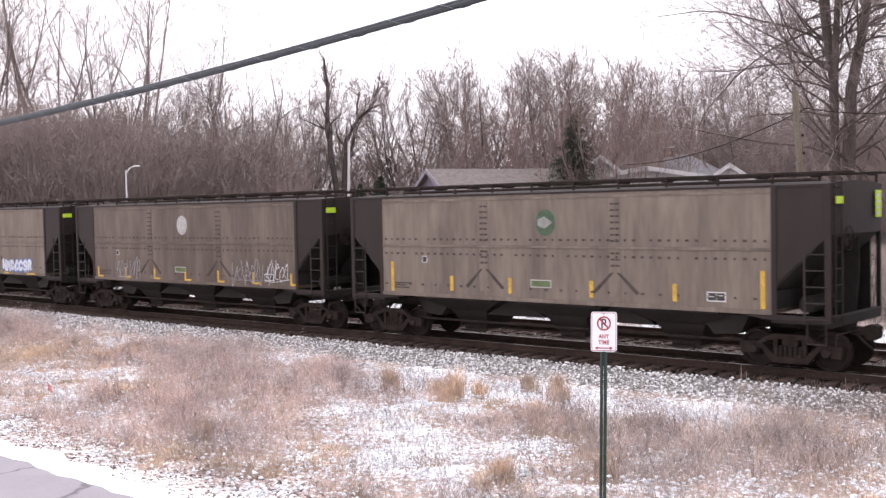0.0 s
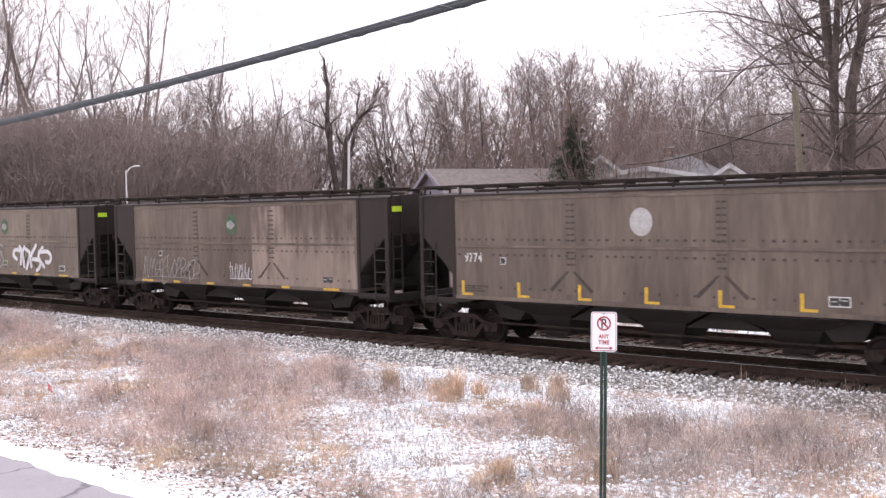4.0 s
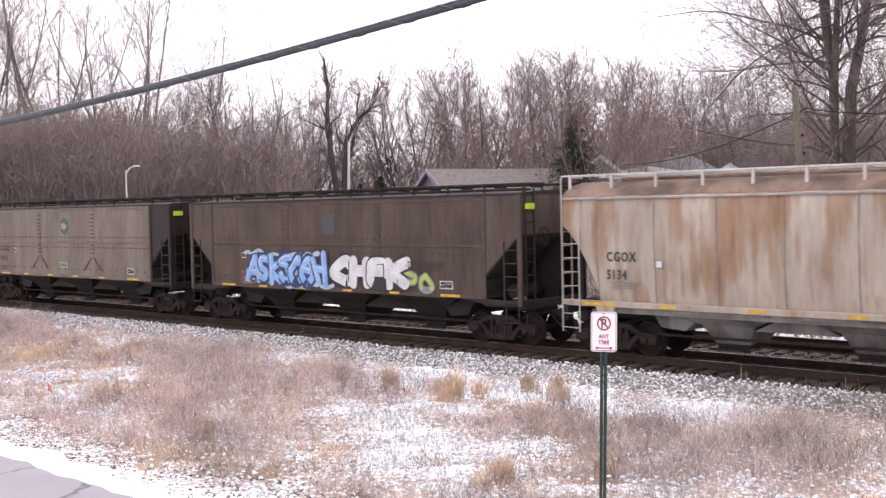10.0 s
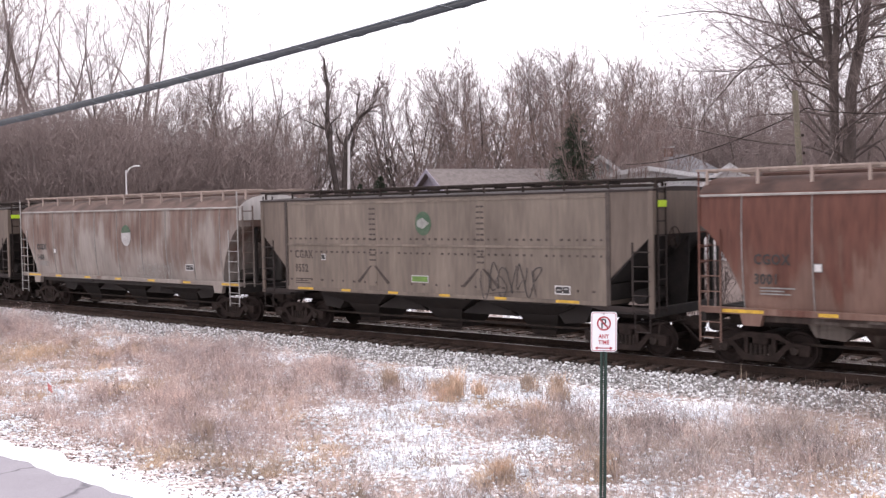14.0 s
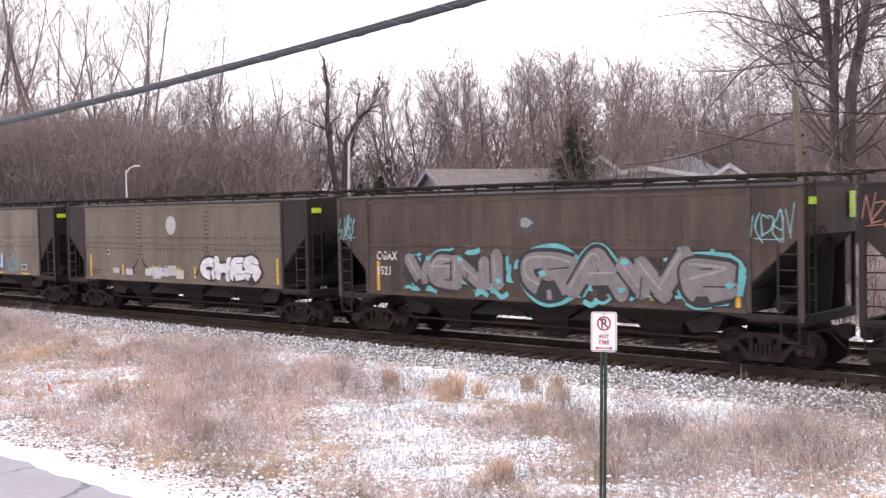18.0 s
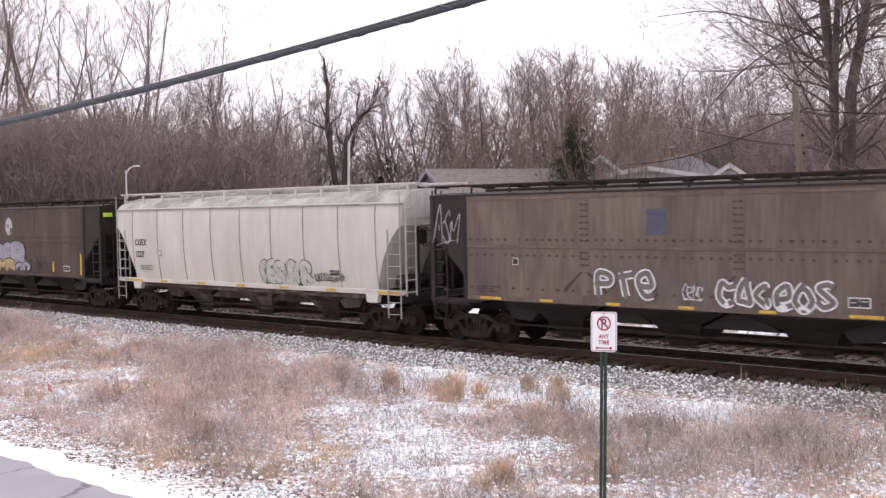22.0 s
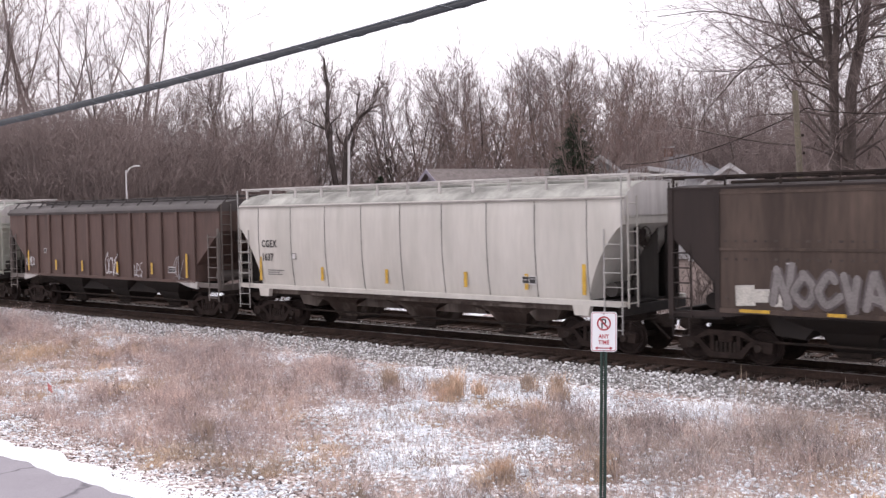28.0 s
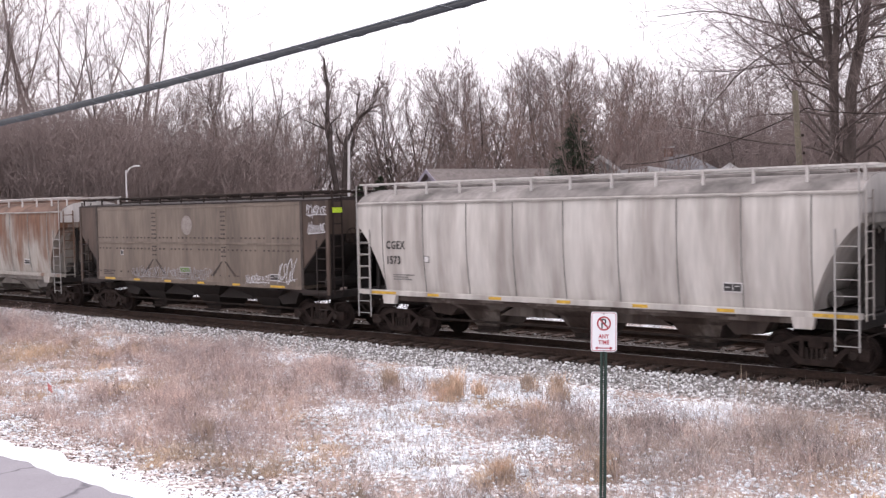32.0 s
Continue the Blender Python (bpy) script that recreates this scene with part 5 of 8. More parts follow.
for q, kind, paint, second, emblem, marks, refl, gplate, words in ROSTER:
    if kind == A_:
        car, sets, L = car_smooth(words, q, M[paint], M[second])
        if emblem:
            logo(car, emblem, 7.6, 3.53, -1.603)
        if marks:
            mark_text(car, marks, 1.75, 2.42, -1.604, 0.36, M["chalk"] if marks in ("9774", "CGAX 9521") else M["stain"], 0.46)
        small_marks(car, -1.602, 1.75, 12.38, 1.71, M["stain"], True, L, gplate)
        reflectors(car, -1.603 if refl != "flat" else -1.631, refl, L, 1.37)
    elif kind == B_:
        car, sets, L = car_ribbed(words, q, M[paint])
        if emblem:
            logo(car, emblem, 8.35, 3.2, -1.522)
        if marks:
            mark_text(car, marks, 2.75, 2.75, -1.524, 0.36, M["stain"], 0.46)
        small_marks(car, -1.522, 1.75, 12.5, 1.83, M["stain"], False, L)
        reflectors(car, -1.612, refl, L, 1.46)
    else:
        car, sets, L = car_round(words, q, M[paint], M[second], M[paint + "_roof"], M["board_tan" if paint in ("grey_rust", "red_rust") else "board_pale"])
        if emblem:
            logo(car, emblem, 9.55 if marks in ("CGOX 5134", "CGOX 5072") else 8.58, 3.14, -1.645)
        mark_text(car, marks, 1.28 if paint.startswith("white") else 1.42, 2.76 if paint.startswith("white") else 2.52, -1.640, 0.34, M["ink"], 0.46)
        small_marks(car, -1.60, 1.55, 12.5, 1.95, M["seam"], False, L, None, True)
        if refl == "sill":
            for i in range(7):
                part("reflector", plate(0.6 + i * 2.35, (1.05 if 0 < i < 6 else 1.65) + i * 2.35, 1.355, 1.435, -1.622), M["yellow"], car)
        elif refl:
            reflectors(car, -1.60, refl, L, 1.50, True, paint == "cream_rust")
    if "tan rust stains" in words:
        part("weathered_sheet", Shape().box(8.75, L - 1.395, -1.609, -1.6005, 1.45, 4.16, 0.003), M["grey_tan"], car, "tan weathered side sheet with dark runs")
    if marks == "CGEX 1555":
        part("placard", plate(7.98, 8.60, 1.76, 2.10, -1.60), M["yellow"], car, "square yellow placard")
    TRAIN.append((q, car, sets, L))

# ---- no-parking sign ----
SGN = Vector((-6.294, -15.439, 0))
sign = empty("parking_sign", pose(SGN.x, SGN.y, ground_height(SGN.x, SGN.y), 0, 1.2, 34))
tagged(sign, "white no-parking sign with red lettering on a green steel post", "road sign")

# ---- overhead cable ----

# ---- graffiti: paint on the car sides ----
for nm, col in (("white", (0.66, 0.66, 0.68)), ("pale", (0.33, 0.32, 0.33)), ("silver", (0.30, 0.285, 0.27)), ("ice", (0.40, 0.48, 0.56)), ("teal", (0.13, 0.42, 0.44)), ("blue", (0.16, 0.29, 0.58)),
                ("green", (0.145, 0.225, 0.085)), ("orange", (0.42, 0.21, 0.13)), ("red", (0.34, 0.055, 0.05)), ("lime", (0.42, 0.46, 0.10)), ("cream", (0.60, 0.58, 0.46)), ("black", (0.028, 0.026, 0.028)),
                ("lilac", (0.29, 0.29, 0.325)), ("slate", (0.20, 0.24, 0.27)), ("salmon", (0.40, 0.19, 0.15)), ("mist", (0.20, 0.185, 0.18)), ("haze", (0.098, 0.082, 0.082)), ("haze_light", (0.118, 0.105, 0.112)), ("sky", (0.24, 0.42, 0.72)), ("navy", (0.03, 0.045, 0.14)), ("steel", (0.20, 0.182, 0.18)), ("ghost", (0.155, 0.135, 0.122)), ("shade", (0.05, 0.042, 0.040)), ("mint", (0.34, 0.52, 0.33)), ("ochre", (0.42, 0.30, 0.14)),
                ("fog_0", (0.098, 0.081, 0.076)), ("fog_1", (0.118, 0.102, 0.100)), ("fog_2", (0.150, 0.135, 0.137)), ("fog_3", (0.158, 0.146, 0.152)), ("fog_4", (0.174, 0.165, 0.175)), ("bone", (0.50, 0.485, 0.44)), ("snow", (0.46, 0.46, 0.50)), ("olive", (0.15, 0.17, 0.09)), ("chalk", (0.50, 0.50, 0.455)), ("aqua", (0.24, 0.47, 0.49))):
    M["spray_" + nm] = plain("spray_" + nm, col, tuple(v * 0.72 for v in col), 4.0, 0.75, 0, 0.05, lo=0.4, hi=0.75)


def curve_through(pts, n=6):
    """A smooth line through points."""
    p = [Vector((x, z)) for x, z in pts]
    if len(p) < 3:
        return p
    out = []
    for i in range(len(p) - 1):
        a, b, c, d = p[max(i - 1, 0)], p[i], p[i + 1], p[min(i + 2, len(p) - 1)]
        for j in range(n):
            t = j / n
            out.append(0.5 * ((2 * b) + (c - a) * t + (2 * a - 5 * b + 4 * c - d) * t * t + (3 * b - a - 3 * c + d) * t ** 3))
    return out + [p[-1]]


class Paint:
    """Brush strokes laid on a car side, each a hair above the last; the side may lean or bulge."""

    def __init__(self, side):
        self.side, self.lift, self.sets = side, 0.0, {}

    def stroke(self, pts, w, mat, n=6, taper=True):
        s = self.sets.setdefault(mat, Shape())
        line = curve_through(pts, n)
        self.lift += 0.00015
        vs, m = [], len(line)
        for i, c in enumerate(line):
            d = (line[min(i + 1, m - 1)] - line[max(i - 1, 0)])
            d = d.normalized() if d.length > 1e-6 else Vector((1, 0))
            e = Vector((-d.y, d.x)) * w / 2 * (0.72 if taper and i in (0, m - 1) else 1.0)
            for q_ in (c + e, c - e):
                vs.append((q_.x, self.side(q_.y) - self.lift, q_.y))
        s.add(vs, [(2 * i, 2 * i + 1, 2 * i + 3, 2 * i + 2) for i in range(m - 1)])

    def blob(self, cx, cz, rx_, rz_, mat, g, n=14, rough=0.25):
        s = self.sets.setdefault(mat, Shape())
        self.lift += 0.00002
        vs = [(cx, self.side(cz) - self.lift, cz)]
        for i in range(n):
            a, k = 2 * math.pi * i / n, 1 + g.uniform(-rough, rough)
            z = cz + rz_ * k * math.sin(a)
            vs.append((cx + rx_ * k * math.cos(a), self.side(z) - self.lift, z))
        s.add(vs, [(0, 1 + i, 1 + (i + 1) % n) for i in range(n)])

    def fill(self, pts, mat, grow=1.0):
        """A closed shape round its own centre."""
        line = curve_through(pts, 4)
        c = sum(line, Vector((0, 0))) / len(line)
        s = self.sets.setdefault(mat, Shape())
        self.lift += 0.00015
        ring = [c + (q_ - c) * grow for q_ in line]
        vs = [(q_.x, self.side(q_.y) - self.lift, q_.y) for q_ in [c] + ring]
        n = len(ring)
        s.add(vs, [(0, 1 + i, 1 + (i + 1) % n) for i in range(n)])

    def slab(self, pts, mat):
        """A flat polygon with straight edges."""
        s = self.sets.setdefault(mat, Shape())
        self.lift += 0.00015
        s.add([(x, self.side(z) - self.lift, z) for x, z in pts], [tuple(range(len(pts)))])

    def done(self, car, label):
        for mat, s in self.sets.items():
            tagged(part("graffiti", s, M["spray_" + mat], car, label), kind="stuff")


STAR = [[(.13, .41), (.03, .55), (.05, .71), (.14, .76), (.22, .69)], [(.18, .9), (.24, .69), (.2, .22)], [(.34, .88), (.27, .69), (.29, .35), (.30, .14)],
        [(.34, .79), (.45, .66), (.42, .41), (.35, .07)], [(.63, .95), (.5, .62), (.46, .47), (.49, .14)], [(.5, .45), (.69, .41), (.7, .21), (.6, .05)],
        [(.8, .88), (.67, .55), (.82, .17)], [(.67, .69), (.9, .71), (.98, .53), (.93, .36), (.83, .38)]]
GLYPHS = {  # letter strokes in a unit cell
    "C": [[(.92, .78), (.6, .98), (.18, .75), (.06, .42), (.28, .06), (.65, .02), (.94, .22)]],
    "H": [[(.12, 1), (.10, 0)], [(.1, .48), (.9, .55)], [(.9, 1), (.88, 0)]],
    "h": [[(.12, 1.08), (.1, 0)], [(.1, .42), (.5, .66), (.86, .45), (.86, 0)]],
    "E": [[(.92, .95), (.2, .95), (.1, .5), (.14, .05), (.92, .04)], [(.12, .5), (.78, .53)]],
    "e": [[(.1, .48), (.85, .55), (.72, .9), (.32, .9), (.08, .5), (.3, .06), (.92, .12)]],
    "K": [[(.1, 1), (.12, 0)], [(.92, 1), (.2, .5), (.95, 0)]],
    "S": [[(.9, .85), (.5, 1), (.12, .78), (.5, .52), (.88, .28), (.5, 0), (.06, .15)]],
    "A": [[(.0, 0), (.42, 1), (.55, 1), (.98, 0)], [(.2, .35), (.78, .35)]],
    "N": [[(.08, 0), (.1, 1)], [(.1, .95), (.88, .05)], [(.9, 0), (.92, 1)]],
    "R": [[(.1, 0), (.12, 1), (.8, .92), (.78, .58), (.15, .5)], [(.35, .5), (.98, 0)]],
    "P": [[(.1, 0), (.12, 1), (.85, .9), (.85, .55), (.15, .45)]],
    "O": [[(.5, 1), (.1, .7), (.12, .25), (.5, 0), (.9, .28), (.88, .72), (.5, 1)]],
    "V": [[(.02, 1), (.45, 0), (.55, 0), (1, 1)]],
    "I": [[(.5, 1), (.5, 0)]],
    "U": [[(.08, 1), (.1, .3), (.5, 0), (.9, .3), (.92, 1)]],
    "G": [[(.92, .8), (.55, 1), (.12, .7), (.1, .3), (.5, .02), (.9, .2), (.9, .48), (.55, .48)]],
    "M": [[(.04, 0), (.14, 1), (.5, .35), (.86, 1), (.96, 0)]],
    "Z": [[(.05, .95), (.92, .95), (.08, .05), (.95, .05)]],
    "F": [[(.92, .97), (.15, .95), (.12, 0)], [(.12, .5), (.75, .53)]],
    "T": [[(.02, .95), (.98, 1)], [(.5, .95), (.45, 0)]],
}
COUNTERS = {  # the narrow dark gaps inside swollen letters
    "C": [[(.46, .50), (.98, .52)]], "G": [[(.46, .62), (.9, .68)]], "H": [[(.5, 1), (.5, .74)], [(.5, .32), (.5, 0)]], "h": [[(.5, .36), (.5, 0)]], "E": [[(.42, .75), (1, .77)], [(.42, .27), (1, .27)]], "e": [[(.4, .72), (.62, .73)], [(.45, .32), (1, .34)]],
    "K": [[(.5, 1), (.44, .74)], [(.52, .26), (.5, 0)]], "S": [[(.44, .76), (1, .68)], [(0, .33), (.56, .26)]], "A": [[(.5, .66), (.5, .52)], [(.5, .2), (.5, 0)]], "N": [[(.34, .5), (.3, 0)], [(.68, 1), (.66, .5)]], "R": [[(.4, .75), (.62, .74)], [(.5, .3), (.44, 0)]],
    "P": [[(.42, .74), (.64, .72)], [(.62, .32), (.6, 0)]], "O": [[(.5, .68), (.5, .34)]], "V": [[(.5, 1), (.5, .5)]], "U": [[(.5, 1), (.5, .36)]], "M": [[(.3, .5), (.26, 0)], [(.72, .5), (.76, 0)]], "I": [], "Z": [], "F": [], "T": []}
BLOCK_CAST = [[(-0.13, 0.34), (0.0, 0.78), (0.08, 0.55), (0.10, 0.12), (0.03, 0.16)], [(0.92, 0.70), (1.02, 0.52), (1.18, 0.40), (1.08, 0.14), (0.90, 0.10)]]
BLOCK_SLABS = [  # rim and face
    ([(0.0, 1.0), (0.53, 0.98), (0.56, 0.80), (0.63, 0.04), (0.07, 0.06)], [(0.02, 0.95), (0.515, 0.93), (0.54, 0.78), (0.60, 0.08), (0.10, 0.12)]),
    ([(0.55, 1.0), (1.0, 1.0), (0.94, 0.6), (0.87, 0.0), (0.60, 0.0), (0.63, 0.5)], [(0.57, 0.95), (0.945, 0.95), (0.87, 0.6), (0.80, 0.03), (0.74, 0.03), (0.71, 0.5), (0.64, 0.62)])]
POOL = "CEKSANRPOVUGMZTe"
PALETTE = {  # fill, edge, backing, highlight
    "white": ("white", "black", None, None), "blue": ("sky", "navy", "ice", "white"), "teal": ("steel", "black", "teal", "silver"), "lilac": ("lilac", "shade", None, None), "foam": ("snow", "shade", None, None), "faint": ("haze_light", "mist", None, None), "ochre": ("ochre", "shade", None, None), "cream": ("cream", "black", None, None),
    "silver": ("pale", "slate", None, None), "chrome": ("ghost", "silver", None, None), "salmon": ("salmon", "white", None, None), "outline": ("ghost", "white", None, None), "bright_outline": ("shade", "white", None, None),
    "blue_line": ("white", "blue", None, None), "ice": ("ice", "navy", None, None), "mist": ("mist", "haze", None, None), "lime": ("lime", "slate", None, None), "mint": ("mint", "green", None, None), "ink_line": ("chalk", "shade", None, None)}


def cells(x0, x1, k, over=0.12):
    w = (x1 - x0) / k
    return [(x0 + w * (i - over), x0 + w * (i + 1 + over)) for i in range(k)]


def glyph_lines(g, ch, a, b, z0, z1, jit, lean):
    """One letter's strokes fitted to a cell, loosened a little."""
    out = []
    for line in GLYPHS[ch]:
        out.append([(a + (b - a) * (u + g.normal(0, jit)) + lean * (z1 - z0) * v, z0 + (z1 - z0) * (v + g.normal(0, jit))) for u, v in line])
    return out


def fat_word(p, g, word, x0, x1, z0, z1, colours, weight=0.30, jit=0.05, rim=0.0):
    """Swollen letters: a broad edge stroke, a narrower fill on it, then highlights."""
    fill, edge, back, shine = colours
    h = z1 - z0
    w = h * weight
    spans = cells(x0 + w * 0.5, x1 - w * 0.5, len(word), 0.0 if back else 0.02 if weight > 0.27 else -0.10)
    jit = jit * 2 if shine else jit * 1.7 if weight < 0.27 else jit
    lines = [glyph_lines(g, ch, a, b, z0 + w * 0.55 + h * g.uniform(0, 0.06), z1 - w * 0.55 - h * g.uniform(0, 0.08), jit, g.uniform(-0.08, 0.08)) for ch, (a, b) in zip(word, spans)]
    if back:
        for strokes in lines:
            for line in strokes:
                p.stroke([(x + g.normal(0, 0.05), z + g.normal(0, 0.05)) for x, z in line], w * 1.75, back)
        for k in range(len(word) * 5):
            cx, cz, q_ = g.uniform(x0, x1), g.uniform(z0 + h * 0.1, z1 - h * 0.2), h * g.uniform(0.18, 0.34)
            p.slab([(cx - q_ * 0.6, cz - q_ * 0.3), (cx + q_ * g.uniform(0.3, 0.9), cz - q_ * 0.5), (cx + q_ * g.uniform(0.2, 0.8), cz + q_ * g.uniform(0.4, 0.9)), (cx - q_ * 0.3, cz + q_ * 0.5)], back if k % 3 else edge)
        for k in range(len(word) * 3):
            cx, cz = g.uniform(x0, x1), g.choice([z0 + h * 0.1, z1 - h * 0.08]) + g.normal(0, h * 0.05)
            p.stroke([(cx - h * g.uniform(0.1, 0.3), cz), (cx, cz + h * g.uniform(-0.12, 0.12)), (cx + h * g.uniform(0.1, 0.35), cz + h * g.uniform(-0.1, 0.1))], h * g.uniform(0.05, 0.12), back)
    rim = rim or min(0.17 if back else 0.12, w * 0.6)
    for strokes in lines:
        for line in strokes:
            p.stroke(line, w + rim * 1.25, edge, taper=False)
    for ch, (a, b), strokes in zip(word, spans, lines):
        for line in strokes:
            p.stroke(line, w + rim * 0.8, edge, taper=False)
        for line in strokes:
            p.stroke(line, w, fill, taper=False)
            for x, z in (line[0], line[-1]):
                p.blob(x, z, w * 0.5, w * 0.5, fill, g, 12, 0.08)
        if weight > 0.27:
            for line in COUNTERS[ch]:
                p.stroke([(a + (b - a) * u, z0 + h * (0.1 + 0.8 * v)) for u, v in line], rim * 0.32, edge)
        if shine:
            for line in strokes:
                k = max(1, len(line) // 2)
                p.stroke([(x - w * 0.22, z + w * 0.2) for x, z in line[:k + 1]], w * 0.14, shine)
        if back:
            x, z = strokes[0][-1]
            p.blob(x + g.normal(0, h * 0.05), z + h * 0.06, h * 0.09, h * 0.06, back, g)


def thin_word(p, g, word, x0, x1, z0, z1, mat, width, jit=0.09):
    """A quick tag: narrow leaning letters run close together."""
    lean = g.uniform(0.0, 0.25)
    for ch, (a, b) in zip(word, cells(x0, x1 - lean * (z1 - z0), len(word), 0.02)):
        hh = (z1 - z0) * g.uniform(0.75, 1.0)
        for line in glyph_lines(g, ch, a, b, z0 + (z1 - z0) * g.uniform(0, 0.12), z0 + hh, jit, lean):
            p.stroke(line, width, mat, 5)


def haze_stroke(p, g, line, width):
    """Fogged spray: a cloud of small flecks, thick along the line and thinning outwards."""
    pts = curve_through(line, 10)
    ln = sum((b - a).length for a, b in zip(pts[:-1], pts[1:]))
    for o in sorted(np.abs(g.normal(0, 0.42, int(ln * 620))), reverse=True):
        c = pts[int(g.integers(0, len(pts) - 1))]
        a = g.uniform(0, 6.28)
        tone = "fog_%d" % int(np.clip(4.4 - o * 5 + g.normal(0, 0.5), 0, 4))
        r = g.uniform(0.014, 0.036)
        p.blob(c.x + math.cos(a) * o * width + g.normal(0, 0.06), c.y + math.sin(a) * o * width, r * 1.3, r, tone, g, 6, 0.3)


def tag_car(car, items, side, seed):
    g = np.random.default_rng(seed)
    base = 0.0
    for x0, x1, z0, z1, style, col in items:
        z0 = max(z0, 1.475)
        h, w = z1 - z0, x1 - x0
        p = Paint(side)
        p.lift = base
        style, _, word = style.partition(":")
        if style in ("fat", "scrawl") and not word:
            n = max(2, round(w / (h * (0.72 if style == "fat" else 0.34))))
            word = "".join(g.choice(list(POOL)) for _ in range(n)) if style == "scrawl" else "".join(g.choice(list("CeSROPNU")) for _ in range(n))
        if style == "fat":
            fat_word(p, g, word, x0, x1, z0, z1, PALETTE[col], 0.17 if col in ("chrome", "outline", "bright_outline", "mist", "faint") else 0.33 if col == "white" else 0.28 if col == "ink_line" else 0.36 if col in ("lilac", "foam", "ochre") else 0.34 if col == "teal" else 0.22, 0.05, 0.09 if col in ("lilac", "foam", "ochre") else 0.05 if col == "ink_line" else 0.07 if "outline" in col else 0.0)
        elif style == "scrawl":
            thin_word(p, g, word, x0, x1, z0, z1, col, min(0.04, 0.016 + h * 0.018), 0.13)
            p.stroke([(x0 + w * 0.05, z0 + h * g.uniform(-0.02, 0.10)), (x0 + w * 0.4, z0 + h * g.uniform(0, 0.12)), (x0 + w * g.uniform(0.7, 1.05), z0 + h * g.uniform(-0.02, 0.2))], 0.018, col)
        elif style == "wave":
            pts = [(x0 + w * i / 16, z0 + h * (0.5 + 0.45 * math.sin(i * 1.7) * g.uniform(0.5, 1))) for i in range(17)]
            p.stroke(pts, 0.025, "slate")
        elif style == "star":
            for line in STAR:
                p.stroke([(x0 + u * w, z0 + v * h) for u, v in line], 0.20, "silver")
                p.stroke([(x0 + u * w, z0 + v * h) for u, v in line], 0.165, "white")
        elif style == "block":
            # two interlocked slabs with mint edges, blotches, and a dark cast shape at both ends
            at_ = lambda pts: [(x0 + w * u, z0 + h * v) for u, v in pts]
            for pts in BLOCK_CAST:
                p.fill(at_(pts), "shade")
            for rim_, face in BLOCK_SLABS:
                p.slab(at_([(u * 1.012 - 0.006, v * 1.03 - 0.015) for u, v in rim_]), "shade")
                p.slab(at_(rim_), "mint")
                p.slab(at_(face), col)
            for u, v, ru, rv_, tone in ((0.12, 0.60, 0.035, 0.17, "ochre"), (0.09, 0.75, 0.02, 0.08, "salmon"), (0.53, 0.44, 0.045, 0.22, "ochre"), (0.73, 0.80, 0.06, 0.13, "ochre"), (0.89, 0.84, 0.045, 0.10, "olive"), (0.32, 0.84, 0.07, 0.07, "olive"), (0.42, 0.55, 0.05, 0.2, "olive"), (0.40, 0.20, 0.10, 0.08, "olive")):
                p.blob(x0 + w * u, z0 + h * v, w * ru, h * rv_, tone, g, 14, 0.3)
            for pts in ([(0.18, 0.66), (0.30, 0.66), (0.29, 0.48), (0.20, 0.42)], [(0.24, 0.36), (0.36, 0.32), (0.35, 0.12), (0.28, 0.16)], [(0.53, 0.76), (0.64, 0.72), (0.65, 0.64)], [(0.66, 0.42), (0.66, 0.24), (0.68, 0.04)]):
                p.stroke(at_(pts), h * 0.07, "mint", 2)
        elif style == "patch":
            n = max(2, round(w / 0.5))
            for i in range(n):
                if g.uniform() < 0.12:
                    continue
                lift_ = g.uniform(-0.12, 0.12)
                p.stroke([(x0 + w * (i - 0.04) / n, z0 + h * (0.5 + lift_)), (x0 + w * (i + g.uniform(0.8, 1.04)) / n, z0 + h * (0.5 + lift_ + g.uniform(-0.05, 0.05)))], h * g.uniform(0.5, 0.9), g.choice(["bone", "white", "snow", "silver"]), taper=False)
                p.blob(x0 + w * (i + g.uniform(0.2, 0.8)) / n, z0 + h * g.uniform(0.3, 0.9), h * 0.2, h * 0.14, g.choice(["pale", "lime", "bone"]), g)
        elif style == "cloud":
            for line, wd in (([(3.9, 3.85), (3.78, 3.0), (3.72, 2.25), (4.1, 2.1), (4.55, 2.6)], 0.34), ([(2.0, 2.78), (2.8, 2.72), (3.7, 2.70)], 0.22), ([(5.5, 3.22), (6.6, 3.38), (7.9, 3.30), (9.6, 3.55)], 0.36),
                             ([(8.5, 3.10), (7.3, 2.95), (6.8, 2.50), (7.6, 2.42), (8.7, 2.55)], 0.32), ([(11.3, 2.95), (11.8, 3.38), (12.6, 3.55)], 0.30), ([(7.9, 3.30), (8.4, 3.0), (8.9, 2.75)], 0.5)):
                haze_stroke(p, g, line, wd * 1.3)
        elif style == "word":
            thin_word(p, g, "FRee", x0, x1, z0, z1, col, 0.045, 0.05)
        base = p.lift if style == "fat" else 0.0
        p.done(car, "spray-painted graffiti")


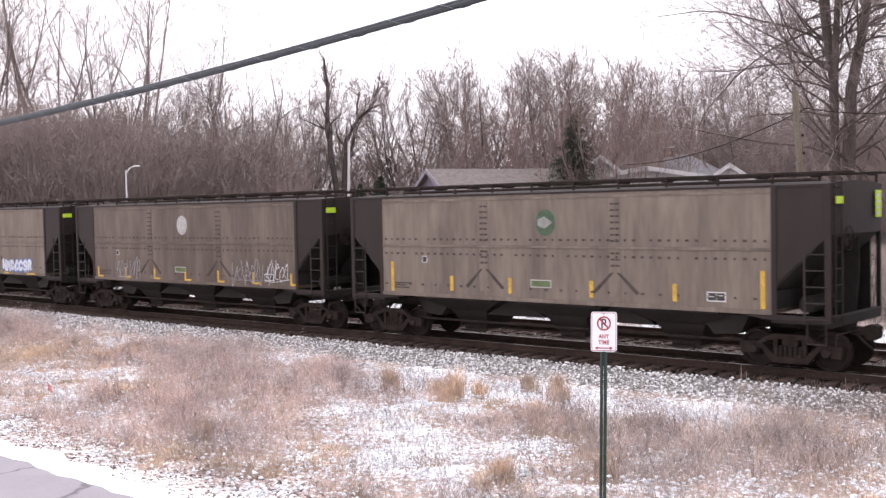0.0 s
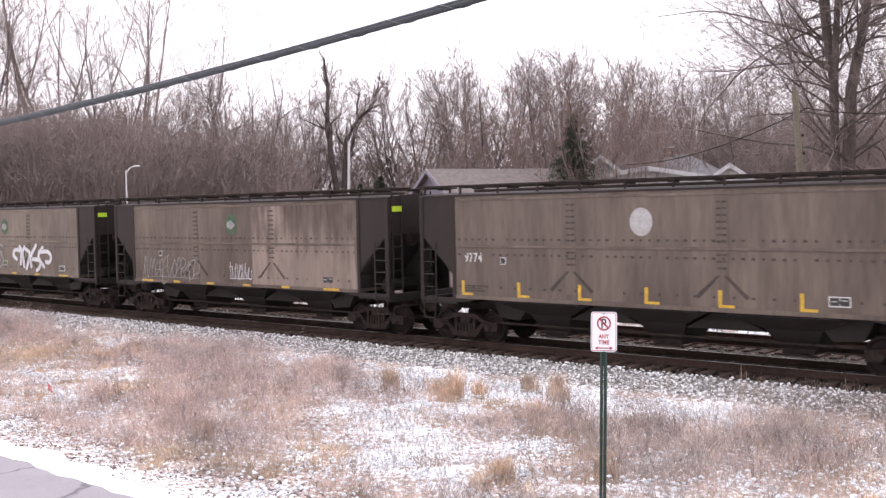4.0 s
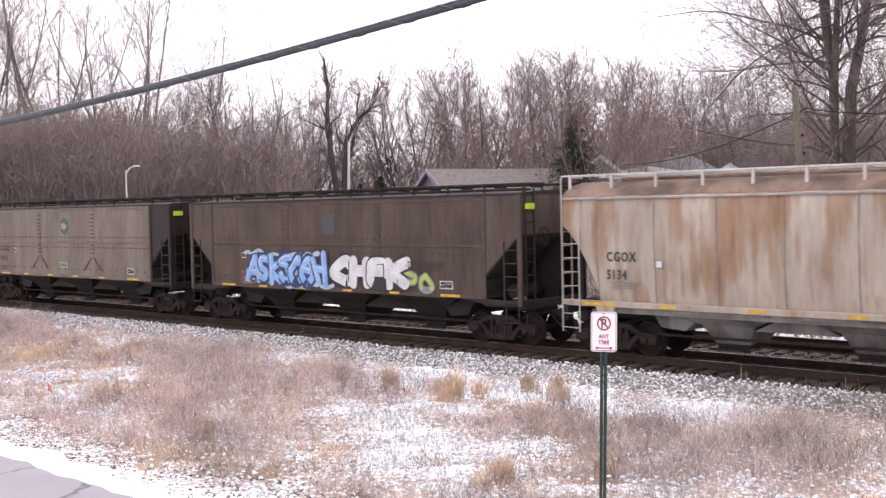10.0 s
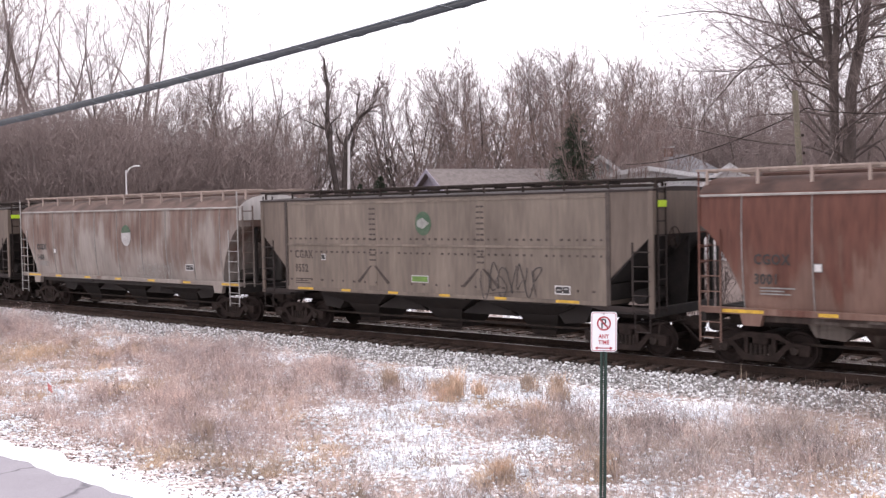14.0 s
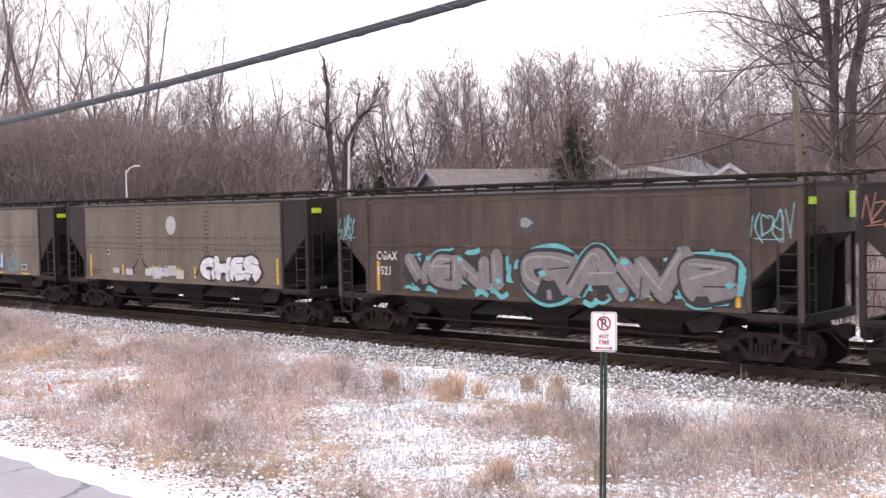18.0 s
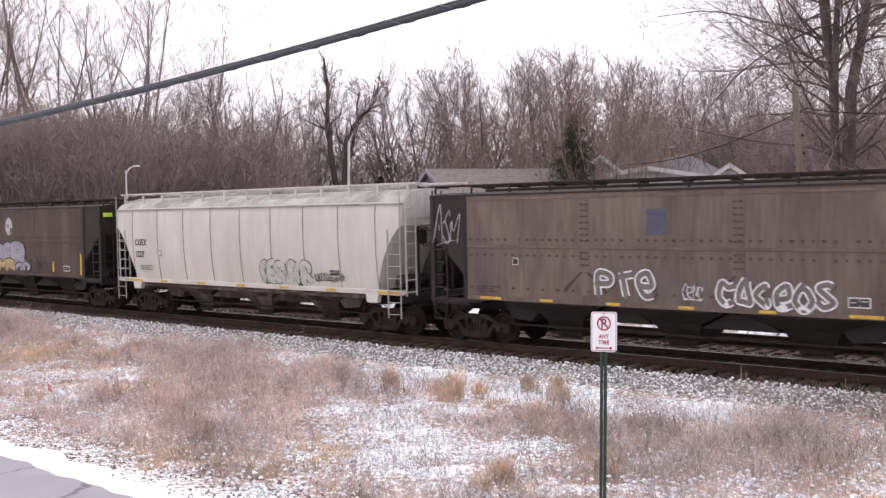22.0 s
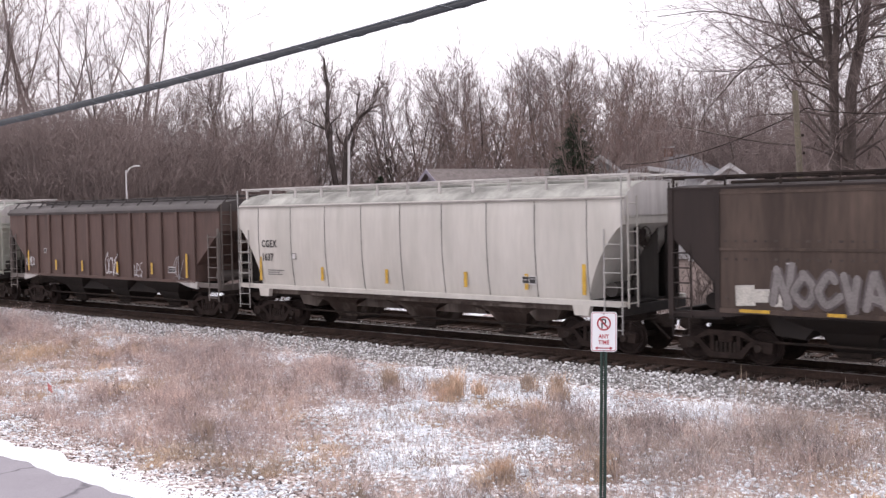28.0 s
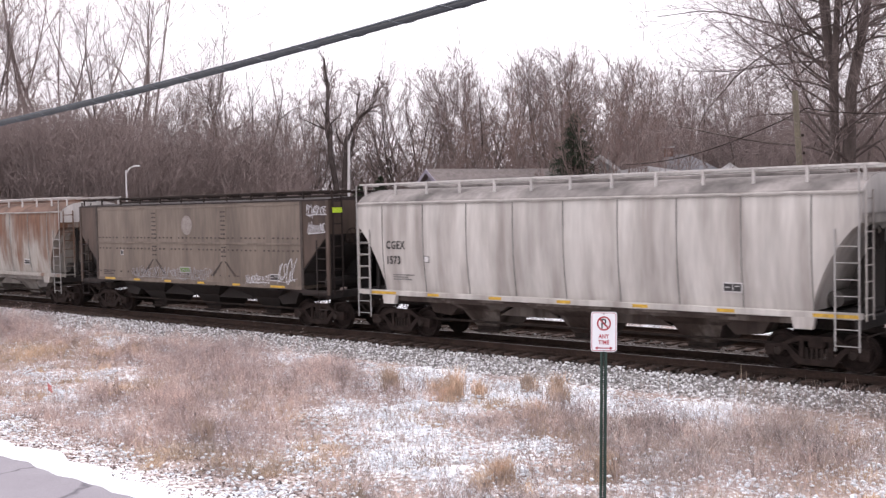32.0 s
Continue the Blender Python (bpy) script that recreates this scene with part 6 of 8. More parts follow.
GRAFFITI = [  # car, from x, to x, from z, to z, style, colours
    (0, 10.07, 12.94, 1.35, 2.05, "fat", "blue_line"),
    (1, 3.06, 4.81, 1.48, 2.18, "scrawl", "pale"), (1, 10.58, 12.40, 1.50, 2.22, "scrawl", "pale"), (1, 12.45, 13.80, 1.55, 2.32, "scrawl", "white"),
    (3, 5.45, 9.00, 1.40, 2.40, "block", "green"), (3, 4.00, 5.05, 1.62, 2.34, "scrawl", "pale"),
    (4, 3.40, 7.55, 1.50, 2.76, "fat", "chrome"), (4, 8.31, 11.86, 1.48, 2.80, "star", "white"),
    (5, 1.88, 5.70, 1.47, 2.34, "scrawl", "silver"), (5, 7.38, 8.78, 1.57, 2.14, "scrawl", "white"),
    (7, 6.91, 7.69, 1.68, 2.02, "scrawl", "white"),
    (8, 3.10, 5.00, 1.46, 2.38, "fat", "salmon"), (8, 1.62, 3.10, 1.62, 2.02, "patch", "slate"), (8, 5.05, 5.75, 1.55, 2.0, "scrawl", "silver"), (8, 5.93, 7.00, 1.62, 2.05, "scrawl:SIKe", "ice"), (8, 9.35, 10.39, 1.44, 1.80, "scrawl:OGO", "ice"),
    (8, 11.40, 12.70, 1.82, 2.16, "scrawl:ARVOZ", "ice"), (8, 8.92, 9.40, 1.76, 1.98, "scrawl", "ice"), (8, 13.3, 13.75, 1.60, 2.0, "scrawl", "ice"),
    (9, 0.13, 1.17, 3.42, 3.95, "scrawl:CeNO", "aqua"), (9, 4.94, 5.51, 1.58, 2.01, "scrawl", "red"),
    (11, 3.00, 4.2, 1.42, 2.0, "scrawl", "orange"), (11, 3.25, 7.55, 1.36, 2.58, "fat:ASKSCeH", "blue"), (11, 10.7, 12.3, 1.42, 2.05, "fat:PO", "lime"), (11, 7.69, 11.25, 1.36, 2.60, "fat:CHEK", "white"), (11, 11.0, 12.5, 2.12, 2.42, "scrawl", "shade"),
    (13, 1.60, 2.40, 1.48, 1.85, "scrawl", "white"), (13, 4.03, 5.94, 1.45, 2.09, "fat:ANSC", "outline"), (13, 9.00, 12.10, 1.85, 2.52, "fat:VUUS", "silver"), (13, 9.20, 12.20, 1.44, 2.02, "fat:COeUCe", "cream"),
    (14, 9.17, 11.56, 1.50, 2.10, "scrawl", "silver"),
    (15, 9.82, 12.00, 1.48, 2.42, "scrawl", "shade"),
    (17, 3.54, 6.69, 1.41, 2.40, "fat", "mist"), (17, 7.28, 9.25, 1.61, 2.36, "scrawl", "lime"), (17, 9.72, 10.80, 1.45, 2.30, "fat", "ice"), (17, 10.96, 12.31, 1.46, 2.24, "scrawl", "teal"),
    (18, 9.40, 13.05, 1.40, 2.46, "fat:CHES", "white"), (18, 3.55, 4.96, 1.53, 1.92, "patch", "white"), (18, 5.85, 8.93, 1.48, 2.01, "patch", "white"),
    (19, 2.95, 7.30, 1.42, 2.72, "fat:VENI", "teal"), (19, 7.40, 14.00, 1.40, 2.80, "fat:GANe", "teal"), (19, 0.07, 0.90, 3.00, 3.84, "scrawl:hIeGS", "aqua"), (19, 14.15, 15.22, 3.05, 3.81, "scrawl:KOeN", "aqua"),
    (20, 0.08, 1.31, 3.40, 4.10, "scrawl", "salmon"), (20, 8.34, 9.57, 1.52, 2.25, "scrawl", "shade"),
    (21, 4.75, 9.20, 1.55, 2.90, "fat:OPeR", "lilac"), (21, 4.65, 6.55, 1.42, 2.05, "fat:SCU", "foam"), (21, 6.50, 8.15, 1.42, 2.10, "fat:MR", "ochre"), (21, 8.10, 9.55, 1.42, 1.95, "fat:CO", "lilac"), (21, 9.6, 11.2, 1.5, 2.1, "scrawl", "shade"),
    (22, 8.89, 11.65, 1.48, 2.36, "fat:CESNROR", "ink_line"), (22, 11.72, 13.18, 1.67, 1.93, "scrawl", "black"),
    (23, 5.69, 7.67, 1.48, 2.30, "fat:PTe", "outline"), (23, 8.3, 8.9, 1.6, 2.0, "scrawl", "white"), (23, 9.13, 12.20, 1.46, 2.18, "fat:COCeOS", "outline"), (23, 0.19, 1.18, 2.86, 3.87, "scrawl", "pale"), (23, 14.64, 15.27, 3.31, 4.14, "scrawl", "white"),
    (24, 2.36, 8.74, 1.60, 2.02, "wave", "black"), (24, 8.83, 10.26, 1.59, 2.37, "scrawl", "slate"), (24, 10.70, 12.10, 1.70, 2.14, "word", "red"), (24, 12.35, 14.62, 1.63, 2.33, "scrawl", "red"),
    (25, 2.19, 4.77, 1.97, 3.43, "cloud", "white"), (25, 4.05, 6.85, 1.46, 2.12, "fat:RONSOR", "bright_outline"), (25, 2.1, 3.3, 1.60, 2.15, "scrawl", "pale"), (25, 8.30, 9.80, 1.50, 2.14, "fat", "faint"), (25, 10.2, 12.9, 1.50, 2.12, "fat", "faint"),
    (27, 8.18, 9.16, 1.58, 2.39, "scrawl", "white"), (27, 10.27, 10.88, 1.54, 2.12, "scrawl", "white"), (27, 1.57, 2.38, 1.81, 2.22, "scrawl", "white"), (27, 12.92, 13.62, 1.53, 2.40, "scrawl", "pale"),
    (29, 1.82, 3.2, 1.5, 2.1, "patch", "pale"), (29, 2.6, 5.40, 1.46, 2.42, "fat:NOCVA", "mist"), (29, 6.25, 8.42, 1.44, 2.19, "scrawl", "pale"), (29, 9.24, 11.67, 1.46, 2.11, "fat:SAeNS", "ice"),
    (31, 3.88, 9.20, 1.52, 1.92, "scrawl", "pale"), (31, 11.07, 12.39, 1.49, 1.78, "scrawl", "white"), (31, 12.78, 13.85, 1.56, 2.32, "scrawl", "white"), (31, 14.35, 15.35, 3.81, 4.20, "scrawl", "white"), (31, 14.40, 15.30, 3.22, 3.61, "scrawl", "white"),
]


def flat_side(z):
    return -1.634 if z < 1.46 else -1.627


def ribbed_side(z):
    return -1.616


def round_side(z):
    return -float(np.interp(z, [1.47, 2.02, 2.58, 3.13, 3.69, 4.11], [1.49, 1.57, 1.62, 1.635, 1.63, 1.61])) - 0.014


for i, (q, car, sets, L) in enumerate(TRAIN):
    mine = [row[1:] for row in GRAFFITI if row[0] == i]
    if mine:
        tag_car(car, mine, {A_: flat_side, B_: ribbed_side, C_: round_side}[ROSTER[i][1]], 100 + i)
cab = empty("overhead_cable")
tagged(cab, "grey bundled telephone cable lashed to a steel strand", "cable")


def cable_z(x):
    u = x + 7.8
    return 4.738 + 0.0466 * (u + 0.53) + 0.0040 * (u + 0.53) * (u - 2.43)


def sweep(fn, xs, r, n=10):
    s = Shape()
    pts = [Vector(fn(x)) for x in xs]
    vs, fs = [], []
    for p in pts:
        vs += [(p.x, p.y + r * math.cos(2 * math.pi * i / n), p.z + r * math.sin(2 * math.pi * i / n)) for i in range(n)]
    for k in range(len(pts) - 1):
        fs += [(k * n + i, k * n + (i + 1) % n, (k + 1) * n + (i + 1) % n, (k + 1) * n + i) for i in range(n)]
    fs += [tuple(range(n)), tuple(range(len(vs) - 1, len(vs) - n - 1, -1))]
    return s.add(vs, fs)


cxs = [-40 + i * 0.4 for i in range(150)]
part("sheath", sweep(lambda x: (x, -21.0, cable_z(x)), cxs, 0.0175), M["cable"], cab, smooth=True)
part("messenger_wire", sweep(lambda x: (x, -21.005, cable_z(x) + 0.021), cxs, 0.006, 6), M["strand"], cab, smooth=True)
lash = [-40 + i * 0.02 for i in range(2000)]
part("lashing_wire", sweep(lambda x: (x, -21.0 + 0.021 * math.cos(x * 17), cable_z(x) + 0.004 + 0.024 * math.sin(x * 17)), lash, 0.0022, 4), M["strand"], cab)
for px in (-40.0, 19.6):
    pl = empty("cable_pole", pose(px, -21.0, ground_height(px, -21.0)))
    tagged(pl, "brown wooden pole that carries the cable", "utility pole")
    part("shaft", Shape().lathe([(0.17, -0.3), (0.16, 3.0), (0.13, 9.8), (0.11, 9.85)], (0, 0.2, 0), "z", 14), M["bark"], pl)


# ---- sign parts ----
def rounded(w, h, r, n=5):
    pts = []
    for cx, cz, a0 in ((w / 2 - r, h / 2 - r, 0), (-w / 2 + r, h / 2 - r, 90), (-w / 2 + r, -h / 2 + r, 180), (w / 2 - r, -h / 2 + r, 270)):
        pts += [(cx + r * math.cos(radians(a0 + 90 * i / n)), cz + r * math.sin(radians(a0 + 90 * i / n))) for i in range(n + 1)]
    return pts


def shifted(pts, z):
    return [(x, y + z) for x, y in pts]


SZ = 2.63 - ground_height(SGN.x, SGN.y)
postm = Shape()
postm.box(-0.037, -0.022, -0.006, 0.006, -0.5, SZ + 0.1).box(0.022, 0.037, -0.006, 0.006, -0.5, SZ + 0.1)
postm.box(-0.024, -0.018, -0.006, 0.03, -0.5, SZ + 0.1).box(0.018, 0.024, -0.006, 0.03, -0.5, SZ + 0.1)
hz_ = -0.5
while hz_ < SZ + 0.08:
    postm.box(-0.02, -0.006, 0.024, 0.030, hz_, hz_ + 0.026).box(0.006, 0.02, 0.024, 0.030, hz_, hz_ + 0.026).box(-0.02, 0.02, 0.024, 0.030, hz_ + 0.014, hz_ + 0.026)
    hz_ += 0.0255
part("post", postm, M["post_green"], sign, "dark green perforated steel post")
panel = part("panel", Shape().prism(shifted(rounded(0.305, 0.457, 0.035), SZ), -0.012, -0.008), M["sign_white"], sign, "white sign panel with red border", at=pose(0, 0, SZ * 0.06) @ Matrix.Diagonal((0.91, 1, 0.94, 1)))
border = Shape()
outer, inner_ = shifted(rounded(0.287, 0.439, 0.030), SZ), shifted(rounded(0.274, 0.426, 0.024), SZ)
for i in range(len(outer)):
    j = (i + 1) % len(outer)
    border.prism([outer[i], outer[j], inner_[j], inner_[i]], -0.0135, -0.012)
part("border", border, M["sign_red"], panel)
ringz = SZ + 0.095
part("prohibition_ring", disc(0, ringz, 0.082, 0.082, -0.0135, 32, inner=0.80, d=0.0015), M["sign_red"], panel)
part("slash", Shape().prism([(-0.060, ringz + 0.048), (-0.048, ringz + 0.060), (0.060, ringz - 0.048), (0.048, ringz - 0.060)], -0.0160, -0.0152), M["sign_red"], panel)
for txt, sz, zz, mt, yy in (("P", 0.160, ringz - 0.056, "sign_black", -0.0135), ("ANY", 0.066, SZ - 0.075, "sign_red", -0.0135), ("TIME", 0.066, SZ - 0.143, "sign_red", -0.0135)):
    me = letters(txt, sz, 0.0022, 0.82, 1.12)
    cx = sum(v.co.x for v in me.vertices) / len(me.vertices)
    xs_ = [v.co.x for v in me.vertices]
    for v in me.vertices:
        v.co.y *= 0.3
    part("lettering", me, M[mt], panel, at=pose(-(min(xs_) + max(xs_)) / 2, yy, zz))
az = SZ - 0.187
part("arrow", Shape().box(-0.075, 0.075, -0.0135, -0.012, az - 0.006, az + 0.006).prism([(-0.105, az), (-0.07, az + 0.020), (-0.07, az - 0.020)], -0.0135, -0.012).prism([(0.105, az), (0.07, az - 0.020), (0.07, az + 0.020)], -0.0135, -0.012), M["sign_red"], panel)
for bz in (SZ + 0.195, SZ - 0.205):
    part("bolt", Shape().lathe([(0.009, -0.019), (0.010, -0.012)], (0, 0, bz), "y", 8), M["zinc"], sign)


# ---- trees ----
def branch_mesh(pts, rad, sides):
    """Tubes along N polylines: pts (N, k, 3), rad (N, k)."""
    N, k = rad.shape
    d = np.gradient(pts, axis=1)
    d /= np.linalg.norm(d, axis=2, keepdims=True) + 1e-9
    ref = np.where(np.abs(d[..., 2:3]) > 0.9, np.array([1.0, 0, 0]), np.array([0, 0, 1.0]))
    a = np.cross(d, ref)
    a /= np.linalg.norm(a, axis=2, keepdims=True) + 1e-9
    b = np.cross(d, a)
    ang = 2 * np.pi * np.arange(sides) / sides
    ring = a[:, :, None] * np.cos(ang)[None, None, :, None] + b[:, :, None] * np.sin(ang)[None, None, :, None]
    v = (pts[:, :, None] + ring * rad[:, :, None, None]).reshape(-1, 3)
    n, j, i = np.meshgrid(np.arange(N), np.arange(k - 1), np.arange(sides), indexing="ij")
    i2 = (i + 1) % sides
    base = n * k * sides
    f = np.stack([base + j * sides + i, base + j * sides + i2, base + (j + 1) * sides + i2, base + (j + 1) * sides + i], -1).reshape(-1, 4)
    return v, f


def grow_children(g, pts, rad, lens, count, ratio, t0, angle, up, k, r_end=0.35, wiggle=0.12, r_ratio=0.55, min_r=0.006, max_r=9.0, arch=0.0):
    """New branches off a set of branches."""
    N, kk, _ = pts.shape
    par = np.repeat(np.arange(N), count)
    t = g.uniform(t0, 1.0, len(par))
    f = t * (kk - 1)
    i = np.minimum(f.astype(int), kk - 2)
    w = (f - i)[:, None]
    start = pts[par, i] * (1 - w) + pts[par, i + 1] * w
    r0 = (rad[par, i] * (1 - w[:, 0]) + rad[par, i + 1] * w[:, 0]) * r_ratio
    d = pts[par, i + 1] - pts[par, i]
    d /= np.linalg.norm(d, axis=1, keepdims=True) + 1e-9
    side = g.normal(size=d.shape)
    side -= d * np.sum(side * d, 1, keepdims=True)
    side /= np.linalg.norm(side, axis=1, keepdims=True) + 1e-9
    an = np.radians(g.normal(angle, 12, len(par)))[:, None]
    d = d * np.cos(an) + side * np.sin(an)
    d[:, 2] += up
    d /= np.linalg.norm(d, axis=1, keepdims=True)
    ln = lens[par] * ratio * g.uniform(0.6, 1.25, len(par)) * (1.15 - 0.55 * t)
    out = [start]
    bow = g.normal(size=d.shape) * wiggle * 0.75
    for s in range(k):
        d = d + bow + g.normal(size=d.shape) * wiggle * 0.55 + np.array([0, 0, up * 0.25 - arch * (1 - 1.7 * s / k)])
        d /= np.linalg.norm(d, axis=1, keepdims=True)
        out.append(out[-1] + d * (ln / k)[:, None])
    P = np.stack(out, 1)
    R = np.clip(r0, min_r, max_r)[:, None] * np.linspace(1, r_end, k + 1)[None]
    return P, np.maximum(R, min_r * 0.6), ln


def ribbon_mesh(g, pts, rad):
    """Flat blades along N polylines, each turned its own way: for the finest twigs and grass."""
    N, k = rad.shape
    az = g.uniform(0, 2 * np.pi, N)
    w = np.stack([np.cos(az), np.sin(az), g.normal(0, 0.3, N)], 1)
    d = pts[:, -1] - pts[:, 0]
    d /= np.linalg.norm(d, axis=1, keepdims=True) + 1e-9
    w -= d * np.sum(w * d, 1, keepdims=True)
    w /= np.linalg.norm(w, axis=1, keepdims=True) + 1e-9
    v = np.stack([pts + w[:, None] * rad[..., None], pts - w[:, None] * rad[..., None]], 2).reshape(-1, 3)
    n, j = np.meshgrid(np.arange(N), np.arange(k - 1), indexing="ij")
    i = (n * k + j) * 2
    return v, np.stack([i, i + 1, i + 3, i + 2], -1).reshape(-1, 4)


def joined(parts):
    vs, fs, n = [], [], 0
    for v, f in parts:
        vs.append(v)
        fs.append(f + n)
        n += len(v)
    return np.concatenate(vs), np.concatenate(fs)


def crown_meshes(g, P0, R0, L0, limbs, spread, low, angle, up, twig, fine, droop=0.0, limb_r=0.09, sway=0.13, arch=0.0):
    """Limbs and three orders of long, fine wood off the stems given."""
    b1 = grow_children(g, P0, R0, L0, limbs, spread, low, angle, up, 8, 0.28, sway * 0.8, 0.50, fine * 2.6, limb_r, arch)
    b2 = grow_children(g, *b1, twig[0], 0.50, 0.20, 38, up * 0.8 - droop, 6, 0.40, 0.10, 0.6, fine * 1.4, fine * 2.2, arch * 0.4)
    b3 = grow_children(g, *b2, twig[1], 0.60, 0.22, 34, up * 0.6 - droop, 4, 0.45, 0.09, 0.7, fine * 0.9, fine * 1.1)
    b4 = grow_children(g, *b3, twig[2], 0.66, 0.25, 30, up * 0.5 - droop, 3, 0.4, 0.08, 0.8, fine * 0.6, fine * 0.75)
    top = grow_children(g, P0, R0, L0, 12, 0.16, 0.6, 32, up, 4, 0.4, 0.10, 0.6, fine, fine * 1.8)
    tip = grow_children(g, *top, 6, 0.70, 0.2, 30, up * 0.5, 3, 0.4, 0.08, 0.7, fine * 0.6, fine * 0.8)
    fine_wood = [ribbon_mesh(g, b[0], b[1] * 1.15) for b in (b3, b4, tip)]
    return joined([branch_mesh(P0, R0, 10), branch_mesh(b1[0], b1[1], 5)]), joined([branch_mesh(b2[0], b2[1], 3), branch_mesh(top[0], top[1], 3)] + fine_wood)


def tree_meshes(seed, h, r, limbs, spread=0.36, low=0.28, angle=48, up=0.18, forks=1, tilt=0.25, fork_at=0.2, twig=(6, 4, 2), fine=0.0145, droop=0.0, wig=0.06, gap=0.0, limb_r=0.09, sway=0.13, arch=0.0, lesser=0.8):
    g = np.random.default_rng(seed)
    k = 12
    P0, R0, L0 = [], [], []
    for f in range(forks):
        az = f * 2 * math.pi / max(forks, 2) + g.uniform(-0.4, 0.4) * (gap == 0)
        out = np.array([math.cos(az), math.sin(az), 0.0])
        d = np.array([g.normal(0, 0.03), g.normal(0, 0.03), 1.0])
        p = [np.array([0, 0, -0.4]) + out * gap]
        hh = h * (g.uniform(0.85, 1.05) if f else 1.0)
        for s in range(k):
            if forks > 1 and s == int(fork_at * k):
                d = d + out * tilt * g.uniform(0.7, 1.3)
            d = d + g.normal(size=3) * wig
            d[2] = abs(d[2]) + 0.16
            d /= np.linalg.norm(d)
            p.append(p[-1] + d * hh / k)
        P0.append(p)
        R0.append(r * (1 - np.linspace(0, 1, k + 1) ** 1.1 * 0.9) * (1.0 if f == 0 else lesser))
        L0.append(hh)
    P0, R0, L0 = np.array(P0), np.array(R0), np.array(L0)
    R0[:, 0] *= 1.35
    return crown_meshes(g, P0, R0, L0, limbs, spread, low, angle, up, twig, fine, droop, limb_r, sway, arch)


def make_tree(name, meshes, bark, twigm, label):
    t = empty(name)
    tagged(t, label, "tree", "bare trees behind the track")
    part("trunk", raw_mesh("trunk", *meshes[0]), bark, t)
    part("crown", raw_mesh("crown", *meshes[1]), twigm, t)
    return t


def spot(bearing, depth):
    """A ground place by bearing from the camera's heading (degrees to its right) and depth along it."""
    hx, hy = -0.6615, 0.7500
    o = depth * math.tan(radians(bearing))
    x, y = EYE.x + hx * depth + hy * o, EYE.y + hy * depth - hx * o
    return x, y, float(ground_height(x, y))


def plant(src, bearing, depth, scale, turn):
    x, y, z = spot(bearing, depth)
    return copy_thing(src, pose(x, y, z, 0, 0, turn) @ Matrix.Diagonal((scale, scale, scale, 1)))


KINDS = [
    make_tree("bare_tree", tree_meshes(11, 14.5, 0.21, 26, 0.46, 0.26, 48, 0.14, 1, twig=(7, 5, 3), fine=0.0105), M["bark"], M["twig"], "bare grey-brown deciduous tree in winter"),
    make_tree("bare_tree", tree_meshes(12, 15.0, 0.20, 14, 0.42, 0.30, 46, 0.14, 2, 0.55, 0.30, twig=(7, 5, 3), fine=0.0105), M["bark"], M["twig"], "bare forked deciduous tree in winter"),
    make_tree("bare_tree", tree_meshes(13, 15.0, 0.23, 10, 0.40, 0.34, 46, 0.14, 3, 0.60, 0.34, twig=(7, 5, 3), fine=0.0105), M["bark_dark"], M["twig"], "bare dark-stemmed deciduous tree in winter"),
    make_tree("bare_tree", tree_meshes(14, 24.5, 0.21, 9, 0.34, 0.34, 36, 0.16, 4, 0.60, 0.28, (6, 5, 3), 0.0105, 0, 0.06, 0, 0.09), M["bark_pale"], M["twig_pale"], "tall pale-barked bare tree with spreading limbs"),
    make_tree("bare_tree", tree_meshes(15, 12, 0.075, 6, 0.38, 0.12, 24, 0.26, 7, 0.50, 0.05, (5, 4, 3), 0.0095, 0, 0.05, 0, 0.04), M["bark_pale"], M["twig_warm"], "many-stemmed bare tree with upswept pale twigs"),
    make_tree("bare_tree", tree_meshes(16, 23.5, 0.20, 11, 0.38, 0.28, 38, 0.16, 3, 0.48, 0.20, (6, 5, 3), 0.0105, 0, 0.06, 0, 0.09), M["bark"], M["twig_pale"], "tall bare tree with long ascending limbs"),
]
for i, k in enumerate(KINDS):
    k.matrix_basis = pose(*((-150 + i * 9), 70 + 4 * i, float(ground_height(-150 + i * 9, 70 + 4 * i))))
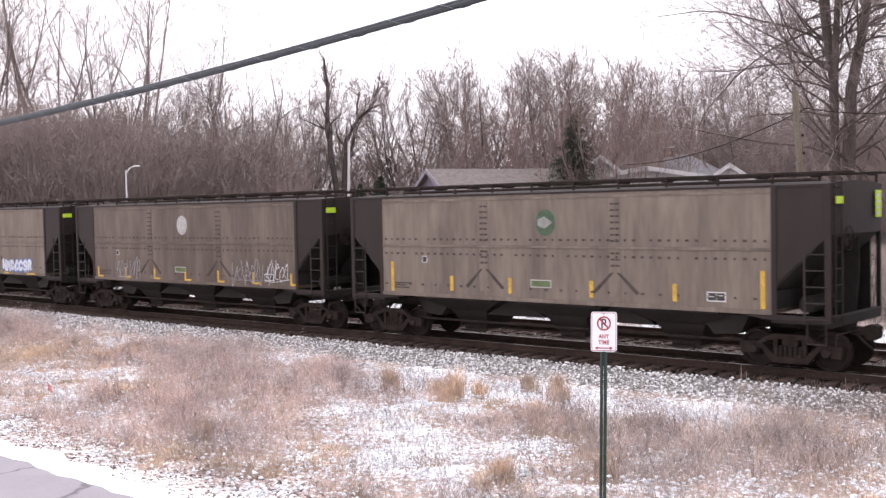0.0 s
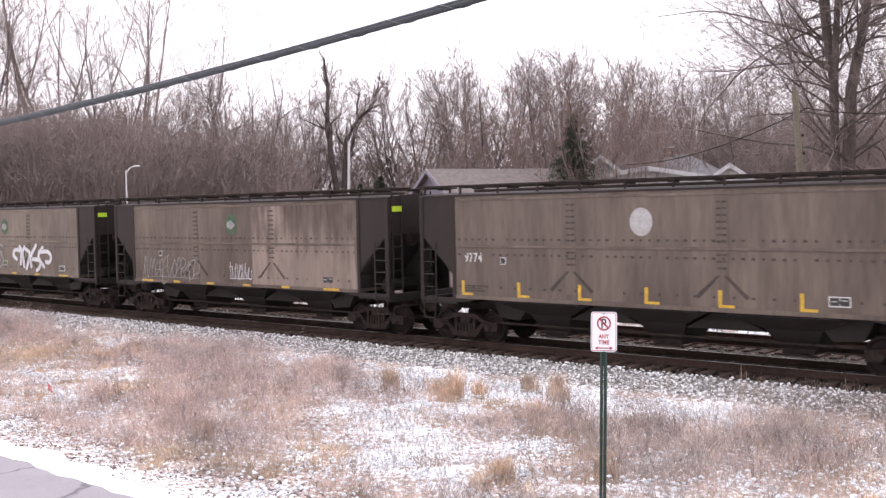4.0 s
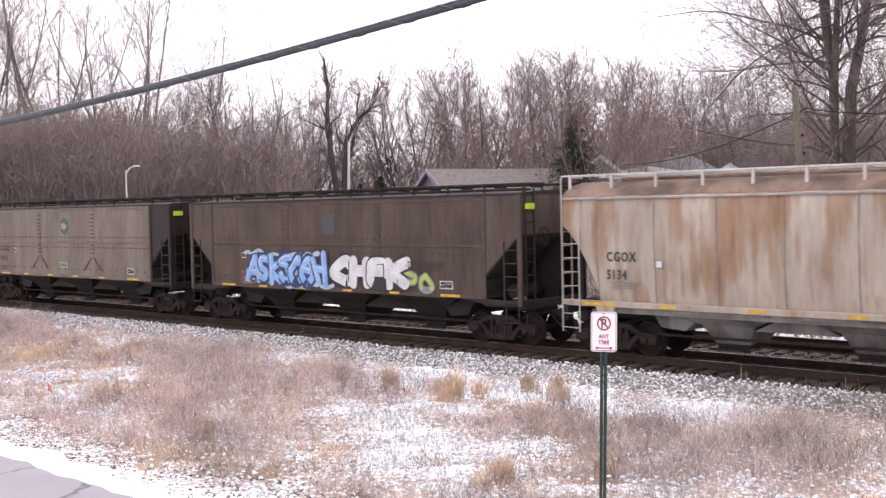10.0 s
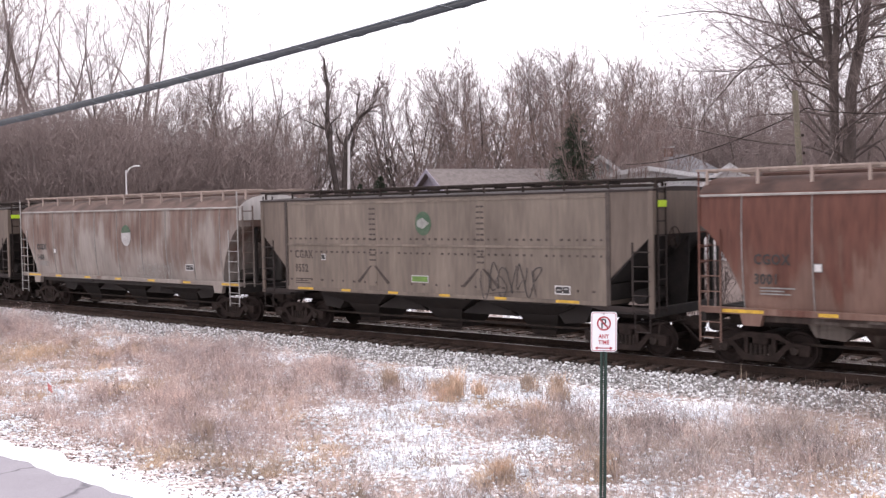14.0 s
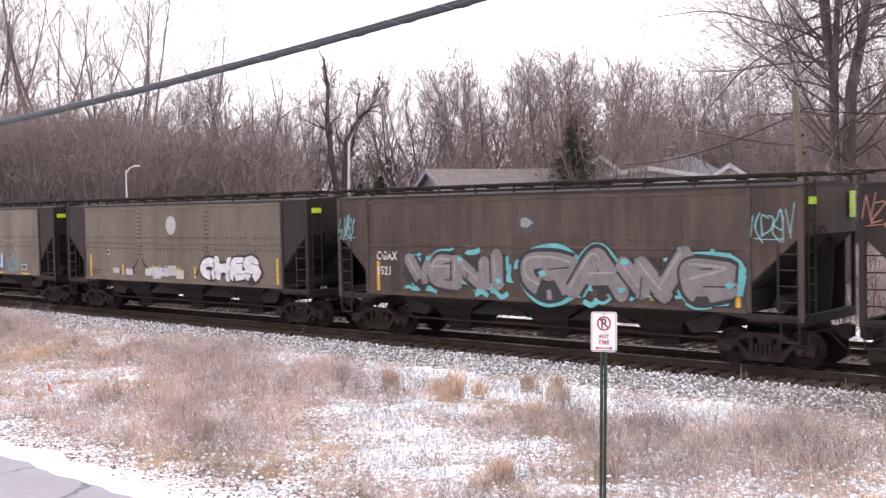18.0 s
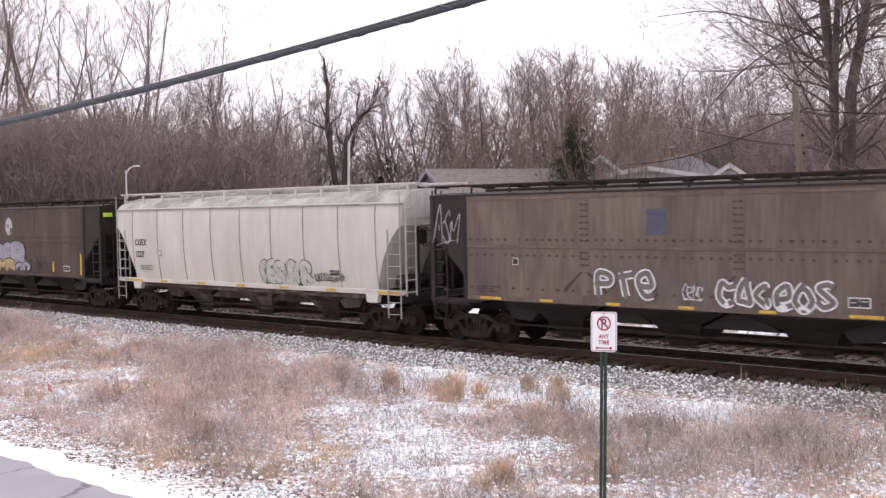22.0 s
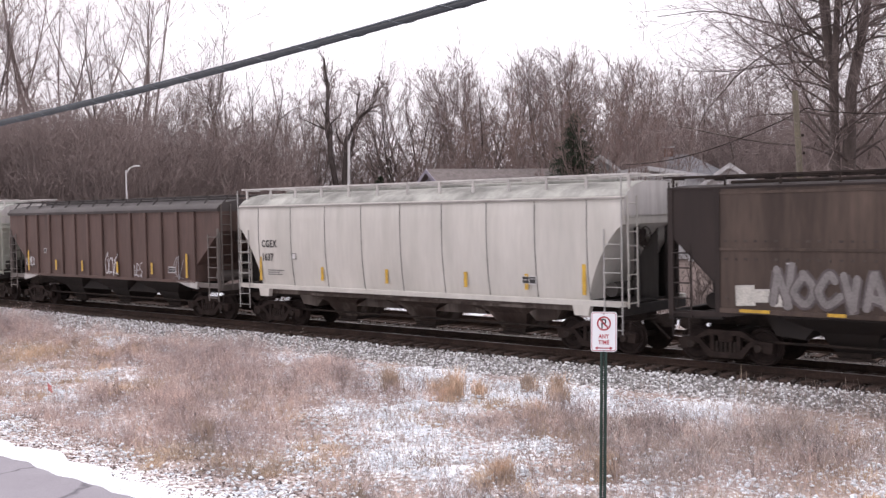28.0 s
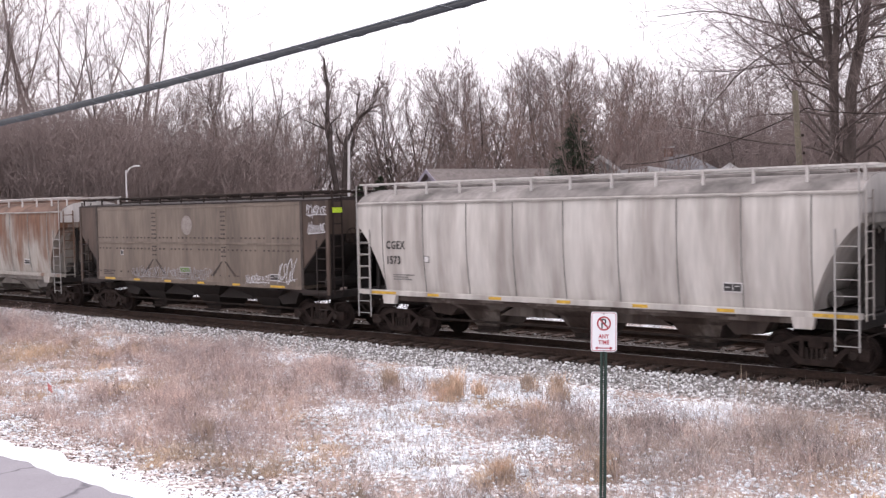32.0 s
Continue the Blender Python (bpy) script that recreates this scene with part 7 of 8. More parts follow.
ROWS = [  # kind, bearing, depth, scale, turn
    (3, -23.4, 88, 1.00, 10), (5, -21.8, 92, 1.05, 80), (3, -19.9, 90, 1.02, 150), (5, -17.9, 92, 1.06, 230), (5, -25.5, 88, 1.0, 40), (3, -16.0, 90, 0.98, 300), (5, -14.4, 96, 0.90, 20), (1, -12.4, 104, 1.0, 10), (2, -6.4, 106, 0.95, 40), (0, -5.0, 104, 0.98, 75), (1, -1.6, 106, 1.04, 200), (0, 1.0, 104, 1.06, 80), (2, 3.2, 105, 1.08, 130), (1, 5.4, 104, 1.08, 20), (0, 6.4, 106, 1.1, 310), (2, 7.6, 104, 1.08, 170), (1, 8.9, 106, 1.06, 95), (0, 10.2, 105, 1.02, 240), (2, 11.6, 104, 1.0, 15), (1, 13.0, 102, 0.95, 285), (0, 16.8, 100, 0.95, 135), (2, 19.8, 98, 0.95, 60), (1, 15.4, 100, 0.95, 330),
    (0, -22.0, 84, 0.75, 0), (1, -19.5, 86, 0.72, 60), (2, -17.5, 84, 0.70, 120), (0, -15.2, 88, 0.74, 200), (1, -13.2, 90, 0.90, 20), (0, -11.4, 94, 1.08, 75), (2, -10.4, 92, 1.00, 15), (1, -9.2, 95, 0.86, 190),
    (0, -8.2, 98, 0.80, 250), (2, -7.2, 100, 0.76, 320), (1, -4.0, 98, 0.88, 100), (0, -3.2, 92, 0.84, 35), (2, -2.2, 96, 0.90, 170), (1, -1.0, 94, 0.90, 290), (0, 0.4, 96, 0.94, 5),
    (1, 1.6, 92, 0.92, 140), (2, 2.6, 95, 0.95, 60), (0, 3.8, 93, 0.97, 220), (1, 4.9, 96, 1.00, 310), (2, 5.9, 92, 0.95, 30), (0, 7.0, 95, 0.98, 115), (1, 8.2, 93, 0.98, 260), (2, 9.4, 96, 0.93, 350),
    (4, 8.8, 68, 0.98, 20), (4, 7.0, 72, 0.90, 130), (4, 10.1, 70, 0.92, 250), (4, 5.2, 78, 0.95, 80), (4, 2.8, 80, 0.95, 10), (4, 0.6, 82, 0.9, 40), (4, 11.6, 76, 0.84, 300),
    (0, 10.9, 94, 0.86, 70), (1, 12.2, 92, 0.84, 180), (2, 13.5, 90, 0.82, 280), (0, 14.8, 88, 0.84, 10), (1, 16.2, 84, 0.84, 90), (0, 18.6, 82, 0.86, 300), (1, 21.0, 82, 0.9, 45), (2, 23.6, 84, 0.95, 145),
]
for k, b, d, s, turn in ROWS:
    plant(KINDS[k], b, d, s, turn)
big = make_tree("bare_tree", tree_meshes(21, 23.0, 0.39, 28, 0.34, 0.26, 62, 0.055, 4, 0.16, 0.42, (11, 8, 4), 0.0084, 0.0, 0.012, 0.26, 0.062, 0.20, 0.035, 0.70), M["bark_mid"], M["twig"], "large spreading bare tree with a double trunk")
big.matrix_basis = pose(*spot(20.3, 50), 0, 0, 41)


def crooked(seed, ways, rads, k=11):
    """Stems bent through the given offsets across the view and up, then clothed with limbs."""
    g = np.random.default_rng(seed)
    P0, R0, L0 = [], [], []
    for pts, r in zip(ways, rads):
        t = np.linspace(0, len(pts) - 1, k + 1)
        a = np.interp(t, range(len(pts)), [p[0] for p in pts]) + g.normal(0, 0.05, k + 1)
        z = np.interp(t, range(len(pts)), [p[1] for p in pts])
        P0.append(np.stack([a, g.normal(0, 0.12, k + 1).cumsum() * 0.5, z], 1))
        R0.append(r * (1 - 0.75 * np.linspace(0, 1, k + 1) ** 0.9))
        L0.append(11.0)
    return crown_meshes(g, np.array(P0), np.array(R0), np.array(L0), 15, 0.22, 0.40, 44, 0.12, (6, 4, 3), 0.0100, 0, 0.09)


snag = make_tree("bare_tree", crooked(33, (((0.0, -0.4), (-0.2, 4.6), (-0.7, 8.6), (-0.9, 11.0), (-0.8, 13.4), (-0.95, 15.2)), ((0.2, -0.4), (0.3, 5.0), (0.35, 8.6), (1.3, 10.6), (2.5, 11.4), (2.9, 12.9)), ((0.1, -0.4), (0.2, 4.5), (0.7, 7.6), (1.2, 9.8), (1.5, 12.6))), (0.30, 0.27, 0.17)), M["bark_dark"], M["twig"], "old bare tree with crooked dark limbs")
snag.matrix_basis = pose(*spot(-5.43, 80), 0, 0, 41)


def thicket(name, seed, base, hs, mat, label, stems=3, kids=(6, 3), fine=0.012):
    """Far woods and brush: many small bare shrubs and saplings in one mesh."""
    g = np.random.default_rng(seed)
    base = np.repeat(np.array(base), stems, 0)
    n = len(base)
    base = base + np.concatenate([g.normal(0, 0.8, (n, 2)), np.zeros((n, 1))], 1)
    ln = g.uniform(*hs, n)
    dr = np.concatenate([g.normal(0, 0.16, (n, 2)), np.ones((n, 1))], 1)
    pts = [base - np.array([0, 0, 0.3])]
    for s in range(5):
        dr = dr + g.normal(0, 0.09, dr.shape)
        dr /= np.linalg.norm(dr, axis=1, keepdims=True)
        pts.append(pts[-1] + dr * (ln / 5)[:, None])
    P = np.stack(pts, 1)
    R = (0.014 + 0.0034 * ln)[:, None] * np.linspace(1, 0.25, 6)[None]
    b1 = grow_children(g, P, R, ln, kids[0], 0.40, 0.15, 44, 0.08, 3, 0.5, 0.14, 0.6, fine * 1.3, fine * 2.2)
    b2 = grow_children(g, *b1, kids[1], 0.60, 0.2, 42, 0.05, 2, 0.6, 0.14, 0.7, fine, fine * 1.3)
    b3 = grow_children(g, *b2, 2, 0.60, 0.2, 40, 0.04, 2, 0.5, 0.12, 0.7, fine * 0.6, fine * 0.8)
    ob = part(name, raw_mesh(name, *joined([branch_mesh(P, R, 4), branch_mesh(b1[0], b1[1], 3), ribbon_mesh(g, b2[0], b2[1]), ribbon_mesh(g, b3[0], b3[1])])), mat)
    return tagged(ob, label, "woods", kind="stuff")


def fan(seed, n, bearings, depths):
    g = np.random.default_rng(seed)
    return [spot(b, d) for b, d in zip(g.uniform(*bearings, n), g.uniform(*depths, n))]


def strip(seed, n, xr, yr):
    g = np.random.default_rng(seed)
    return [(x, y, float(ground_height(x, y))) for x, y in zip(g.uniform(*xr, n), g.uniform(*yr, n))]


thicket("far_woods", 41, fan(41, 560, (-27, 27), (102, 150)), (6, 10), M["twig"], "dense bare winter woods on the rise", 3, (6, 4), 0.013)
thicket("brush", 42, fan(42, 520, (-27, -8), (74, 104)), (6, 11), M["twig_brush"], "tangled bare brush below the tall trees", 4, (7, 4), 0.0125)
thicket("brush", 43, fan(43, 240, (-3, 27), (80, 104)), (4, 8.5), M["twig_brush"], "bare brush and saplings behind the houses", 4, (6, 4), 0.0135)
thicket("far_woods", 45, fan(45, 70, (-27, -14), (98, 125)), (11, 15), M["twig_brush"], "tall bare saplings among the big trees", 3, (7, 4), 0.0115)
thicket("brush", 46, fan(46, 300, (-27, -15.5), (70, 92)), (8.5, 12), M["twig_brush"], "dense dark brush under the tall pale trees", 4, (8, 5), 0.012)
thicket("brush", 47, fan(47, 250, (9.5, 27), (78, 106)), (6.5, 11.5), M["twig_brush"], "thick bare saplings behind the far houses", 4, (7, 4), 0.012)
thicket("hedge", 44, strip(44, 150, (-80, 2), (13.5, 19)), (1.4, 3.0), M["bark_mid"], "low bare hedge beyond the second track")


def conifer(b, d, h, r, seed):
    """A dark evergreen: drooping boughs of short needles in whorls round a stem."""
    g = np.random.default_rng(seed)
    x, y, z = spot(b, d)
    t = empty("evergreen_tree", pose(x, y, z))
    tagged(t, "dark green conifer between bare trees", "tree")
    part("trunk", Shape().tube((0, 0, -0.3), (0, 0, h * 0.95), 0.16, 0.03, n=8), M["bark_dark"], t)
    n = 300
    k = g.uniform(0.05, 1.0, n)
    az, ln = g.uniform(0, 6.28, n), r * (1.04 - k) ** 0.72 * g.uniform(0.62, 1.12, n)
    b0 = np.stack([0 * k, 0 * k, h * k], 1)
    tip = b0 + np.stack([np.cos(az) * ln, np.sin(az) * ln, -0.25 * ln + 0.1], 1)
    P = np.stack([b0, (b0 + tip) / 2 + np.array([0, 0, 0.12]), tip], 1)
    R = np.full((n, 1), 0.03) * np.array([[1, 0.8, 0.5]])
    tw = grow_children(g, P, R, ln, 14, 0.42, 0.1, 55, -0.05, 1, 0.5, 0.1, 0.9, 0.022)
    v1, f1 = branch_mesh(P, R, 3)
    v2, f2 = branch_mesh(tw[0], tw[1], 3)
    part("crown", raw_mesh("crown", np.concatenate([v1, v2]), np.concatenate([f1, f2 + len(v1)])), M["conifer"], t)


conifer(7.1, 70, 9.6, 3.3, 71)
conifer(-3.3, 86, 6.2, 2.0, 72)
conifer(-4.4, 88, 5.6, 1.8, 73)

# ---- houses, poles and street light behind the track ----
M["siding"] = plain("lilac_grey_siding", (0.30, 0.275, 0.33), (0.26, 0.24, 0.285), 2.0, 0.8)
M["siding_white"] = plain("white_siding", (0.76, 0.76, 0.76), (0.66, 0.66, 0.67), 2.0, 0.8)
M["shingle"] = plain("grey_brown_shingle", (0.20, 0.172, 0.162), (0.145, 0.125, 0.118), 3.0, 0.9)
M["shingle_dark"] = plain("slate_shingle", (0.235, 0.24, 0.255), (0.17, 0.175, 0.19), 3.0, 0.9)
M["shingle_pale"] = plain("pale_shingle", (0.40, 0.39, 0.385), (0.30, 0.29, 0.285), 3.0, 0.9)
M["pane"] = plain("dark_pane", (0.05, 0.055, 0.065), None, 3.0, 0.2, 0, 0.0)
M["flag_red"] = plain("flag_red", (0.66, 0.24, 0.23), (0.55, 0.19, 0.18), 4.0, 0.7)
M["trim"] = plain("white_trim", (0.72, 0.71, 0.72), (0.6, 0.6, 0.6), 3.0, 0.6)
M["brick"] = plain("chimney_brick", (0.24, 0.11, 0.08), (0.16, 0.08, 0.06), 9.0, 0.9)
M["pole_wood"] = plain("weathered_pole", (0.20, 0.175, 0.12), (0.13, 0.11, 0.085), 3.0, 0.9, 0, 0.4, (1, 1, 0.2))
M["pole_white"] = plain("white_pole_paint", (0.72, 0.70, 0.70), (0.6, 0.58, 0.58), 3.0, 0.5)


def house(b, d, turn, w, l, wall, rise, siding, roofm, label):
    """A gabled house: long axis along local x, gable ends at x = 0 and l."""
    x, y, z = spot(b, d)
    h = empty("house", pose(x, y, z - 0.1, 0, 0, turn))
    tagged(h, label, "house")
    part("house_body", Shape().prism([(0, 0), (l, 0), (l, wall), (0, wall)], -w / 2, w / 2), siding, h)
    for gx_ in (0.0, l - 0.15):
        part("gable", Shape().rod([(-w / 2, wall), (w / 2, wall), (0, wall + rise)], gx_, gx_ + 0.15), siding, h)
    o, t = 0.45, 0.16
    k = rise / (w / 2)
    for sy in (-1, 1):
        part("roof_slope", Shape().rod([(0, wall + rise + 0.02), (sy * (w / 2 + o), wall - o * k + 0.02), (sy * (w / 2 + o), wall - o * k + 0.02 + t), (0, wall + rise + t + 0.02)], -o, l + o), roofm, h)
    for gx_ in (-o - 0.05, l + o):
        for sy in (-1, 1):
            part("barge_board", Shape().rod([(0, wall + rise - 0.1), (sy * (w / 2 + o), wall - o * k - 0.1), (sy * (w / 2 + o), wall - o * k + t + 0.03), (0, wall + rise + t + 0.03)], gx_, gx_ + 0.05), M["trim"] if siding is not M["siding"] else siding, h)
    wn_ = part("window", Shape().box(-0.06, 0.0, -0.45, 0.45, wall - 1.7, wall - 0.5), M["trim"], h)
    part("window_pane", Shape().box(-0.075, -0.06, -0.37, 0.37, wall - 1.63, wall - 0.57), M["pane"], wn_)
    for i in range(3):
        cx = l * (0.2 + 0.3 * i)
        w2 = part("window", Shape().box(cx - 0.55, cx + 0.55, -w / 2 - 0.06, -w / 2, 1.0, 2.3), M["trim"], h)
        part("window_pane", Shape().box(cx - 0.47, cx + 0.47, -w / 2 - 0.075, -w / 2 - 0.06, 1.08, 2.22), M["pane"], w2)
    return h


house(-0.5, 73, 66, 8.5, 13.5, 4.2, 2.3, M["siding"], M["shingle"], "lilac-grey gabled house with a brown shingle roof")
house(8.52, 72, 119, 7.0, 9.0, 4.1, 2.9, M["siding_white"], M["shingle_dark"], "white house with a steep white gable and a slate roof")
house(15.17, 66, 114, 5.2, 10.0, 4.15, 1.85, M["siding_white"], M["shingle_dark"], "low white house with a small gable and a dark roof")
house(10.85, 70, 122, 8.6, 8.0, 5.3, 0.75, M["siding_white"], M["shingle_pale"], "white outbuilding with a shallow pale roof")
house(-3.4, 95, 60, 7.0, 10.0, 3.6, 1.8, M["siding_white"], M["shingle"], "white house among the trees")


def hip_house(b, d, turn, w, l, wall, rise, siding, roofm, label):
    """A house under a hipped roof with white fascias and a brick chimney, its long axis along local x."""
    x, y, z = spot(b, d)
    h = empty("house", pose(x, y, z - 0.1, 0, 0, turn))
    tagged(h, label, "house")
    part("house_body", Shape().box(-l / 2, l / 2, -w / 2, w / 2, 0, wall), siding, h)
    a, c, r = l / 2 + 0.45, w / 2 + 0.45, max(l / 2 - w / 2, 0.5)
    e, top = wall - 0.05, wall + rise
    near, far_ = [(-a, -c, e), (a, -c, e)], [(a, c, e), (-a, c, e)]
    ends = [(-r, 0, top), (r, 0, top)]
    for face in ([near[0], near[1], ends[1], ends[0]], [near[1], far_[0], ends[1]], [far_[0], far_[1], ends[0], ends[1]], [far_[1], near[0], ends[0]]):
        n = len(face)
        low = [(u, v, q_ - 0.14) for u, v, q_ in face]
        part("roof_slope", Shape().add(face + low, [tuple(range(n)), tuple(reversed(range(n, 2 * n)))] + [(i, (i + 1) % n + 0, (i + 1) % n + n, i + n) for i in range(n)]), roofm, h)
    for sy in (-1, 1):
        part("fascia", Shape().box(-a - 0.03, a + 0.03, sy * c - 0.03, sy * c + 0.03, e - 0.26, e - 0.02), M["trim"], h)
        part("fascia", Shape().box(sy * a - 0.03, sy * a + 0.03, -c + 0.04, c - 0.04, e - 0.26, e - 0.02), M["trim"], h)
    ch = part("chimney", Shape().box(-r - 0.45, -r + 0.30, -0.3, 0.3, wall, top + 0.5, 0.03), M["brick"], h)
    part("chimney_cap", Shape().box(-r - 0.55, -r + 0.40, -0.4, 0.4, top + 0.5, top + 0.62, 0.02), M["trim"], ch)
    for i in range(3):
        cx = l * (0.3 * i - 0.3)
        wn_ = part("window", Shape().box(cx - 0.55, cx + 0.55, -w / 2 - 0.06, -w / 2, 1.0, 2.3), M["trim"], h)
        part("window_pane", Shape().box(cx - 0.47, cx + 0.47, -w / 2 - 0.075, -w / 2 - 0.06, 1.08, 2.22), M["pane"], wn_)


hip_house(12.57, 83, 30, 8.0, 9.4, 4.75, 2.55, M["siding_white"], M["shingle_dark"], "white house with a blue-grey hipped roof")


def wood_pole(b, d, h, r, mat, label, lean=0.0, name="utility_pole"):
    x, y, z = spot(b, d)
    p = empty(name, pose(x, y, z, 0, lean, 0))
    tagged(p, label, "utility pole")
    part("shaft", Shape().lathe([(r * 1.2, -0.3), (r * 1.1, h * 0.4), (r, h * 0.98), (r * 0.8, h)], (0, 0, 0), "z", 14), mat, p, smooth=True)
    return p


up = wood_pole(18.95, 42, 8.75, 0.115, M["pole_wood"], "mossy wooden utility pole", -3)
for hz2 in (6.2, 6.9):
    part("insulator", Shape().lathe([(0.03, 0), (0.06, 0.02), (0.05, 0.10), (0.02, 0.12)], (0.2, 0, hz2), "z", 10), M["iron"], up)
wood_pole(-5.1, 75, 8.8, 0.09, M["pole_white"], "white painted slim metal pole", 2.2)
lx, ly, lz = spot(-16.5, 62)
lamp = empty("street_lamp", pose(lx, ly, lz - 0.35, 0, 0, 42))
tagged(lamp, "grey street lamp on a curved arm", "street lamp")
part("post", Shape().lathe([(0.07, -0.2), (0.06, 4), (0.045, 7.6)], (0, 0, 0), "z", 12), M["pole_white"], lamp)
part("arm", Shape().tube((0, 0, 7.4), (0.25, 0, 7.75), 0.04, n=8).tube((0.25, 0, 7.75), (0.5, 0, 7.82), 0.03, n=8), M["pole_white"], lamp)
part("lamp_head", Shape().box(0.45, 0.85, -0.09, 0.09, 7.79, 7.88, 0.03), M["pole_white"], lamp)


def wire(name, p, q, sag, r, label):
    p, q = Vector(p), Vector(q)
    s = Shape()
    prev = p
    for i in range(1, 25):
        t = i / 24
        c = p.lerp(q, t) - Vector((0, 0, sag * 4 * t * (1 - t)))
        s.tube(prev, c, r, n=5, caps=False)
        prev = c
    return tagged(part(name, s, M["iron"]), label, "cable")


px, py, pz = spot(18.95, 42)
a1, a2 = spot(9.84, 64), spot(25.0, 44)
wire("service_wire", (px, py, 7.6), (a1[0], a1[1], 6.35), 0.55, 0.022, "black service wire from the pole to a house")
wire("service_wire", (px, py, 7.6), (a2[0], a2[1], 7.75), 0.25, 0.022, "black wire between poles")

# ---- dead grass on the verge ----
def verge_cover(x, y):
    """How thick the growth stands: patchy, and thin over the snowy spots."""
    a = np.sin(x * 0.55 + 1.3 * np.sin(y * 0.5)) + np.sin(y * 0.9 + 0.8 * np.sin(x * 0.35) + 1.0) + 0.7 * np.sin(x * 1.9 + y * 1.4) + 0.8 * np.sin(x * 4.3 - y * 3.1) * np.sin(y * 3.7 + x)
    return np.clip(0.62 + 0.15 * a + 0.30 * nearness(x, y, BUSH_SPOTS) - 0.85 * nearness(x, y, SNOW_SPOTS, 1.4) - 0.5 * nearness(x, y, SNOW_STRIP, 1.6), 0.03, 1)


def tan_patch(x, y):
    """Where the straw-coloured grass grows."""
    a = np.sin(x * 0.43 + 0.6) * np.sin(y * 0.7 + 0.4 * x) + 0.6 * np.sin(x * 1.1 - y * 0.9)
    return np.clip(0.10 + 0.15 * a + 0.95 * nearness(x, y, TAN_SPOTS, 1.4), 0.02, 1)


def verge_places(n, xr, yr, dens):
    c = np.stack([rng.uniform(*xr, n * 7), rng.uniform(*yr, n * 7)], 1)
    off = np.degrees(np.arctan2((c[:, 0] - EYE.x) * 0.75 + (c[:, 1] - EYE.y) * 0.6615, (c[:, 0] - EYE.x) * -0.6615 + (c[:, 1] - EYE.y) * 0.75))
    c = c[np.abs(off) < 25]
    if dens is not None:
        c = c[rng.uniform(0, 1, len(c)) < dens(c[:, 0], c[:, 1])]
    return c[:n]


def grass(name, n, xr, yr, hs, lean, width, mat, label, dens=None, bunch=60, spread=0.24, bend=0.35):
    """Stems in clumps: each clump has its own height, width and tilt, and fans outwards."""
    cc = verge_places(max(1, n // bunch), xr, yr, dens)
    m = len(cc)
    who = rng.integers(0, m, n)
    size, tall = rng.uniform(0.5, 1.6, m)[who], rng.uniform(0.65, 1.15, m)[who]
    ta, tl = rng.uniform(0, 6.28, m)[who], np.abs(rng.normal(0, lean * 0.6, m))[who]
    off = rng.normal(0, 1, (n, 2)) * (spread * size)[:, None]
    c = cc[who] + off
    z = ground_height(c[:, 0], c[:, 1]) - 0.03
    h = rng.uniform(*hs, n) * tall * (0.6 + 0.5 * verge_cover(c[:, 0], c[:, 1]))
    az, ln = rng.uniform(0, 6.28, n), np.abs(rng.normal(0, lean * 0.75, n))
    d = np.stack([np.sin(ln) * np.cos(az) + tl * np.cos(ta) + 0.35 * off[:, 0], np.sin(ln) * np.sin(az) + tl * np.sin(ta) + 0.35 * off[:, 1], np.cos(ln)], 1)
    d /= np.linalg.norm(d, axis=1, keepdims=True)
    base = np.concatenate([c, z[:, None]], 1)
    mid = base + d * (h * 0.55)[:, None]
    az2 = az + rng.normal(0, 0.9, n)
    d2 = d + np.stack([np.cos(az2), np.sin(az2), np.zeros(n)], 1) * (bend * rng.uniform(0, 1, n))[:, None]
    d2 /= np.linalg.norm(d2, axis=1, keepdims=True)
    tip = mid + d2 * (h * 0.45)[:, None]
    P = np.stack([base, mid, tip], 1)
    R = width * rng.uniform(0.6, 1.5, n)[:, None] * np.array([1.0, 0.8, 0.4])[None]
    return tagged(part(name, raw_mesh(name, *ribbon_mesh(rng, P, R)), mat), label, "grass", kind="stuff")


def grass_material(name, stops):
    m, n, l, p = nodes_of(name)
    g = n.new("ShaderNodeNewGeometry")
    r = ramp_node(n, stops)
    l.new(g.outputs["Random Per Island"], r.inputs[0])
    patch = ramp_node(n, [(0.32, (0.66, 0.68, 0.72)), (0.66, (1.28, 1.20, 1.12))])
    l.new(noise_node(n, l, 0.9, 5), patch.inputs[0])
    tuft = ramp_node(n, [(0.34, (0.66, 0.67, 0.69)), (0.62, (1.22, 1.2, 1.17))])
    l.new(noise_node(n, l, 3.4, 3), tuft.inputs[0])
    both = mix_node(n, l, 1.0, r.outputs[0], patch.outputs[0], "MULTIPLY")
    l.new(mix_node(n, l, 1.0, both, tuft.outputs[0], "MULTIPLY"), p.inputs["Base Color"])
    p.inputs["Roughness"].default_value = 0.9
    return m


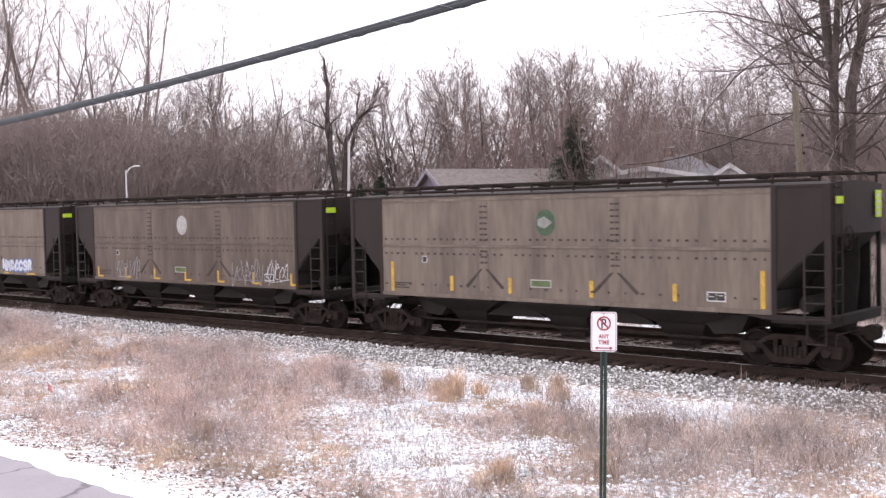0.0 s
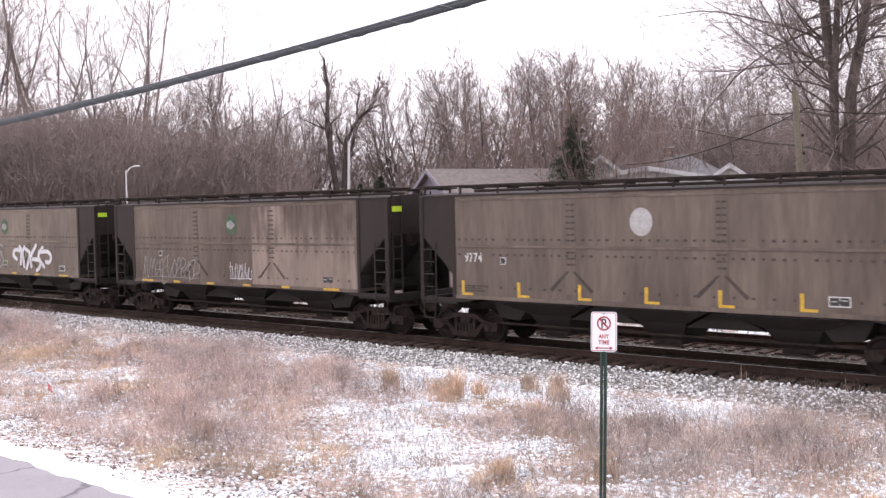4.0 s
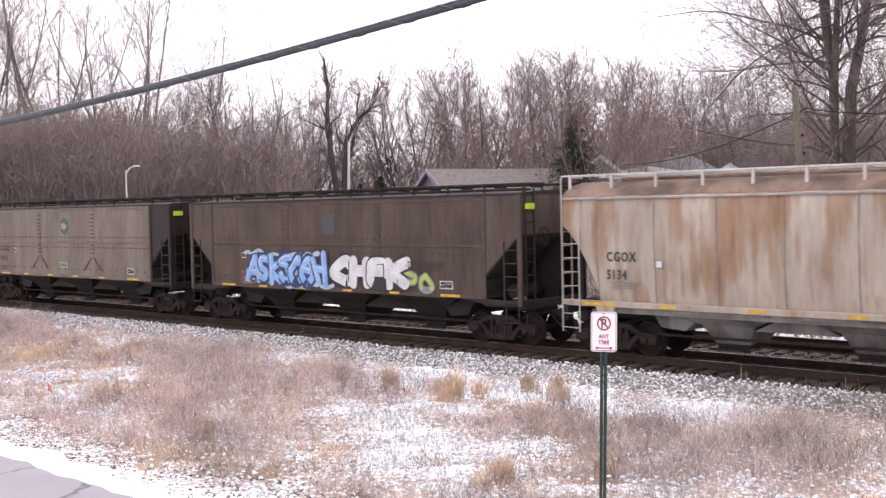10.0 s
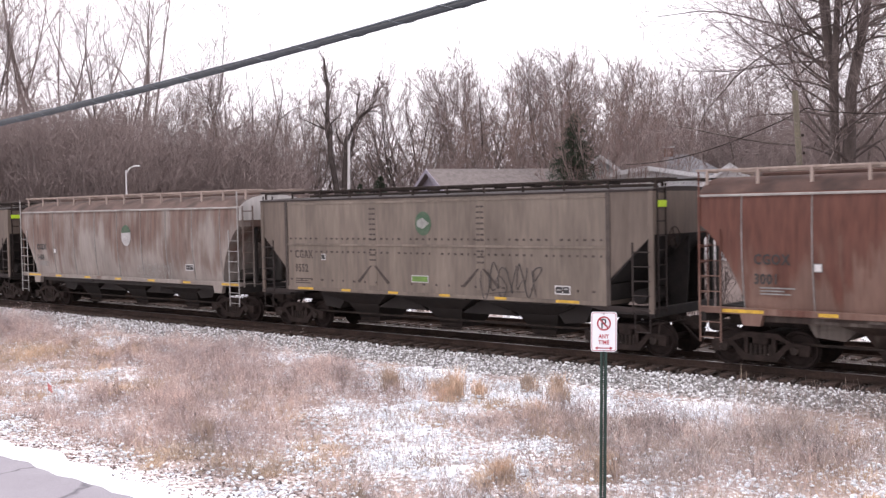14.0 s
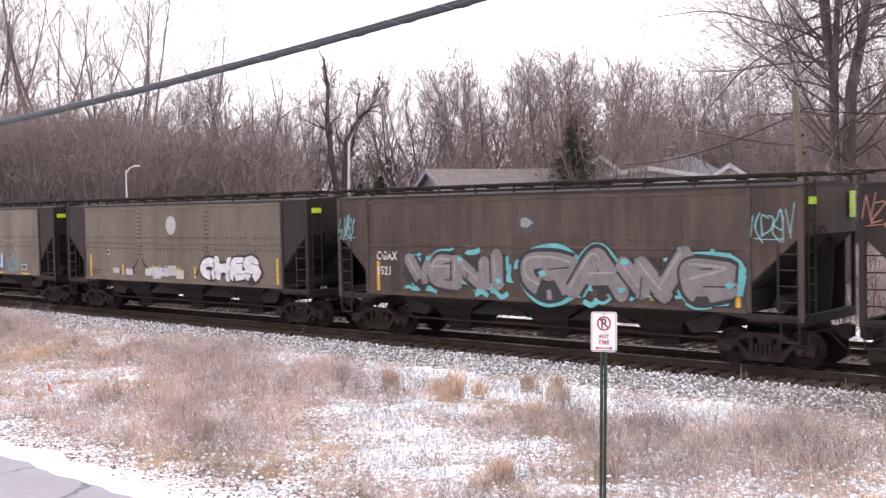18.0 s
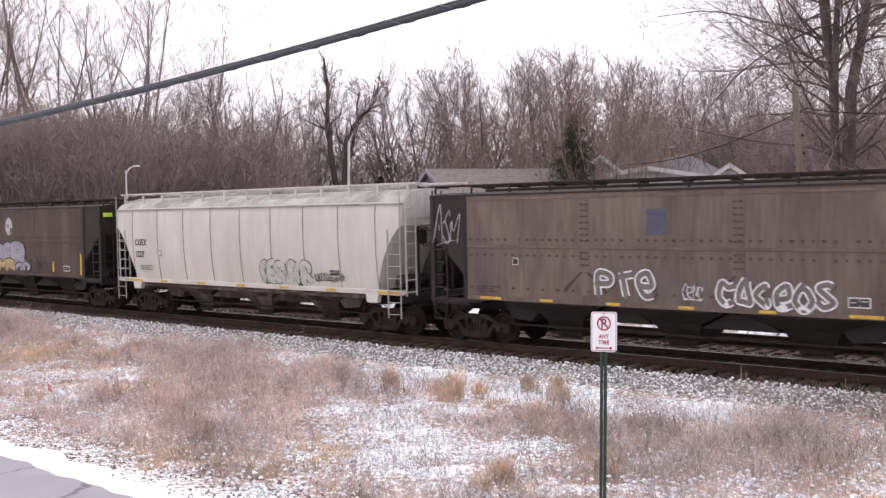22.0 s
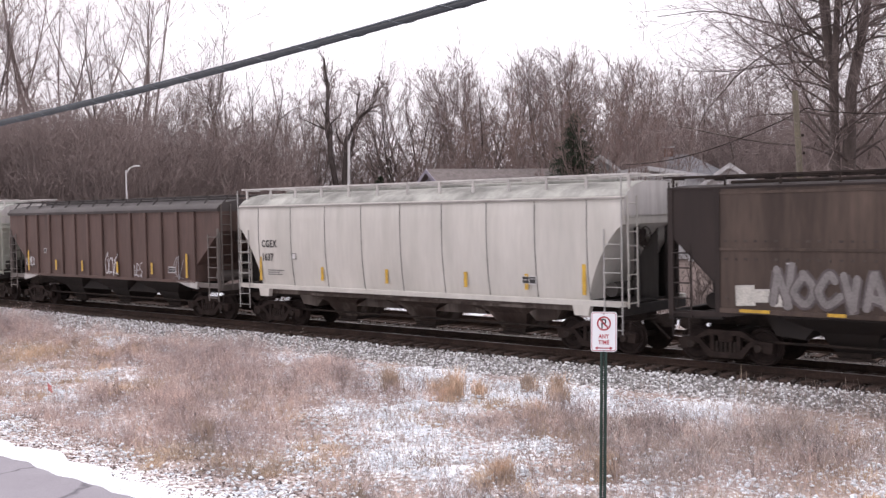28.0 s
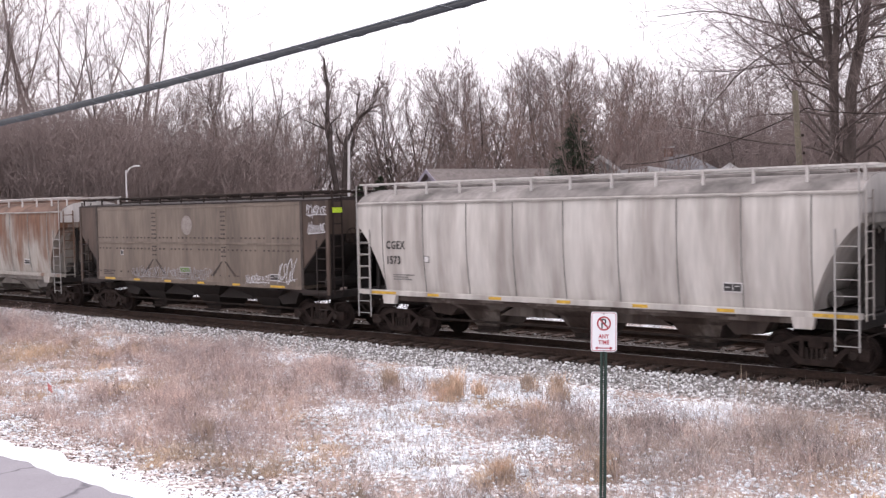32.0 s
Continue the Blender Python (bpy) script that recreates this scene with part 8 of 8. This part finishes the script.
M["grass_mauve"] = grass_material("dead_stems", [(0.0, (0.33, 0.258, 0.25)), (0.35, (0.48, 0.39, 0.375)), (0.75, (0.62, 0.52, 0.495)), (1.0, (0.80, 0.73, 0.70))])
M["grass_grey"] = grass_material("grey_stems", [(0.0, (0.18, 0.15, 0.143)), (0.35, (0.31, 0.272, 0.262)), (0.75, (0.46, 0.42, 0.40)), (1.0, (0.66, 0.63, 0.61))])
M["grass_straw"] = grass_material("straw", [(0.0, (0.42, 0.325, 0.235)), (0.6, (0.56, 0.455, 0.345)), (1.0, (0.68, 0.58, 0.46))])
M["grass_gold"] = grass_material("golden_grass", [(0.0, (0.46, 0.345, 0.255)), (0.6, (0.62, 0.48, 0.37)), (1.0, (0.76, 0.64, 0.52))])
M["grass_tan"] = grass_material("tan_stems", [(0.0, (0.22, 0.175, 0.16)), (0.5, (0.34, 0.28, 0.26)), (1.0, (0.48, 0.415, 0.38))])
M["grass_dark"] = grass_material("dark_stems", [(0.0, (0.13, 0.10, 0.095)), (0.6, (0.21, 0.165, 0.155)), (1.0, (0.32, 0.27, 0.25))])


def weeds(name, n, xr, yr, hs, mat, label, dens, twigs=6, bunch=14, spread=0.22, r=0.0028, seed=1):
    """Dead branching weeds: a leaning stem with fine side twigs towards its head, in loose clumps."""
    g = np.random.default_rng(seed)
    cc = verge_places(max(1, n // bunch), xr, yr, dens)
    m = len(cc)
    who = g.integers(0, m, n)
    c = cc[who] + g.normal(0, 1, (n, 2)) * (spread * g.uniform(0.5, 1.6, m)[who])[:, None]
    h = g.uniform(*hs, n) * g.uniform(0.7, 1.1, m)[who] * (0.62 + 0.42 * nearness(c[:, 0], c[:, 1], BUSH_SPOTS, 1.5))
    d = np.concatenate([g.normal(0, 0.17, (m, 2))[who] + g.normal(0, 0.22, (n, 2)), np.ones((n, 1))], 1)
    p = [np.concatenate([c, (ground_height(c[:, 0], c[:, 1]) - 0.03)[:, None]], 1)]
    bow = np.concatenate([g.normal(0, 0.11, (n, 2)), np.zeros((n, 1))], 1)
    for k in range(3):
        d = d + bow
        d /= np.linalg.norm(d, axis=1, keepdims=True)
        p.append(p[-1] + d * (h / 3)[:, None])
    P = np.stack(p, 1)
    R = r * g.uniform(0.7, 1.4, n)[:, None] * np.array([1.0, 0.9, 0.75, 0.5])[None]
    b1 = grow_children(g, P, R, h, twigs, 0.36, 0.30, 38, 0.10, 2, 0.6, 0.14, 0.8, r * 0.65, r * 0.9)
    b2 = grow_children(g, *b1, 2, 0.50, 0.35, 36, 0.05, 1, 0.6, 0.12, 0.9, r * 0.6, r * 0.8)
    return tagged(part(name, raw_mesh(name, *joined([ribbon_mesh(g, P, R), ribbon_mesh(g, b1[0], b1[1]), ribbon_mesh(g, b2[0], b2[1])])), mat), label, "weeds", kind="stuff")


thick = lambda x, y: verge_cover(x, y) ** 1.8 * (1.05 - 0.75 * tan_patch(x, y))
tans = lambda x, y: (0.25 + 0.75 * verge_cover(x, y)) * tan_patch(x, y)
edge_of_road = lambda x, y: np.clip((y + 15.3) / 1.5, 0.15, 1) * (1 - 0.2 * nearness(x, y, SNOW_SPOTS)) * (1 - 0.8 * nearness(x, y, SNOW_STRIP, 1.5))
near_sign = lambda x: np.clip((x + 16.5) / 8.0, 0, 1)
weeds("dead_weeds", 11000, (-50, -2), (-13.9, -3.6), (0.40, 0.80), M["grass_mauve"], "tall mauve-brown branching dead weeds on the verge", lambda x, y: thick(x, y) * (1 - 0.6 * near_sign(x)), seed=401)
weeds("grey_weeds", 4600, (-22, -2), (-13.9, -3.6), (0.35, 0.75), M["grass_grey"], "grey-brown branching dead weeds by the sign", lambda x, y: thick(x, y) * near_sign(x), seed=402)
weeds("dark_stalks", 1800, (-50, -2), (-13.9, -3.4), (0.30, 0.70), M["grass_dark"], "dark dead stalks among the weeds", thick, 7, 8, seed=403)
weeds("sparse_weeds", 2300, (-24, -5), (-13.5, -3.2), (0.30, 0.65), M["grass_tan"], "single thin weeds that stand in the snow", lambda x, y: nearness(x, y, SNOW_SPOTS), 5, 2, 0.15, seed=404)
weeds("dead_weeds", 3000, (-60, -25), (-6.4, -2.6), (0.55, 0.95), M["grass_mauve"], "tall pale weeds at the foot of the ballast", None, 6, 14, 0.3, 0.0036, seed=405)
grass("understorey", 26000, (-50, -2), (-14.0, -3.5), (0.12, 0.38), 0.75, 0.0040, M["grass_mauve"], "matted mauve-brown dead stems below the weeds", thick, 30, 0.30, 0.6)
grass("dry_grass", 26000, (-50, -2), (-14.6, -3.0), (0.16, 0.42), 0.70, 0.0048, M["grass_straw"], "dry straw-coloured grass tufts that lean over", tans, 50, 0.17, 0.9)
grass("thin_stems", 12000, (-50, -2), (-14.7, -2.9), (0.08, 0.30), 0.8, 0.0034, M["grass_tan"], "thin stems that poke out of the snow", edge_of_road, 8, 0.22, 0.6)
grass("matted_grass", 15000, (-50, -2), (-15.0, -3.2), (0.08, 0.26), 1.25, 0.0060, M["grass_tan"], "flattened dead grass and leaves on the snow", edge_of_road, 14, 0.22, 0.8)
grass("thin_stems", 5000, (-14, -3), (-3.4, -1.7), (0.12, 0.42), 0.45, 0.0036, M["grass_tan"], "sparse brown weeds that grow through the ballast", lambda x, y: np.clip((x + 13) / 6, 0.05, 1), 10, 0.16)


weeds("far_weeds", 6000, (-75, 0), (6.6, 14), (0.9, 1.9), M["weed_dark"], "dark dead weeds on the snow beyond the second track", None, 6, 14, 0.35, 0.005, seed=406)


def flecks(name, n, xr, yr, size, dens, lift, mat, label, cat):
    """Small uneven lumps that lie in the growth."""
    c = verge_places(n, xr, yr, dens)
    n = len(c)
    base = np.array([(1, 0, 0), (0, 1, 0), (-1, 0, 0), (0, -1, 0), (0, 0, 0.55), (0, 0, -0.5)], float)
    v = base[None] * rng.uniform(0.45, 1.3, (n, 6, 1)) * (size[0] + (size[1] - size[0]) * rng.uniform(0, 1, n) ** 2)[:, None, None]
    a = rng.uniform(0, 6.28, n)[:, None]
    x, y = v[..., 0] * np.cos(a) - v[..., 1] * np.sin(a), v[..., 0] * np.sin(a) + v[..., 1] * np.cos(a)
    z = ground_height(c[:, 0], c[:, 1]) + rng.uniform(*lift, n)
    v = np.stack([x + c[:, :1], y + c[:, 1:], v[..., 2] + z[:, None]], -1).reshape(-1, 3)
    f = np.array([(0, 1, 4), (1, 2, 4), (2, 3, 4), (3, 0, 4), (1, 0, 5), (2, 1, 5), (3, 2, 5), (0, 3, 5)])
    return tagged(part(name, raw_mesh(name, v, (f[None] + 6 * np.arange(n)[:, None, None]).reshape(-1, 3)), mat), label, cat, kind="stuff")


flecks("snow_flecks", 24000, (-50, -2), (-14.9, -3.0), (0.012, 0.07), lambda x, y: np.clip(1.15 - verge_cover(x, y), 0.34 + 0.08 * near_sign(x), 1) * np.clip(0.45 + 0.6 * np.sin(x * 2.3 + y) * np.sin(y * 2.9 - x * 0.7), 0.08, 1), (0.0, 0.15), M["snow"], "broken crumbs of thin snow caught in the grass", "snow")
flecks("dead_leaves", 5000, (-50, -2), (-15.35, -13.4), (0.012, 0.04), None, (0.0, 0.03), M["grass_dark"], "brown dead leaves scattered on the snowy road edge", "leaves")


def tussock(x, y, h, seed, mat, label):
    """One clump of upright dry grass."""
    g = np.random.default_rng(seed)
    n = 240
    c = np.stack([x + g.normal(0, 0.11, n), y + g.normal(0, 0.11, n)], 1)
    z = ground_height(c[:, 0], c[:, 1]) - 0.03
    az, ln, hh = g.uniform(0, 6.28, n), np.abs(g.normal(0, 0.16, n)), h * g.uniform(0.5, 1.05, n)
    d = np.stack([np.sin(ln) * np.cos(az), np.sin(ln) * np.sin(az), np.cos(ln)], 1)
    b = np.concatenate([c, z[:, None]], 1)
    m_ = b + d * (hh * 0.6)[:, None]
    t_ = m_ + (d + 0.3 * np.stack([np.cos(az), np.sin(az), 0 * az], 1)) * (hh * 0.4)[:, None]
    return tagged(part("grass_tussock", raw_mesh("grass_tussock", *ribbon_mesh(g, np.stack([b, m_, t_], 1), np.full((n, 1), 0.0055) * np.array([[1.0, 0.8, 0.35]]))), mat), label, "grass", "tussocks by the ballast")


for i, (tx, ty, th) in enumerate([(-19.45, -5.25, 0.8), (-19.2, -5.4, 0.6), (-17.5, -5.5, 0.65), (-17.2, -5.2, 0.95), (-17.0, -5.6, 0.7), (-16.7, -4.85, 0.55), (-16.2, -3.5, 0.5), (-14.9, -4.1, 0.75), (-14.6, -4.4, 0.55), (-11.0, -11.2, 0.5), (-17.4, -12.6, 0.5), (-13.4, -6.9, 0.5), (-9.8, -9.9, 0.55)]):
    tussock(tx, ty, th, 300 + i, M["grass_gold"], "upright clump of straw-coloured dry grass")


# small marks on the verge
flag = empty("survey_flag", pose(-24.75, -11.9, float(ground_height(-24.75, -11.9)), 6, 0, 20))
tagged(flag, "small red survey flag on a thin wire", "marker flag")
part("wire", Shape().tube((0, 0, -0.1), (0, 0, 0.45), 0.004, n=6), M["iron"], flag)
part("cloth", Shape().prism([(0.0, 0.24), (0.12, 0.17), (0.11, 0.33), (0.0, 0.43)], -0.004, 0.004), M["flag_red"], flag, "faded red plastic flag")
for sx_, sy_, sh_ in ((-11.05, -2.25, 0.80), (-10.95, -2.2, 0.62), (-12.9, -2.3, 0.5)):
    st = tagged(part("dead_stalk", Shape().tube((0, 0, -0.1), (0.03, 0, sh_ * 0.7), 0.008, 0.006, n=6).tube((0.03, 0, sh_ * 0.7), (0.02, 0.02, sh_), 0.006, 0.003, n=6), M["grass_straw"], at=pose(sx_, sy_, float(ground_height(sx_, sy_)))), "single dry stalk standing in the ballast", "weed", "dry stalks by the track")

# ---- the train's run ----
SPEED, SLOWING = 16.232, 0.012924


def run(t):
    return SPEED * t - SLOWING * t * t


def motions():
    for q, car, sets, L in TRAIN:
        walk(car, [(t, pose(q - run(t), 0, 0)) for t in range(0, 33)])
        turns = []
        for i in range(0, 32 * 30 + 1):
            if -70 < q - run(i / 30) < 2:
                turns.append(i / 30)
        for ws in sets:
            x, z = ws.matrix_basis.translation.x, 0.457
            a0 = math.degrees(run(turns[0]) / 0.457) if turns else 0.0
            rows = [(0.0, pose(x, 0, z, 0, -a0, 0))] if not turns or turns[0] > 0 else []
            rows += [(t, pose(x, 0, z, 0, -math.degrees(run(t) / 0.457), 0)) for t in turns]
            if not turns or turns[-1] < 32.0:
                rows.append((32.0, rows[-1][1]))
            walk(ws, rows)


motions()
